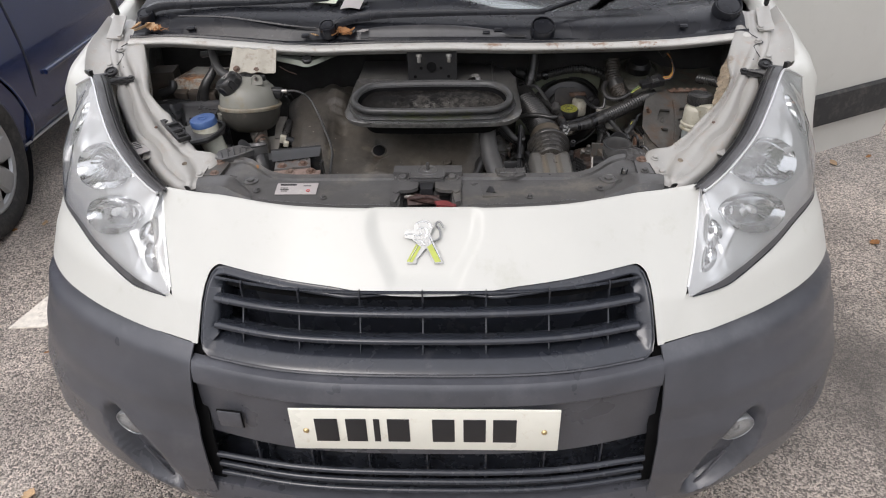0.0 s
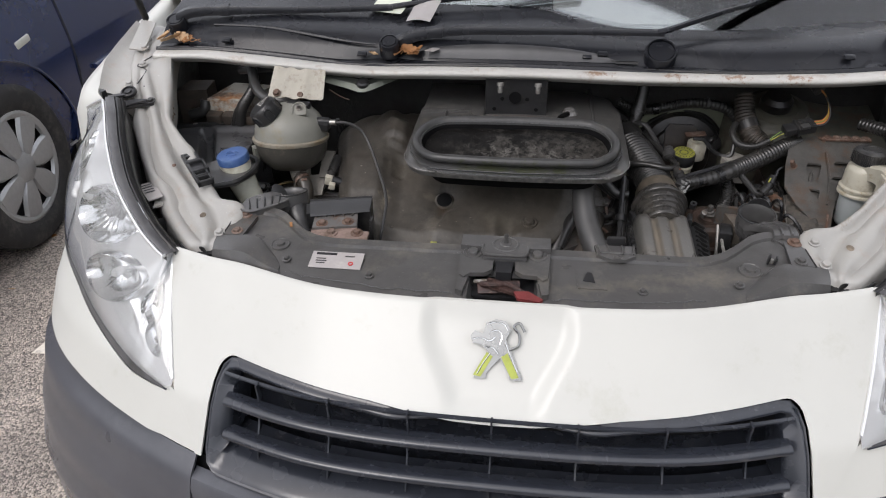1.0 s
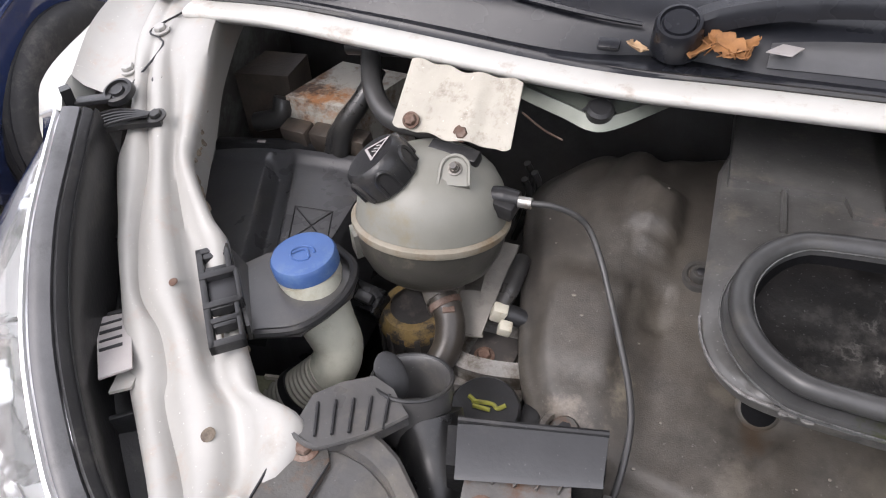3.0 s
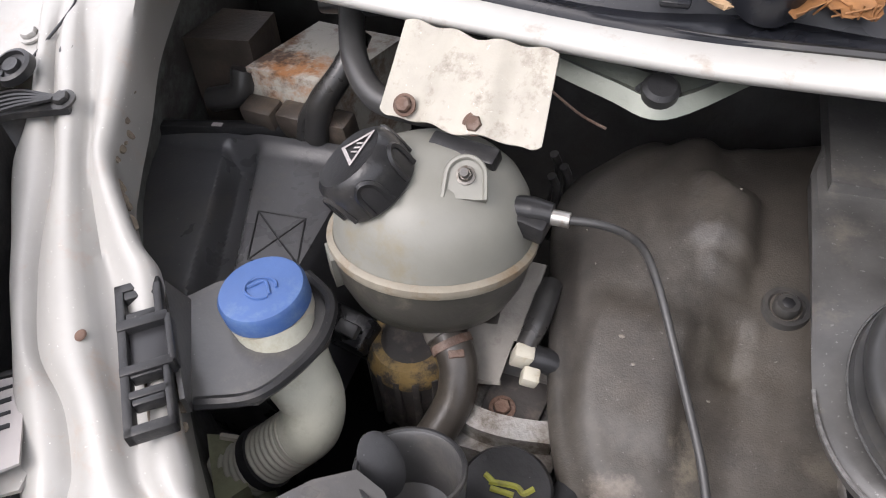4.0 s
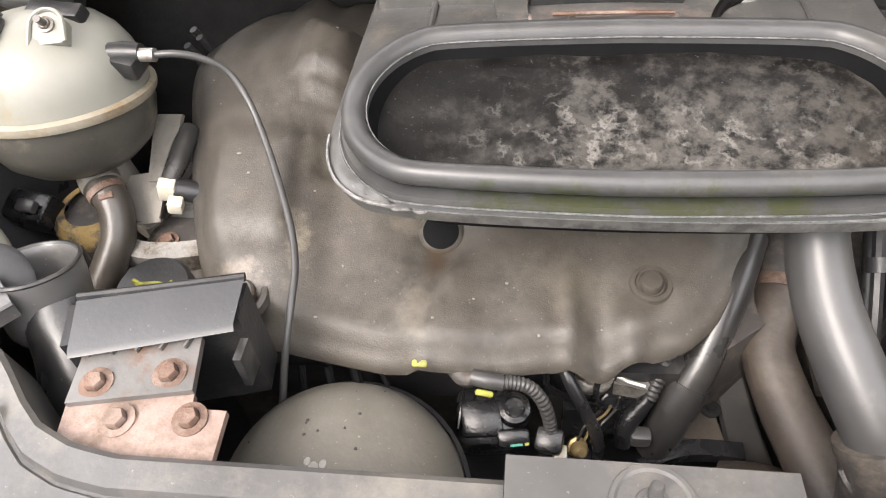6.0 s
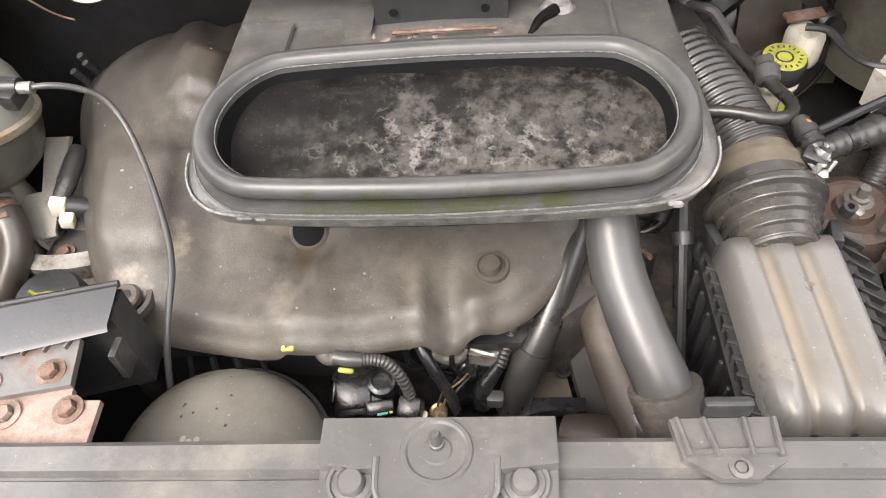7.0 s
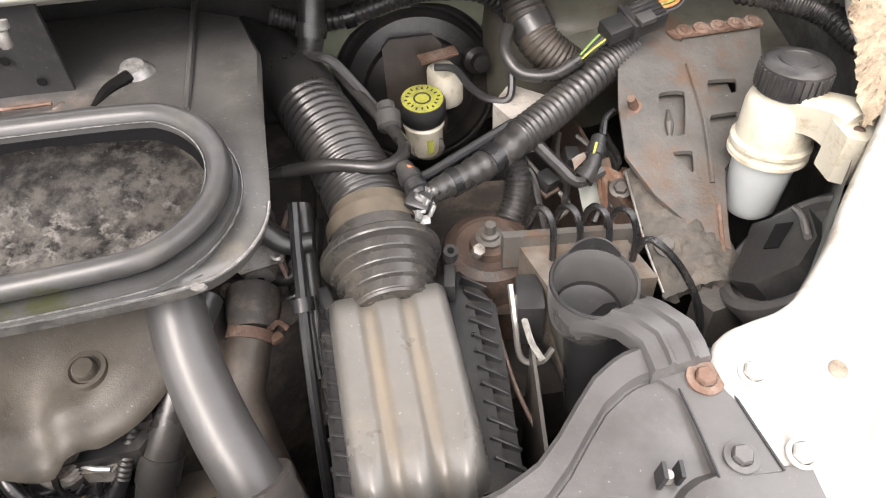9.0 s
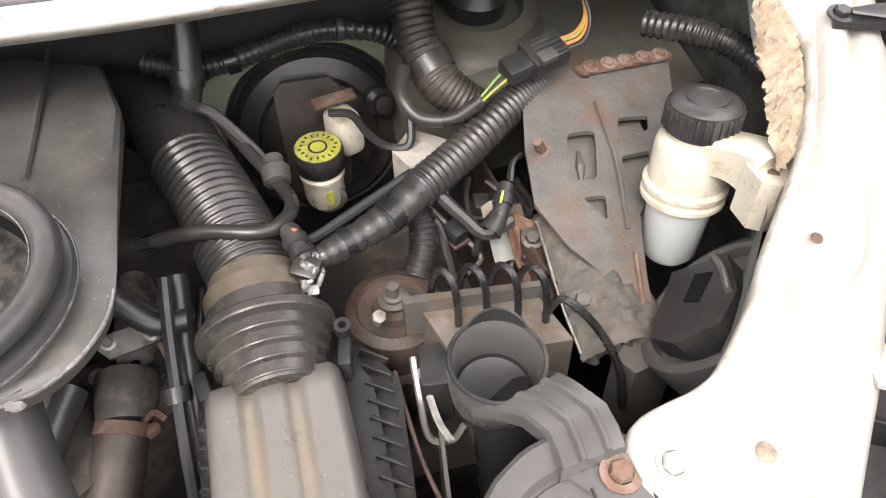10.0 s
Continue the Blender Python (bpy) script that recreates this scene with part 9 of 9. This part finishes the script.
wiper(-.268, .825, 1.068, [(-.266, .828, 1.073), (-.235, .838, 1.086), (-.18, .848, 1.096), (-.11, .853, 1.100), (0, .852, 1.101), (.12, .848, 1.102), (.275, .843, 1.102)], .42, [(.262, .840, 1.104), (.285, .848, 1.107), (.340, .888, 1.113), (.41, .945, 1.118), (.485, 1.0, 1.124), (.60, 1.07, 1.165)], "black windscreen wiper arm on the scuttle")
wiper(-.742, .868, 1.094, [(-.738, .870, 1.112), (-.70, .884, 1.122), (-.60, .90, 1.122), (-.45, .915, 1.120), (-.28, .935, 1.120)], .45, [(-.29, .935, 1.120), (-.16, .96, 1.132), (0.0, .985, 1.138), (.12, 1.0, 1.14)], "black windscreen wiper at the edge of the scuttle")


def leaf(at, size, spin, material, curl=.35):
    bm_ = B()
    m_ = Matrix.Translation(at) @ Euler((radians(random.uniform(-30, 30)), radians(random.uniform(-25, 25)), radians(spin))).to_matrix().to_4x4()
    sheet(bm_, lambda u, v: m_ @ Vector(((u - .5) * size, (v - .5) * size * .62 * math.sin(math.pi * min(.98, max(.02, u))) ** .7 * (1 + .25 * math.sin(u * 22)), curl * size * ((v - .5) ** 2 + .4 * (u - .5) ** 2))), 10, 5, .0006)
    return bm_


random.seed(4)
for x, y, z, s, mat_ in ((-.755, .822, 1.082, .045, LEAF_PALE), (-.735, .815, 1.080, .05, LEAF_PALE), (-.715, .822, 1.080, .04, LEAF_PALE), (-.70, .815, 1.078, .03, LEAF), (-.245, .812, 1.062, .035, LEAF), (-.225, .814, 1.064, .04, LEAF), (-.30, .806, 1.058, .03, LEAF_PALE), (-.21, .818, 1.064, .028, LEAF)):
    tagged(part("dead_leaf", leaf((x, y, z + .004), s, random.uniform(0, 360), mat_), mat_), "curled dead brown leaf caught on the scuttle", "leaf", "leaves on the scuttle")
for k in range(9):
    x = -.225 + random.uniform(-.02, .02)
    tagged(part("pine_needle", tube(B(), [(x, .806, 1.062), (x + random.uniform(-.03, .03), .81 + random.uniform(-.01, .012), 1.072)], .0007, 4, 6), LEAF), "orange dry needle by the wiper", "needle", "needles by the wiper")
for k in range(8):
    x = -.70 + random.uniform(-.02, .03)
    tagged(part("pine_needle", tube(B(), [(x, .812, 1.078), (x + random.uniform(-.03, .03), .816 + random.uniform(-.01, .012), 1.086)], .0007, 4, 6), LEAF), "orange dry needle by the wiper", "needle", "needles by the wiper")
tagged(part("paper_scrap", prism(B(), [(-.195, .812), (-.175, .808), (-.165, .826), (-.182, .83)], 1.068, 1.069, bevel=0), PAPER), "small scrap of white paper on the scuttle", "paper")
for k in range(46):
    side_ = random.random() < .6
    x, y = (random.uniform(1.05, 2.4), random.uniform(.2, 2.4)) if side_ else (random.uniform(-2.3, -1.05), random.uniform(.1, 1.8))
    tagged(part("fallen_leaf", leaf((x, y, .008), random.uniform(.018, .055), random.uniform(0, 360), LEAF, .2), LEAF if k % 3 else LEAF_PALE), "dry brown leaf fallen on the asphalt", "leaf", "leaves on the asphalt")

# ---- the dark blue car ----
car = thing("blue_car", (-2.4, 2.5, 0), "dark blue hatchback car parked beside the van", "car")
def car_x(y, z):
    return -1.93 - .16 * max(0, z - .62) ** 1.2 - .10 * smooth01((.35 - z) / .25) - .05 * smooth01((.62 - abs(z - .62)) / .62) * 0 - .42 * smooth01((1.25 - y) / .75) ** 2
WC, WR = (1.575, .32), .40
bm = B()
def side(u, v):
    y = .75 + 4.0 * u
    z = .22 + .70 * v
    d_ = math.hypot(y - WC[0], z - WC[1])
    if d_ < WR:
        k_ = WR / max(d_, 1e-3)
        y, z = WC[0] + (y - WC[0]) * k_, WC[1] + (z - WC[1]) * k_
    return (car_x(y, z) + .012 * bump2(y, z, WC[0], WC[1] + .05, .46, .44), y, max(z, .18))
part("side_panel", sheet(B(), side, 160, 60, .004), PAINT_BLUE, car, sharp=60)
part("bonnet", sheet(B(), lambda u, v: (car_x(.75 + 1.6 * u, .92) - (3.68 + car_x(.75 + 1.6 * u, .92)) * v, .75 + 1.6 * u, .92 + .10 * math.sin(math.pi * min(1, v * 1.2)) * .6 + .10 * u), 20, 14, .004), PAINT_BLUE, car)
part("glass_side", sheet(B(), lambda u, v: (car_x(2, .95) - .02 - .26 * v, 2.2 + 2.3 * u + .3 * v * (1 - u), .93 + .47 * v), 6, 6, .005), INK, car)
part("front", sheet(B(), lambda u, v: (-2.2 - 1.2 * u, .74 - .08 * math.sin(math.pi * u), .22 + .70 * v), 10, 8, .004), PAINT_BLUE, car)
part("roof", sheet(B(), lambda u, v: (-2.27 - 1.10 * u, 2.75 + 1.75 * v, 1.40 + .05 * math.sin(math.pi * u)), 10, 8, .01), PAINT_BLUE, car)
part("windscreen", sheet(B(), lambda u, v: (-2.07 - .20 * v - (1.50 - .40 * v) * u, 2.15 + .62 * v, .98 + .43 * v), 10, 6, .005), INK, car)
part("far_side", sheet(B(), lambda u, v: (-3.68 + .30 * max(0, v - .6), .76 + 3.95 * u, .22 + 1.18 * v * (1 if u > .4 else .62)), 12, 8, .004), PAINT_BLUE, car)
part("tail", sheet(B(), lambda u, v: (-1.96 - 1.72 * u, 4.74 - .05 * math.sin(math.pi * u), .22 + 1.18 * v), 8, 6, .004), PAINT_BLUE, car)
part("arch_lining", lathe(B(), [(.40, .0), (.40, -.30), (0, -.31)], axis_to((-1.965, WC[0], WC[1]), (1, 0, 0)), 40), INK, car)
part("arch_lip", tube(B(), [(car_x(WC[0] + WR * math.cos(a), WC[1] + WR * math.sin(a)) + .012, WC[0] + WR * math.cos(a), WC[1] + WR * math.sin(a)) for a in np.linspace(-.2, math.pi + .2, 30)], .006, 6, 60), PAINT_BLUE, car)
part("door_gap", tube(B(), [(car_x(2.15, z) + .003, 2.06 + .05 * math.sin((z - .3) * 3), z) for z in (.25, .45, .65, .92)], .004, 6), INK, car)
part("door_gap", tube(B(), [(car_x(2.15, .36) + .004, 2.18, .34), (car_x(3.4, .36) + .004, 3.4, .34)], .004, 6), INK, car)
part("side_moulding", tube(B(), [(car_x(2.2, .52) + .010, 2.2, .50), (car_x(3, .52) + .010, 3.2, .52)], .012, 8), PAINT_BLUE, car)
part("sill_line", tube(B(), [(car_x(2, .26) + .006, 1.92, .25), (car_x(3, .26) + .006, 3.4, .25)], .006, 6), HUBCAP, car)
part("indicator", box(B(), (car_x(1.93, .73) + .006, 1.84, .725), (.012, .085, .028), pose(0, 0, 0, 8, 0, 0), .005), surf("clear side lamp", (.6, .6, .55), .2, var=.05), car)
wheel = part("tyre", lathe(B(), [(.215, -.075), (.245, -.085), (.285, -.088), (.306, -.080), (.315, -.066), (.315, .066), (.306, .080), (.285, .088), (.245, .085), (.215, .075), (.205, .06)], axis_to((-1.985, WC[0], WC[1]), (.995, .10, 0)), 56), TYRE, car)
for k in (-.045, -.015, .015, .045):
    part("tread_groove", lathe(B(), [(.3155, k - .003), (.3165, k - .003), (.3165, k + .003), (.3155, k + .003)], axis_to((-1.985, WC[0], WC[1]), (.995, .10, 0)), 56), INK, wheel)
mwheel = axis_to((-1.985, WC[0], WC[1]), (.995, .10, 0))
part("rim_disc", lathe(B(), [(.21, .052), (.20, .045), (.12, .04), (0, .04)], mwheel, 40), INK, wheel)
part("rim_ring", lathe(B(), [(.186, .062), (.192, .074), (.206, .080), (.216, .076), (.218, .066)], mwheel, 56), HUBCAP, wheel)
for k in range(7):
    a = 2 * math.pi * k / 7
    mm = mwheel @ Matrix.Rotation(a, 4, "Z")
    part("spoke", loft(B(), [[mm @ Vector((r_, -w_, z_ - .012)), mm @ Vector((r_, -w_ * .8, z_)), mm @ Vector((r_, 0, z_ + .004)), mm @ Vector((r_, w_ * .8, z_)), mm @ Vector((r_, w_, z_ - .012))] for r_, w_, z_ in ((.045, .021, .080), (.08, .036, .081), (.12, .050, .080), (.15, .054, .078), (.18, .056, .076), (.20, .062, .072))], 12), HUBCAP, wheel)
hub = part("hub_cap", lathe(B(), [(0, .090), (.028, .090), (.034, .086), (.052, .084), (.060, .078)], mwheel, 40), HUBCAP, wheel)

# wheels of the white van, out of sight below
for sg in (-1, 1):
    for y in (1.02, 3.9):
        part("tyre", lathe(B(), [(.0, .05), (.20, .07), (.24, .09), (.31, .08), (.325, .06), (.325, -.1), (.2, -.1)], axis_to((sg * .80, y, .325), (sg, 0, 0)), 32), TYRE, van)

# ---- loose pipes and wires in the dark at the right of the bay ----
random.seed(11)
for k in range(9):
    x, y, z = .452 + .012 * k, .70 + .012 * (k % 4), .76 + .012 * (k % 3)
    t = thing("brake_pipe" if k % 2 else "bay_wire", (x, y, z), "thin dark brake pipe in the clutter of the bay" if k % 2 else "dusty black wire in the clutter of the bay", "pipe" if k % 2 else "wire", BAY)
    pts = [(x, y, z)]
    for q in range(3):
        pts.append((pts[-1][0] + random.uniform(-.03, .03), pts[-1][1] + random.uniform(.012, .035), pts[-1][2] + random.uniform(-.004, .032)))
    part("tube", tube(B(), pts, .0026 if k % 2 else .0038, 7, 24), STEEL_DARK if k % 2 else RUBBER, t)
for k, (x, y, z, s) in enumerate(((.462, .742, .80, .017), (.492, .758, .812, .016), (.520, .700, .79, .014))):
    t = thing("relay", (x, y, z), "small grimy black relay block in the bay", "relay", BAY)
    part("case", box(B(), (x, y, z), (s, s * 1.2, s), pose(0, 0, 0, 12, 8 * k, 25 - 30 * k), .003), PLASTIC, t)
    part("base", box(B(), (x, y, z - s * .5), (s * 1.2, s * 1.3, s * .3), pose(0, 0, 0, 12, 8 * k, 25 - 30 * k), .002), DARK_RUST, t)
t = thing("rusty_flange", (.535, .735, .80), "flaking rusty steel flange beside the bracket plate", "flange", BAY)
part("plate", sheet(B(), lambda u, v: (.508 + .034 * u, .660 + .062 * v + .006 * math.sin(9 * u), .770 + .045 * v + .006 * math.sin(7 * v + 3 * u)), 12, 14, .004), surf("flaking rust", (.15, .082, .052), .8, var=.4, scale=60, bump=.8, relief=90, dirt=(.30, .25, .21), amount=.35, dscale=35), t)
bolt("bolt", (.522, .70, .812), t, STEEL_DARK, (-.2, -.4, 1), .007)
loop = thing("ribbed_hose", (.36, .97, .92), "ribbed black hose hanging under the cowl", "hose", BAY)
part("hose", tube(B(), [(.215, .935, .918), (.240, .930, .910), (.263, .930, .906), (.297, .930, .908), (.330, .930, .916), (.357, .930, .922), (.392, .930, .924), (.438, .930, .915), (.465, .930, .896), (.478, .935, .875)], .0105, 12, wave=.07, pitch=.006), RUBBER, loop, sharp=80)
part("cuff", tube(B(), [(.290, .930, .907), (.302, .930, .909)], .0128, 14, 4), GLOSS, loop)
part("cable_tie", tube(B(), [(.400, .930, .924), (.405, .930, .9235)], .0126, 14, 3), PIPE, loop)
lead = thing("washer_pipe", (.27, .87, .88), "thin grey pipe down to the servo", "pipe", BAY)
part("pipe", tube(B(), [(.250, .885, .893), (.262, .866, .900), (.272, .860, .896), (.293, .850, .868), (.306, .842, .848)], .0052, 8, 24), PIPE, lead)
riser = thing("riser_hose", (.25, .90, .90), "black rubber hose rising from the intake elbow", "hose", BAY)
part("hose", tube(B(), [(.266, .930, .985), (.262, .920, .950), (.254, .902, .908), (.243, .892, .878)], .0135, 14, 24), RUBBER, riser)
part("cuff", tube(B(), [(.256, .906, .918), (.253, .900, .905)], .0158, 16, 4), RUBBER, riser)
trunk = thing("wiring_bundle", (.48, .86, .88), "dusty brown black wiring bundle in front of the turret", "wiring bundle", BAY)
part("sleeve", tube(B(), [(.468, .905, .955), (.470, .880, .923), (.480, .853, .896), (.498, .838, .880), (.520, .830, .868)], [.020, .0205, .021, .020, .017], 18, 50, wave=.04, pitch=.006), surf("dusty brown sleeve", (0.030, 0.026, 0.022), 0.45, var=0.3, scale=40, bump=0.3, dirt=(0.065, 0.052, 0.042), amount=0.4, dscale=20), trunk, sharp=80)
part("tape", tube(B(), [(.474, .868, .910), (.479, .856, .899)], .0226, 18, 4), RUBBER, trunk)
